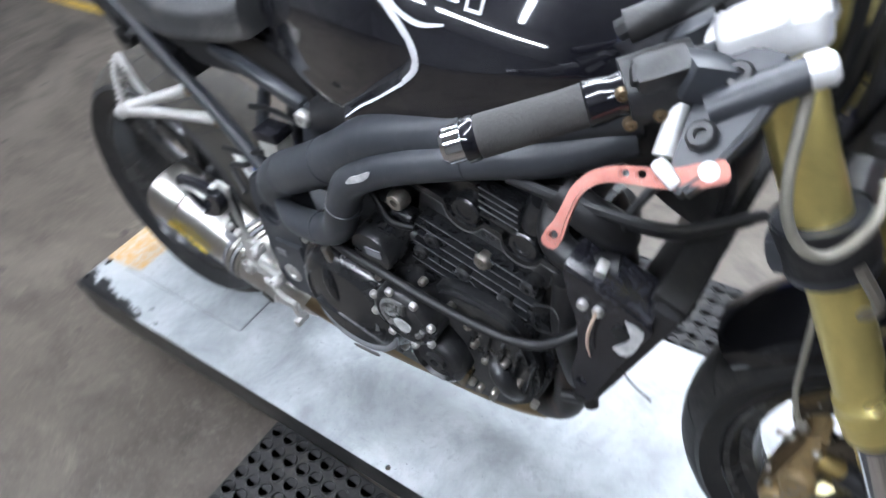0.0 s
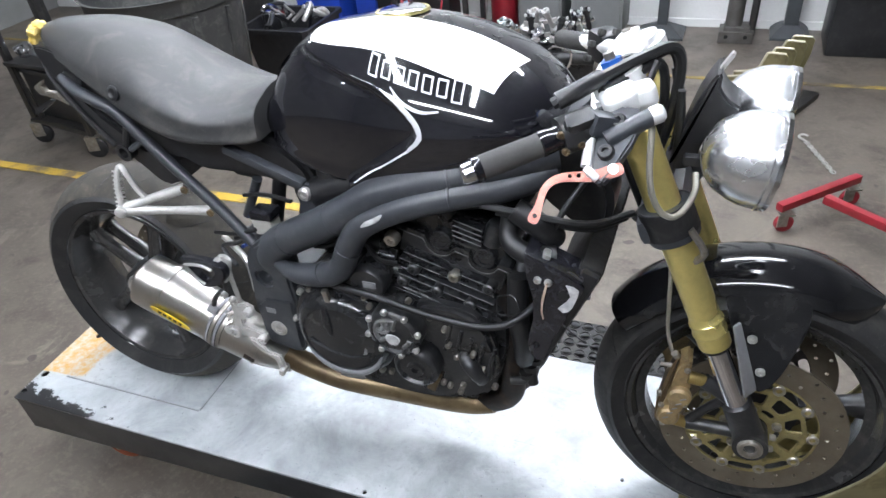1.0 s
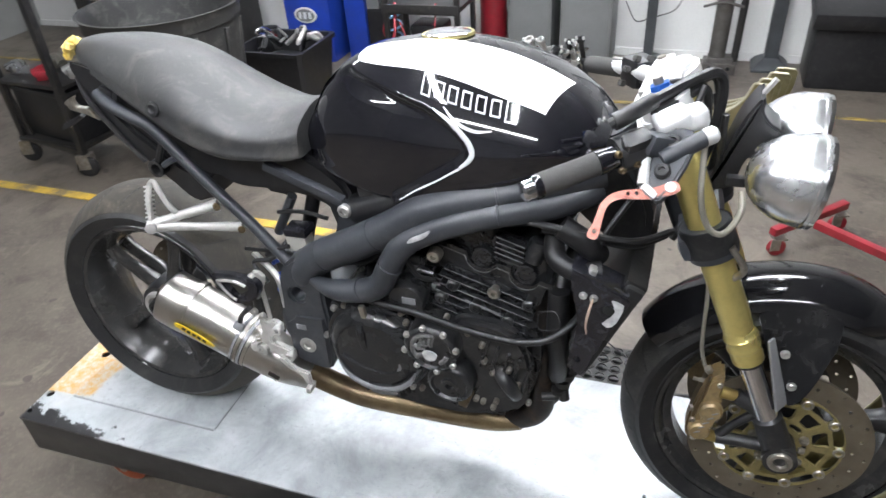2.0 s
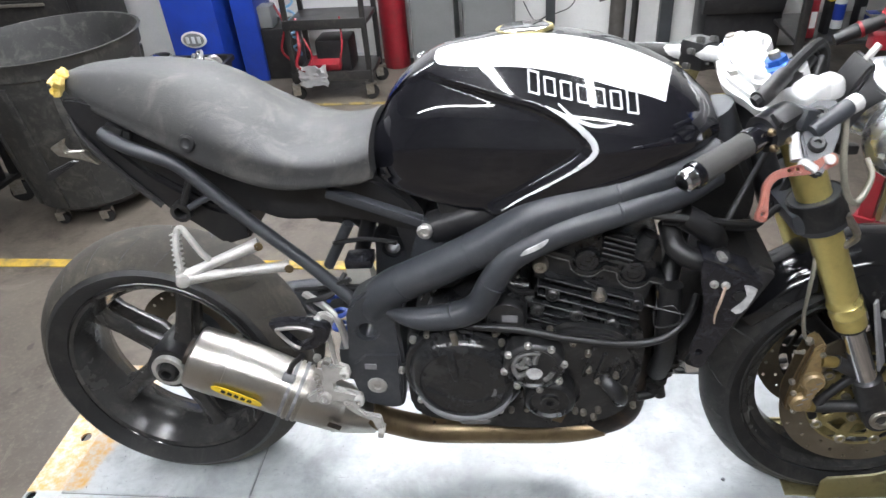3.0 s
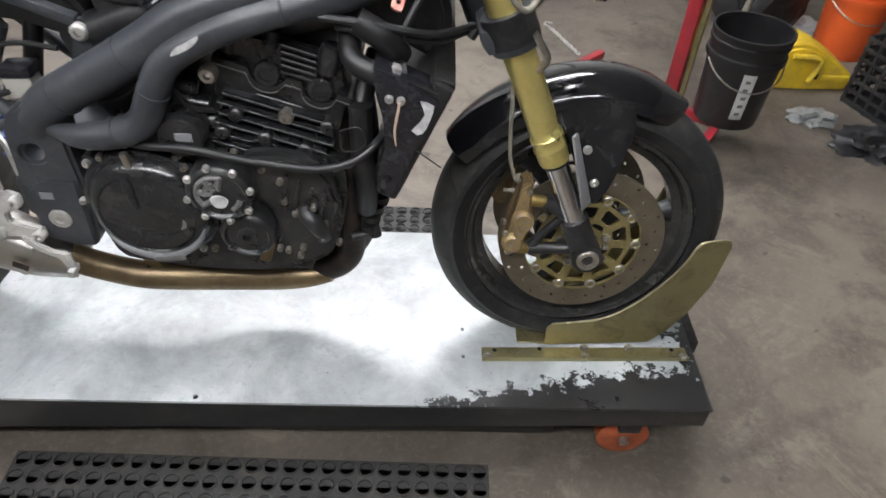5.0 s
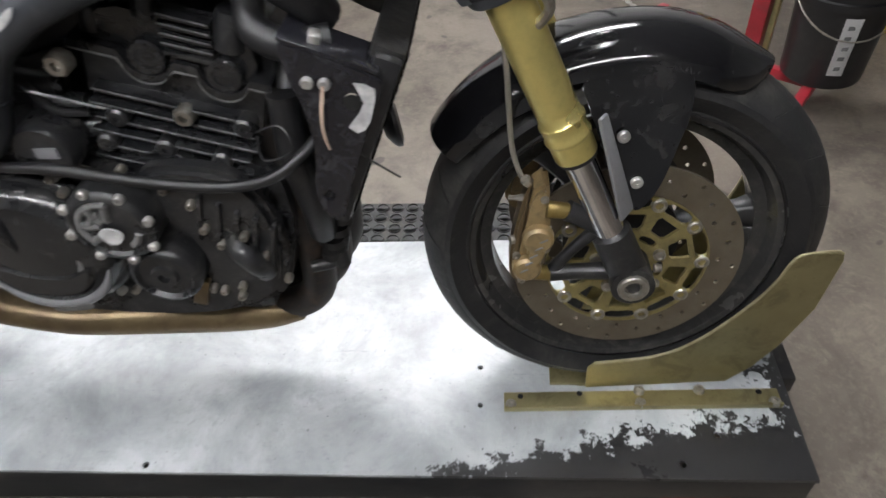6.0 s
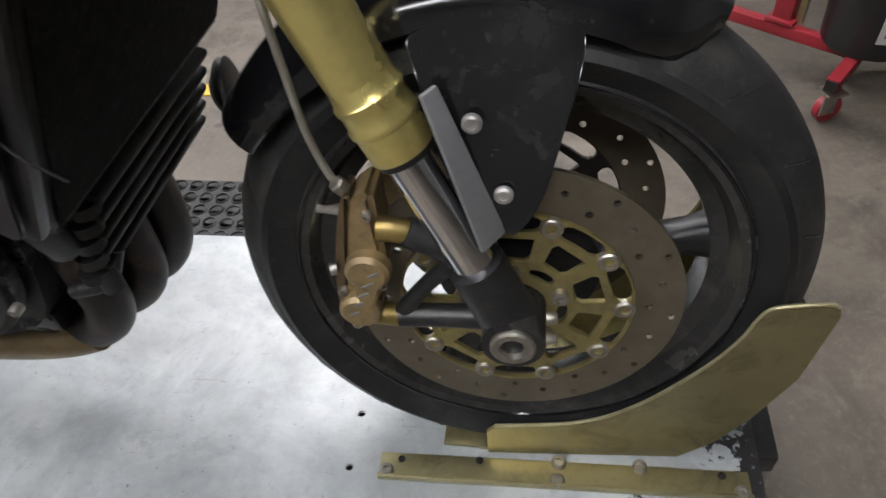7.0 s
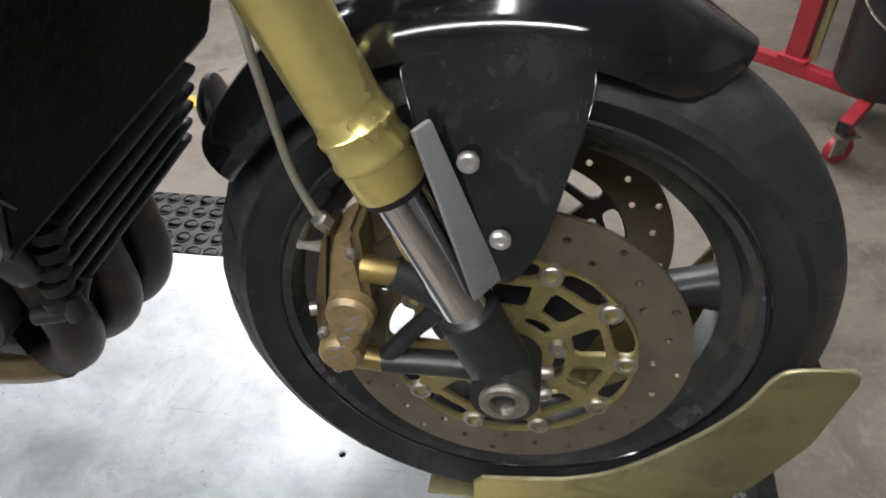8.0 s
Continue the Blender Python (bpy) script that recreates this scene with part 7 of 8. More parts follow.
def rolling_rack():
    t = thing("rolling_rack", "black steel rack on casters with bins", "rack")
    for x, y in ((-2.28, 1.42), (-1.79, 1.34), (-2.25, 1.72), (-1.8, 1.7)):
        part("post", box((0.035, 0.035, 1.5), (x, y, FLOOR + 0.88), bevel=0.003), BLACK_PAINT, t)
        caster(x, y, FLOOR, 0.055, t)
    part("slotted_angle", box((0.04, 0.012, 1.4), (-2.34, 1.42, FLOOR + 0.85), (0, -9, 0), bevel=0.002), BLACK_PAINT, t)
    for z in (FLOOR + 0.15, FLOOR + 0.48, FLOOR + 0.95):
        part("shelf", box((0.5, 0.34, 0.02), (-2.03, 1.54, z), (0, 0, -4), bevel=0.003), BLACK_PAINT, t)
    part("crossbar", box((0.5, 0.03, 0.03), (-2.03, 1.38, FLOOR + 0.14), (0, 0, -10), bevel=0.003), BLACK_PAINT, t)
    b = thing("storage_bin", "black plastic bin on the rack's shelf", "bin")
    b.location = (-2.03, 1.54, FLOOR + 0.16)
    part("bin_body", box((0.46, 0.26, 0.27), (0, 0, 0.135), (0, 0, -10), bevel=0.02), PLASTIC_BLACK, b)
    part("bin_rim", box((0.5, 0.3, 0.025), (0, 0, 0.275), (0, 0, -10), bevel=0.008), PLASTIC_BLACK, b)
    for k, (dx, dy, mt) in enumerate(((-0.18, -0.06, CHROME), (0.05, -0.1, RED_PAINT), (0.2, -0.04, ALU), (-0.04, 0.06, STEEL_BOLT))):
        o = thing("machine_part", "loose metal engine part lying on the shelf", "machine part", "loose parts")
        o.location = (-2.03 + dx, 1.54 + dy, FLOOR + 0.49)
        part("casting", join(tube([(-0.06, 0, 0.03), (0.0, 0.03, 0.05), (0.07, 0.0, 0.03)], 0.025, 12, 10), box((0.06, 0.05, 0.05), (0, 0, 0.025), (0, 0, 30 * k), bevel=0.01)), mt, o)


rolling_rack()


def parts_tub():
    t = thing("parts_tub", "black plastic tub filled with chrome motorcycle parts", "tub")
    t.location = (-1.27, 2.62, FLOOR)
    b = bm_new()
    rect = lambda w, d, z: [(w * sx, d * sy, z) for sx, sy in ((-1, -0.9), (-0.9, -1), (0.9, -1), (1, -0.9), (1, 0.9), (0.9, 1), (-0.9, 1), (-1, 0.9))]
    skin(b, [rect(0.2, 0.18, 0.0), rect(0.235, 0.22, 0.32), rect(0.25, 0.24, 0.325), rect(0.25, 0.24, 0.35), rect(0.23, 0.215, 0.35), rect(0.2, 0.19, 0.22)])
    part("tub_body", b, PLASTIC_BLACK, t)
    for k in range(9):
        random.seed(k)
        x, y = random.uniform(-0.15, 0.15), random.uniform(-0.14, 0.14)
        o = thing("chrome_part", "loose chrome and black parts heaped in the tub", "machine part", "loose parts")
        o.location = (-1.27 + x, 2.62 + y, FLOOR + 0.27)
        part("bracket", tube([(random.uniform(-0.08, 0.08), random.uniform(-0.08, 0.08), random.uniform(0, 0.16)) for _ in range(4)], random.uniform(0.008, 0.02), 16, 8), (CHROME, PLASTIC_BLACK, ALU)[k % 3], o)


parts_tub()


def blue_machine():
    t = thing("blast_cabinet", "blue painted steel shop machine with an oval badge", "shop machine")
    t.location = (-1.47, 3.45, FLOOR)
    part("body", box((0.36, 0.45, 1.5), (0.03, 0, 0.75), bevel=0.015), BLUE_PAINT, t)
    part("shelf", box((0.34, 0.16, 0.012), (0.02, -0.29, 0.13), bevel=0.003), GREY_PAINT, t)
    part("side_panel", box((0.16, 0.3, 1.2), (0.36, 0.02, 0.6), bevel=0.01), BLUE_PAINT, t)
    part("badge", lathe([(0, 0.0), (0, 0.088), (-0.004, 0.09), (-0.008, 0.086), (-0.008, 0)], 36, m=pose(0.02, -0.228, 0.335) @ Matrix.Diagonal((1, 1, 0.62, 1))), ALU_BRIGHT, t, "pale oval badge")
    part("badge_field", lathe([(0, 0.0), (0, 0.074), (-0.004, 0.072), (-0.004, 0)], 36, m=pose(0.02, -0.235, 0.335) @ Matrix.Diagonal((1, 1, 0.6, 1))), GREY_PAINT, t)
    for k in range(3):
        part("badge_bar", box((0.022, 0.004, 0.045), (-0.02 + 0.04 * k, -0.241, 0.335), bevel=0.001), WHITE_DECAL, t)


blue_machine()


def drawer_cabinet():
    t = thing("drawer_cabinet", "tall black steel drawer cabinet with parts on top", "cabinet")
    t.location = (-2.75, 3.35, FLOOR)
    part("body", box((1.3, 0.55, 1.1), (0, 0, 0.6), bevel=0.01), BLACK_PAINT, t)
    for k in range(5):
        d = part("drawer", box((1.2, 0.02, 0.18), (0, -0.28, 0.18 + 0.2 * k), bevel=0.006), BLACK_PAINT, t)
        part("drawer_handle", box((0.9, 0.025, 0.018), (0, -0.295, 0.245 + 0.2 * k), bevel=0.005), STEEL_BOLT, d)
    part("plinth", box((1.2, 0.5, 0.06), (0, 0, 0.03)), BLACK_PAINT, t)


drawer_cabinet()


def hose_stand():
    t = thing("compressor_unit", "dark grey compressor box with a coiled air hose", "compressor")
    t.location = (-1.0, 3.5, FLOOR)
    part("case", box((0.3, 0.3, 0.35), (0, 0, 0.175), bevel=0.02), PLASTIC_BLACK, t)
    part("gauge_block", box((0.16, 0.12, 0.14), (-0.02, -0.08, 0.42), bevel=0.01), GREY_PAINT, t)
    part("filter_bowl", tube([(-0.08, -0.14, 0.36), (-0.08, -0.14, 0.5)], 0.035, 2, 16), CLOUDY, t)
    part("coiled_hose", tube([(0.16 + 0.045 * math.cos(a), -0.1 + 0.045 * math.sin(a), 0.15 + 0.028 * a / 2) for a in np.linspace(0, 44, 120)], 0.009, 260, 8), mat("pale_blue_hose", (0.2, 0.45, 0.7), (0.45, 0.6, 0.75), rough=0.4, bump=0.02), t, "pale blue coiled air hose")
    part("red_hose", tube([(0.1, -0.15, 0.5), (0.16, -0.2, 0.38), (0.12, -0.22, 0.22), (0.2, -0.2, 0.12)], 0.008, 24, 8), RED_PAINT, t)


hose_stand()


def tool_cart():
    t = thing("tool_cart", "black wheeled steel tool cart with red hoses", "tool cart")
    t.location = (-0.46, 3.12, FLOOR)
    for x in (-0.24, 0.24):
        for y in (-0.16, 0.16):
            part("leg", box((0.03, 0.03, 0.9), (x, y, 0.56), bevel=0.003), BLACK_PAINT, t)
            caster(x, y, 0, 0.045, t)
    for z in (0.15, 0.47, 0.85):
        part("tray", box((0.5, 0.36, 0.03), (0, 0, z), bevel=0.004), BLACK_PAINT, t)
        part("tray_lip", box((0.52, 0.012, 0.06), (0, -0.18, z + 0.01), bevel=0.003), BLACK_PAINT, t)
    for k, p in enumerate(([(-0.2, -0.1, 0.5), (-0.17, -0.2, 0.35), (-0.2, -0.21, 0.24), (-0.1, -0.2, 0.18)], [(0.08, -0.1, 0.5), (0.1, -0.2, 0.36), (0.06, -0.2, 0.22)], [(-0.14, -0.18, 0.4), (-0.1, -0.2, 0.3), (-0.16, -0.19, 0.2)])):
        part("red_hose", tube(p, 0.011 if k == 0 else 0.006, 20, 8), RED_PAINT, t, "red rubber hose")
    b = thing("charger_box", "black charger box with red clips on the cart", "charger")
    b.location = (-0.45, 3.1, FLOOR + 0.165)
    part("case", box((0.22, 0.2, 0.2), (0.0, 0, 0.1), bevel=0.02), PLASTIC_BLACK, b)
    part("lid", box((0.2, 0.1, 0.05), (-0.05, -0.1, 0.06), (20, 0, 0), bevel=0.01), RED_PAINT, b)
    g = thing("crumpled_sheet", "crumpled silver foil sheet hanging off the cart", "sheet")
    g.location = (-0.66, 2.93, FLOOR + 0.235)
    s = bm_new()
    n = 12
    vs = [[s.verts.new((0.2 * i / n + 0.015 * noise.noise(Vector((i, j, 0)) * 0.7), -0.02 - 0.03 * abs(noise.noise(Vector((i, j, 3)) * 0.6)), -0.14 * j / n + 0.02 * noise.noise(Vector((i, j, 5)) * 0.5))) for j in range(n)] for i in range(n)]
    for i in range(n - 1):
        for j in range(n - 1):
            s.faces.new((vs[i][j], vs[i + 1][j], vs[i + 1][j + 1], vs[i][j + 1]))
    bmesh.ops.solidify(s, geom=list(s.faces), thickness=0.002)
    part("foil", s, ALU_BRIGHT, g)


tool_cart()


def gas_cylinder():
    t = thing("gas_cylinder", "tall red gas cylinder standing by the wall", "gas cylinder")
    t.location = (-0.16, 3.56, FLOOR)
    part("bottle", lathe([(0, 0.0), (0, 0.085), (0.01, 0.092), (1.0, 0.092), (1.08, 0.07), (1.12, 0.035), (1.2, 0.03), (1.2, 0)], 32, m=Matrix.Rotation(radians(90), 4, "X")), RED_PAINT, t)
    part("chain", tube([(-0.12, -0.05, 0.3), (-0.09, -0.1, 0.2), (-0.11, -0.1, 0.08)], 0.006, 16, 6), ALU, t)
    part("valve", box((0.05, 0.05, 0.06), (0, 0, 1.2), bevel=0.008), GOLD_DISC, t)


gas_cylinder()
for x, w in ((0.13, 0.29), (0.5, 0.33)):
    t = thing("steel_cabinet", "plain grey steel cabinet against the wall", "cabinet", "steel cabinets")
    t.location = (x, 3.56, FLOOR)
    part("body", box((w, 0.3, 1.7), (0, 0, 0.87), bevel=0.006), GREY_PAINT, t)
    part("door", box((w - 0.03, 0.012, 1.6), (0, -0.156, 0.88), bevel=0.003), GREY_PAINT, t)
    part("door_handle", box((0.012, 0.02, 0.1), (w * 0.35, -0.17, 0.9), bevel=0.004), STEEL_BOLT, t)
    part("plinth", box((w - 0.02, 0.27, 0.04), (0, 0.01, 0.02)), POST_PAINT, t)


def lift_post(x, y, w, base_w, tilt=0.0):
    t = thing("steel_post", "dark grey steel post on a flat foot", "post", "steel posts")
    t.location = (x, y, FLOOR)
    part("upright", box((w, w, 2.2), (0, 0, 1.1), (0, tilt, 0), bevel=0.006), POST_PAINT, t)
    b = bm_new()
    skin(b, [[(sx * base_w, sy * 0.12, 0) for sx, sy in ((-1, -1), (1, -1), (1, 1), (-1, 1))], [(sx * base_w, sy * 0.12, 0.015) for sx, sy in ((-1, -1), (1, -1), (1, 1), (-1, 1))], [(sx * w * 0.6, sy * w * 0.6, 0.07) for sx, sy in ((-1, -1), (1, -1), (1, 1), (-1, 1))]])
    part("foot", b, POST_PAINT, t)


lift_post(0.9, 3.55, 0.062, 0.14)
lift_post(1.65, 3.62, 0.08, 0.11)
lift_post(0.32, 3.66, 0.03, 0.05)


def jack_stand():
    t = thing("jack_stand", "rusty grey transmission jack on a box foot", "jack")
    t.location = (1.345, 3.5, FLOOR)
    part("foot", box((0.2, 0.16, 0.07), (0, 0, 0.035), bevel=0.006), STEEL_DARK, t)
    part("cap_plate", box((0.15, 0.12, 0.03), (0, 0, 0.08), bevel=0.004), STEEL_DARK, t)
    for x in (-0.055, 0.055):
        part("foot_hole", lathe([(0, 0.012), (-0.002, 0.012), (-0.002, 0)], 12, m=pose(x, -0.081, 0.042)), DARK_HOLE, t)
    part("column", tube([(-0.02, 0, 0.09), (-0.01, 0, 0.9)], 0.05, 2, 20), STEEL_DARK, t)
    part("side_rod", tube([(0.085, 0, 0.03), (0.1, 0, 0.9)], 0.022, 2, 12), BLACK_PAINT, t)
    part("lever", tube([(-0.14, -0.04, 0.41), (-0.03, -0.05, 0.44), (0.09, -0.03, 0.41)], 0.009, 10, 8), STEEL_DARK, t)


STEEL_DARK = mat("weathered_steel", (0.11, 0.105, 0.1), (0.07, 0.062, 0.055), rough=0.5, metal=0.4, s1=12, bump=0.2)
jack_stand()
for p in ([(0.72, 3.64, 0.1), (0.8, 3.62, -0.02), (0.9, 3.6, 0.05), (0.93, 3.6, 0.3)], [(0.93, 3.6, 0.02), (1.05, 3.62, 0.08), (1.12, 3.65, 0.3)]):
    t = thing("hanging_cable", "thin black cable hanging on the wall", "cable", "wall cables")
    part("cable", tube(p, 0.004, 24, 6), CABLE, t)


def bench(x, y, w, d, h, label):
    t = thing("workbench", label, "workbench")
    t.location = (x, y, FLOOR)
    part("worktop", box((w, d, 0.04), (0, 0, h), bevel=0.005), ALU, t)
    for sx in (-1, 1):
        for sy in (-1, 1):
            part("leg", box((0.04, 0.04, h), (sx * (w / 2 - 0.04), sy * (d / 2 - 0.04), h / 2), bevel=0.003), BLACK_PAINT, t)
    part("lower_shelf", box((w - 0.05, d - 0.05, 0.02), (0, 0, 0.3), bevel=0.003), BLACK_PAINT, t)
    return t


def black_bin():
    t = thing("waste_bin", "black plastic bin beside the wall", "bin")
    t.location = (2.05, 3.45, FLOOR)
    part("bin_body", box((0.45, 0.35, 0.4), (0, 0, 0.2), bevel=0.02), PLASTIC_BLACK, t)
    part("bin_lid", box((0.47, 0.4, 0.1), (-0.02, -0.03, 0.45), (14, 0, 0), bevel=0.02), PLASTIC_BLACK, t)


black_bin()
bench(3.3, 3.1, 2.2, 0.6, 0.75, "long steel workbench crowded with tools and boxes")
random.seed(5)
CLUTTER = (RED_PAINT, PLASTIC_BLACK, PAPER, PLASTIC_BLACK, BLUE_PAINT, GREY_PAINT, YELLOW_PLASTIC, PLASTIC_BLACK, ORANGE, ALU, RED_PAINT)
for k in range(64):
    mt = CLUTTER[k % 11]
    shelf, row = k // 22, k % 22
    x, y = 2.3 + 0.1 * row + random.uniform(-0.02, 0.02), 2.9 + random.uniform(0, 0.2)
    z = FLOOR + (0.772, 0.312, 0.772)[shelf]
    if shelf == 2:
        y += 0.16
    a, b, c = random.uniform(0.025, 0.08), random.uniform(0.04, 0.1), random.uniform(0.07, 0.26)
    spin = random.uniform(-20, 20)
    if k % 3 == 0:
        t = thing("spray_can", "upright can with a cap on the bench", "can", "bench cans")
        t.location = (x, y, z)
        part("can_body", lathe([(0, 0.0), (0, 0.031), (0.004, 0.033), (c, 0.033), (c + 0.012, 0.022), (c + 0.014, 0)], 18, m=along((0, 0, 0), (0, 0, 1))), mt, t)
        part("cap", lathe([(c + 0.012, 0.02), (c + 0.05, 0.019), (c + 0.052, 0.015), (c + 0.052, 0)], 16, m=along((0, 0, 0), (0, 0, 1))), CLUTTER[(k + 4) % 11], t)
        part("label_band", lathe([(c * 0.25, 0.0336), (c * 0.7, 0.0336)], 18, m=along((0, 0, 0), (0, 0, 1))), CLUTTER[(k + 2) % 11], t)
    else:
        t = thing("tool_box", "coloured tool case or carton on the bench", "tool box", "bench clutter")
        t.location = (x, y, z)
        part("case", box((a, b, c), (0, 0, c / 2), (0, 0, spin), bevel=0.008), mt, t)
        part("lid", box((a * 1.03, b * 1.03, 0.014), (0, 0, c * 0.85), (0, 0, spin), bevel=0.003), CLUTTER[(k + 5) % 11], t)
        part("front_label", box((a * 0.7, 0.003, c * 0.35), (0, 0, 0), bevel=0.001), CLUTTER[(k + 2) % 11], t, m=pose(0, 0, c * 0.4, 0, 0, spin) @ Matrix.Translation((0, -b / 2 - 0.001, 0)))


ZINC_BRIGHT = mat("polished_zinc_edge", (0.62, 0.58, 0.42), (0.5, 0.46, 0.32), rough=0.4, metal=0.4, s1=20, bump=0.05)


def spare_chock():
    t = thing("spare_wheel_chock", "empty yellow-zinc wheel chock standing on the floor", "wheel chock")
    t.matrix_basis = pose(1.53, 2.62, FLOOR, 0, 0, -26)
    out = [(-0.24, 0.03), (-0.24, 0.085), (-0.17, 0.11), (-0.1, 0.155), (-0.04, 0.215), (0.005, 0.29), (0.03, 0.37), (0.045, 0.39), (0.12, 0.4), (0.135, 0.385), (0.13, 0.3), (0.11, 0.2), (0.07, 0.11), (0.02, 0.05), (-0.03, 0.03)]
    for y in (-0.16, -0.08, 0.03, 0.11):
        b = plate(out, 0.006, bevel=0.0015)
        b.transform(Matrix.Translation((0, y, 0)))
        sp = part("side_plate", b, ZINC_YELLOW, t, m=Matrix.Diagonal((1, 1, 0.82, 1)))
        part("rolled_edge", tube([(px, y, pz) for px, pz in out[1:9]], 0.0065, 24, 8), ZINC_BRIGHT, sp, "bright rolled edge", Matrix.Diagonal((1, 1, 0.82, 1)))
    part("base_plate", box((0.42, 0.36, 0.03), (-0.02, 0, 0.015), bevel=0.004), BLACK_PAINT, t)


spare_chock()


def second_engine():
    """Stripped carburettors and cylinder heads of another bike."""
    t = thing("spare_engine", "dismantled chrome and black engine top on a stand", "engine")
    t.matrix_basis = pose(0.47, 2.4, FLOOR) @ Matrix.Diagonal((1.15, 1.15, 1.15, 1))
    part("stand", box((0.34, 0.3, 0.14), (0, 0, 0.07), bevel=0.01), BLACK_PAINT, t)
    part("case", box((0.36, 0.24, 0.16), (0, 0, 0.22), (0, 0, 12), bevel=0.03), ENGINE_BLACK, t)
    random.seed(11)
    for k in range(14):
        x, lean, reach = -0.2 + 0.03 * k, random.uniform(-0.06, 0.06), random.uniform(0.09, 0.17) + 0.05 * (k > 6)
        a, b = Vector((x, random.uniform(-0.1, 0.02), 0.29)), Vector((x + lean, random.uniform(-0.14, -0.04), 0.29 + reach))
        n, r = (b - a).length, random.uniform(0.011, 0.017)
        part("intake", lathe([(0, r), (n * 0.4, r), (n * 0.42, r * 1.5), (n * 0.52, r * 1.5), (n * 0.55, r), (n - 0.02, r), (n - 0.018, r * 1.5), (n, r * 1.5), (n, r * 0.9), (n - 0.015, r * 0.8)], 14, m=along(a, b)), (CHROME, PLASTIC_BLACK, ALU)[k % 3], t)
        part("flange_plate", box((r * 5, 0.012, 0.016), tuple(a.lerp(b, 0.72)), (0, random.uniform(-30, 30), random.uniform(-20, 20)), bevel=0.003), (ALU, CHROME)[k % 2], t)
        for s in (-1, 1):
            part("flange_bolt", bolt(tuple(b + Vector((r * 1.3 * s, -0.008, -0.004))), 0.006, 0.012, tuple(b - a)), ALU_BRIGHT, t)
    for x, z in ((-0.1, 0.33), (0.06, 0.34), (0.12, 0.3)):
        part("bracket_arm", box((0.12, 0.03, 0.022), (x, -0.1, z), (0, 20 * (1 if x > 0 else -1), 10), bevel=0.006), ALU, t)
    part("air_hose", tube([(-0.2, -0.06, 0.27), (-0.1, -0.17, 0.29), (0.05, -0.18, 0.3), (0.2, -0.12, 0.28)], 0.026, 20, 14), RUBBER, t)
    part("cable_loop", tube([(0.0, -0.16, 0.3), (0.05, -0.2, 0.36), (0.12, -0.2, 0.34), (0.1, -0.19, 0.26), (0.02, -0.18, 0.24)], 0.006, 24, 8), CHROME, t)


second_engine()


def beam(a, b, sec, ext=0.0):
    """A square steel tube between two points on the plan."""
    p, q = Vector(a), Vector(b)
    d = (q - p).normalized()
    bm = box(((q - p).length + ext, sec, sec), bevel=0.004)
    bm.transform(Matrix.Translation((p + q) / 2) @ Matrix.Rotation(math.atan2(d.y, d.x), 4, "Z"))
    return bm


def red_stand():
    t = thing("engine_hoist", "red painted steel hoist stand on small casters", "hoist")
    sec, z = 0.032, FLOOR + 0.12
    part("cross_beam", beam((1.575, 1.415, z), (1.86, 1.7, z), sec), RED_PAINT, t)
    part("leg_beam", beam((1.735, 1.517, z), (2.2, 1.163, z), sec), RED_PAINT, t)
    part("rear_beam", beam((2.112, 1.005, z), (2.42, 1.47, z), sec), RED_PAINT, t)
    part("beam_mouth", box((0.004, 0.028, 0.028), (2.1105, 1.0028, z), (0, 0, 56)), DARK_HOLE, t)
    part("mast", box((0.05, 0.05, 0.62), (2.055, 1.295, FLOOR + 0.44 + 0.01), (0, 0, -36), bevel=0.005), RED_PAINT, t)
    part("mast_edge", box((0.018, 0.02, 0.6), (2.088, 1.272, FLOOR + 0.44), (0, 0, -36), bevel=0.003), ZINC_YELLOW, t, "tan strip along the mast")
    top = FLOOR + 0.76
    head = join(beam((2.055, 1.295, top - 0.02), (1.93, 1.295, 0.615), 0.05), box((0.06, 0.06, 0.07), (1.947, 1.295, 0.622), (0, 25, 10), bevel=0.014))
    part("jack_body", head, RED_PAINT, t, "red jack body at the top of the mast")
    part("jack_ram", tube([(1.92, 1.295, 0.607), (1.85, 1.295, 0.577), (1.78, 1.295, 0.545)], [0.022, 0.025, 0.02], 8, 16), PLASTIC_BLACK, t, "black jack cylinder")
    part("ram_ring", lathe([(-0.005, 0.02), (-0.005, 0.0275), (0.005, 0.0275), (0.005, 0.02)], 20, m=along((1.853, 1.295, 0.578), (1.92, 1.295, 0.607)), closed=True), RED_PAINT, t)
    part("yellow_plate", join(box((0.03, 0.02, 0.24), (2.0, 1.36, 0.44), (0, 18, 0), bevel=0.004), box((0.03, 0.02, 0.24), (2.08, 1.36, 0.46), (0, 18, 0), bevel=0.004), box((0.12, 0.018, 0.03), (2.05, 1.36, 0.55), bevel=0.004), box((0.12, 0.06, 0.02), (2.04, 1.33, 0.45), bevel=0.003)), GOLD_FORK, t, "dull yellow bracket")
    part("mast_foot", box((0.075, 0.075, 0.012), (2.055, 1.295, z + 0.024), (0, 0, -36), bevel=0.003), RED_PAINT, t)
    for x, y in ((1.605, 1.445), (1.845, 1.685), (2.135, 1.04), (2.4, 1.44)):
        caster(x, y, FLOOR, 0.036, t, RED_PAINT)


red_stand()


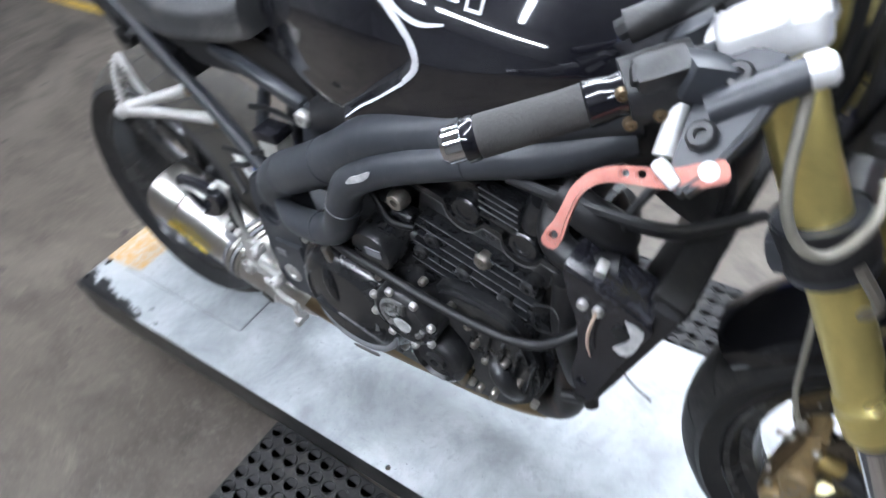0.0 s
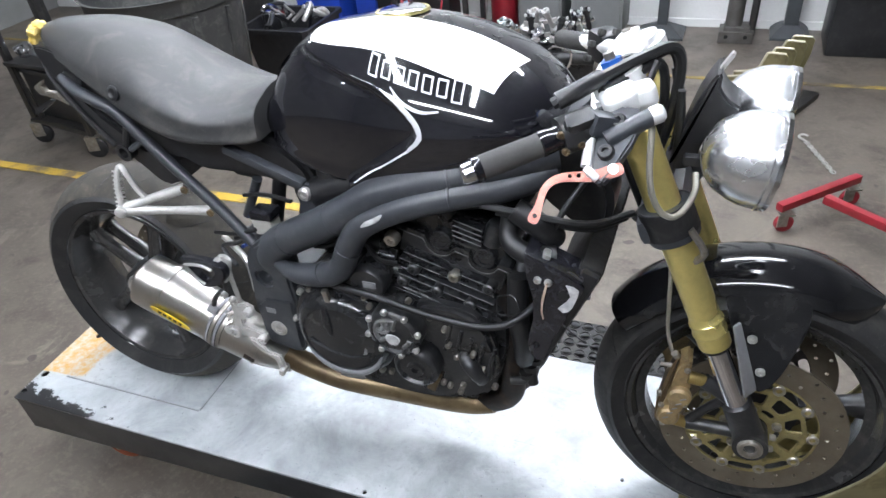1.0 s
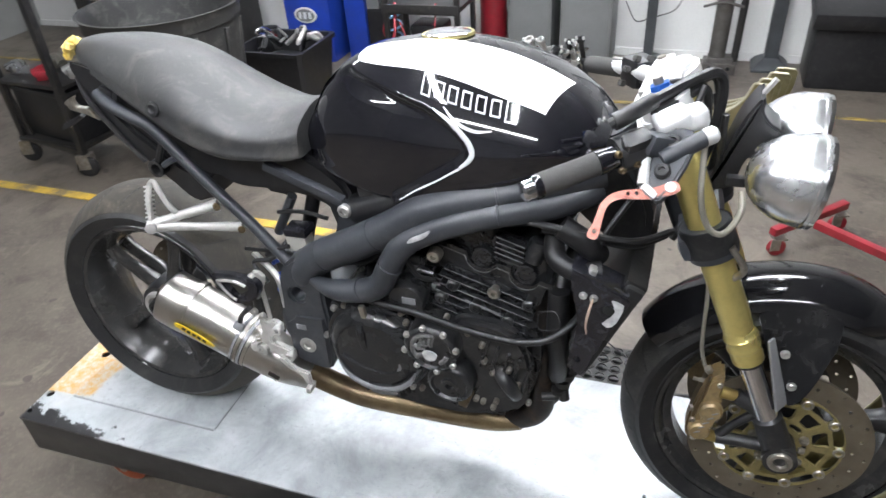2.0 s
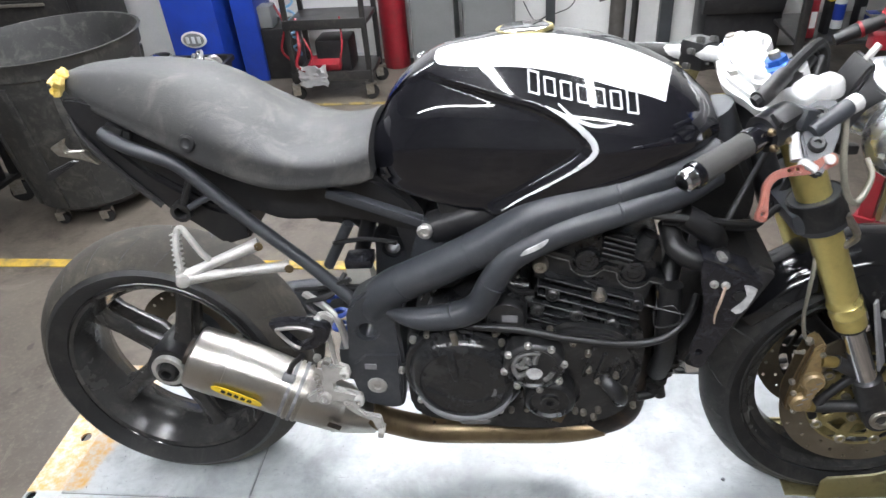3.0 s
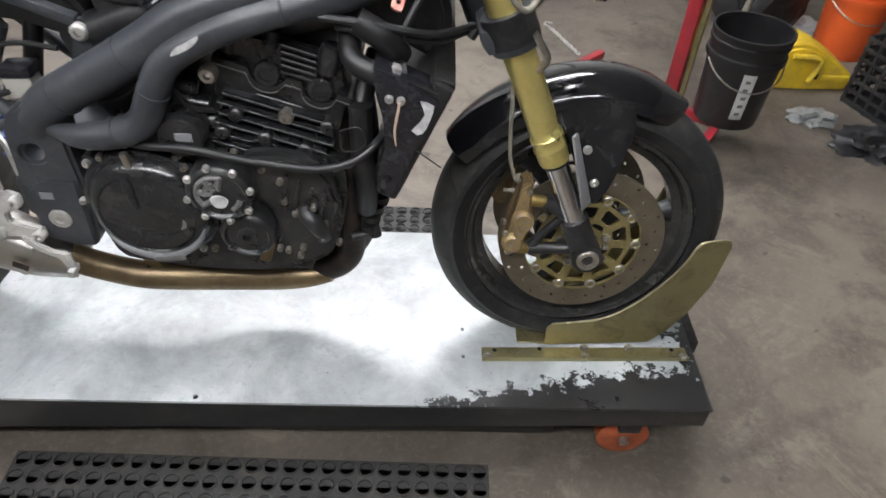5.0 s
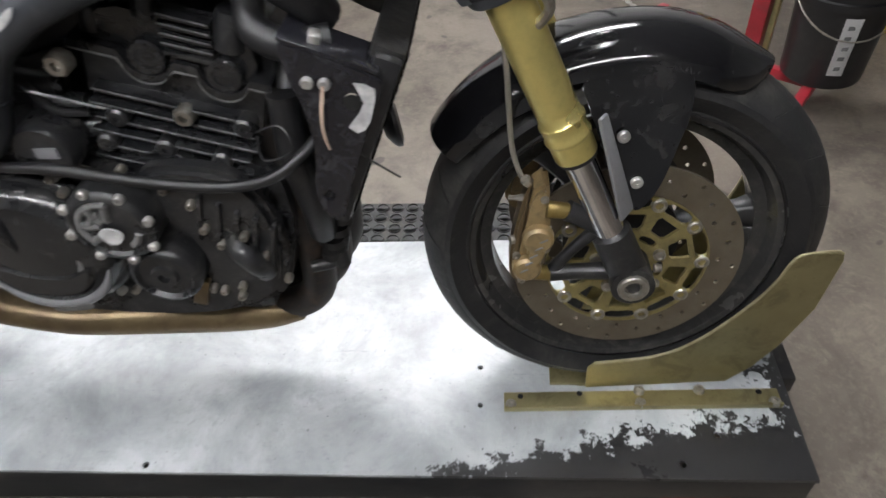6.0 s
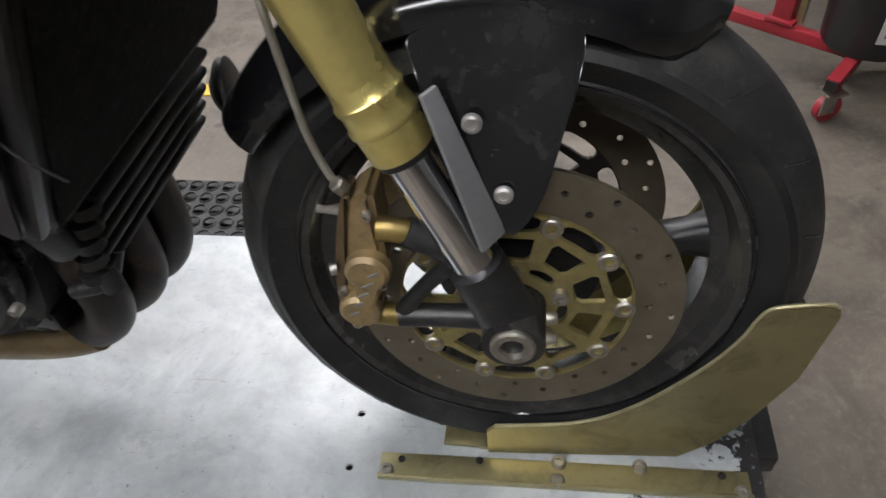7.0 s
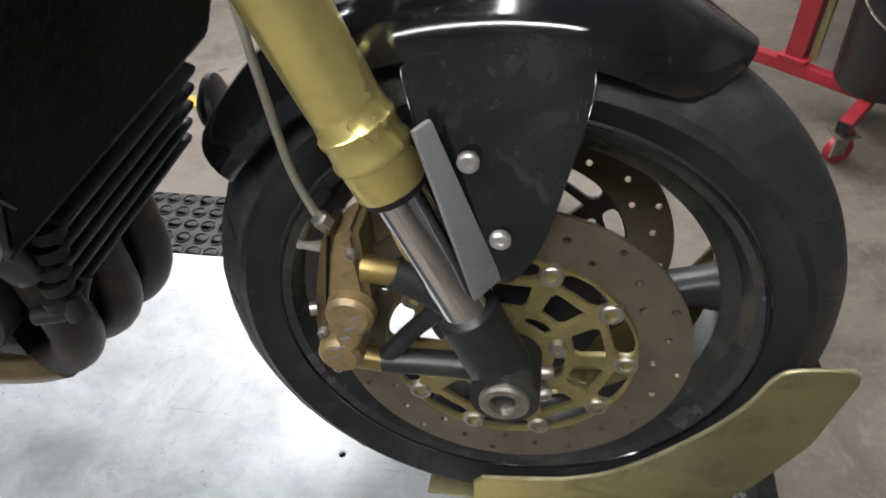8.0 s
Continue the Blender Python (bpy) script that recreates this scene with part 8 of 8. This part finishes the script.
def bucket(x, y, z, r, h, material, name, label, lab=True):
    t = thing(name, label, "bucket")
    t.location = (x, y, z)
    part("pail", lathe([(0, 0.0), (0, r * 0.84), (0.006, r * 0.86), (h * 0.7, r * 0.95), (h * 0.71, r * 1.03), (h * 0.77, r * 1.03), (h * 0.78, r * 0.97), (h * 0.88, r * 0.98), (h * 0.885, r * 1.03), (h * 0.91, r * 1.03), (h * 0.92, r * 0.99), (h * 0.97, r), (h * 0.975, r * 1.05), (h, r * 1.05), (h, r * 0.98), (h * 0.1, r * 0.85), (0.012, r * 0.8), (0.012, 0)], 48, m=Matrix.Rotation(radians(90), 4, "X")), material, t)
    part("bail_handle", tube([(r * 1.03 * math.cos(a), r * 1.03 * math.sin(a) - 0.0, h * 0.74 - 0.1 * abs(math.sin(a)) * 0.9) for a in np.linspace(3.3, 6.1, 14)], 0.0028, 40, 6), STEEL_BOLT, t, "thin wire handle")
    if lab:
        b = bm_new()
        rows = []
        for a in np.linspace(-1.86, -1.5, 6):
            rows.append([b.verts.new((rr * math.cos(a), rr * math.sin(a), z0)) for z0, rr in ((h * 0.14, r * 0.885), (h * 0.66, r * 0.955))])
        for p, q in zip(rows, rows[1:]):
            b.faces.new((p[0], q[0], q[1], p[1]))
        bmesh.ops.solidify(b, geom=list(b.faces), thickness=-0.001)
        lb = part("label", b, PAPER, t, "white paper label with grey print bars")
        for k in range(5):
            a = -1.7 + 0.012 * (k % 3)
            zz = h * (0.22 + 0.09 * k)
            part("print_bar", box((0.018, 0.001, 0.012), (r * 0.935 * math.cos(a), r * 0.935 * math.sin(a) - 0.0015, zz), (0, 0, 0)), GREY_PAINT, lb)


bucket(2.237, 1.19, FLOOR + 0.1405, 0.134, 0.343, BUCKET_BLACK, "black_bucket", "black plastic pail with a white label")
bucket(3.12, 2.1, FLOOR, 0.15, 0.38, ORANGE, "orange_bucket", "orange plastic pail on the floor", False)


def yellow_case():
    t = thing("yellow_case", "dirty yellow plastic case lying on the floor", "case")
    t.location = (2.78, 1.78, FLOOR)
    b = plate(smooth_loop([(-0.2, 0.0), (-0.2, 0.14), (-0.08, 0.2), (0.02, 0.18), (0.16, 0.1), (0.2, 0.06), (0.19, 0.0)], 30), 0.2, bevel=0.015)
    part("shell", b, YELLOW_PLASTIC, t)
    part("handle", tube([(-0.1, -0.11, 0.16), (0.02, -0.12, 0.15), (0.0, -0.12, 0.05)], 0.012, 14, 8), YELLOW_PLASTIC, t)
    part("rib", box((0.12, 0.02, 0.03), (0.12, -0.105, 0.06), bevel=0.006), YELLOW_PLASTIC, t)
    part("latch", box((0.02, 0.012, 0.03), (0.03, -0.106, 0.07), bevel=0.003), PLASTIC_BLACK, t)


yellow_case()


def milk_crate(x, y, z, rz, label):
    t = thing("plastic_crate", label, "crate", "crates")
    t.matrix_basis = pose(x, y, z, 0, 0, rz)
    for k in range(7):
        for sx in (-1, 1):
            part("slat", box((0.008, 0.32, 0.016), (sx * 0.16, 0, 0.02 + 0.045 * k), bevel=0.002), PLASTIC_BLACK, t)
            part("slat", box((0.32, 0.008, 0.016), (0, sx * 0.16, 0.02 + 0.045 * k), bevel=0.002), PLASTIC_BLACK, t)
    for k in range(6):
        for sx in (-1, 1):
            part("upright", box((0.008, 0.016, 0.3), (sx * 0.158, -0.15 + 0.06 * k, 0.15), bevel=0.002), PLASTIC_BLACK, t)
            part("upright", box((0.016, 0.008, 0.3), (-0.15 + 0.06 * k, sx * 0.158, 0.15), bevel=0.002), PLASTIC_BLACK, t)
    part("crate_floor", box((0.32, 0.32, 0.008), (0, 0, 0.006)), PLASTIC_BLACK, t)


milk_crate(3.12, 1.5, FLOOR, 20, "black plastic lattice crate on the floor")
milk_crate(3.5, 1.75, FLOOR, -10, "black plastic lattice crate on the floor")


def rag_heap(x, y, s, material, label):
    t = thing("rag", label, "rag", "rags")
    t.location = (x, y, FLOOR)
    b = bm_new()
    bmesh.ops.create_icosphere(b, subdivisions=4, radius=1)
    for v in b.verts:
        n = 1 + 0.5 * noise.noise(v.co * 2.3 + Vector((x, y, 0))) + 0.25 * noise.noise(v.co * 6)
        v.co = Vector((v.co.x * n * s, v.co.y * n * s * 0.7, max(0.0, v.co.z * n * s * 0.35 + 0.01)))
    part("cloth", b, material, t)


rag_heap(2.72, 1.42, 0.09, GREY_PAINT, "crumpled grey rag on the floor")
rag_heap(2.98, 2.3, 0.15, PAPER, "crumpled white cloth on the floor")
rag_heap(2.9, 1.22, 0.16, PLASTIC_BLACK, "heap of black rubber scraps on the floor")
rag_heap(3.05, 1.05, 0.12, PLASTIC_BLACK, "heap of black rubber scraps on the floor")
for p, mt in (([(2.72, 2.3, FLOOR + 0.02), (2.95, 1.95, 0.15), (3.2, 1.75, 0.42)], BLACK_PAINT), ([(2.5, 1.95, FLOOR + 0.02), (2.62, 2.05, 0.2), (2.78, 2.2, 0.6)], STEEL_BOLT), ([(2.62, 2.2, FLOOR + 0.02), (2.66, 2.25, 0.6)], BLACK_PAINT)):
    t = thing("broom_handle", "long straight tool handle leaning among the clutter", "handle", "tool handles")
    part("shaft", tube(p, 0.014, 16, 10), mt, t)
part_bag = thing("waste_sack", "black plastic sack slumped behind the bucket", "sack")
part_bag.location = (2.72, 2.25, FLOOR)
b = bm_new()
bmesh.ops.create_icosphere(b, subdivisions=4, radius=1)
for v in b.verts:
    n = 1 + 0.25 * noise.noise(v.co * 3)
    v.co = Vector((v.co.x * 0.22 * n, v.co.y * 0.18 * n, max(0.0, 0.22 + v.co.z * 0.24 * n)))
part("sack_skin", b, PLASTIC_BLACK, part_bag)
part("sack_neck", tube([(0.0, 0.0, 0.42), (0.02, 0.01, 0.48), (0.05, 0.0, 0.53)], [0.07, 0.03, 0.055], 10, 14), PLASTIC_BLACK, part_bag)
t = thing("floor_hose", "black rubber hose lying across the floor", "hose")
part("hose", tube([(1.02, 0.36, FLOOR + 0.02), (1.15, 0.5, FLOOR + 0.02), (1.35, 0.55, FLOOR + 0.02), (1.6, 0.62, FLOOR + 0.02)], 0.01, 24, 8), CABLE, t)


t = thing("floor_chain", "thin bare metal chain with a hook lying on the floor", "chain")
for k in range(16):
    u = k / 15
    p = Vector((1.705 + 0.1 * u, 2.2 - 0.27 * u, FLOOR + 0.006 + 0.002 * (k % 2)))
    link = lathe([(0.0026 * math.cos(q), 0.0105 + 0.0026 * math.sin(q)) for q in np.linspace(0, 6.28, 6, endpoint=False)], 10, closed=True)
    part("chain_link", link, ALU, t, m=Matrix.Translation(p) @ pose(0, 0, 0, 90 if k % 2 else 35, 0, -70) @ Matrix.Diagonal((1.5, 1, 1, 1)))
part("hook", tube([(1.7, 2.21, FLOOR + 0.006), (1.68, 2.235, FLOOR + 0.008), (1.695, 2.262, FLOOR + 0.008), (1.72, 2.25, FLOOR + 0.008)], 0.005, 16, 8), ALU, t)
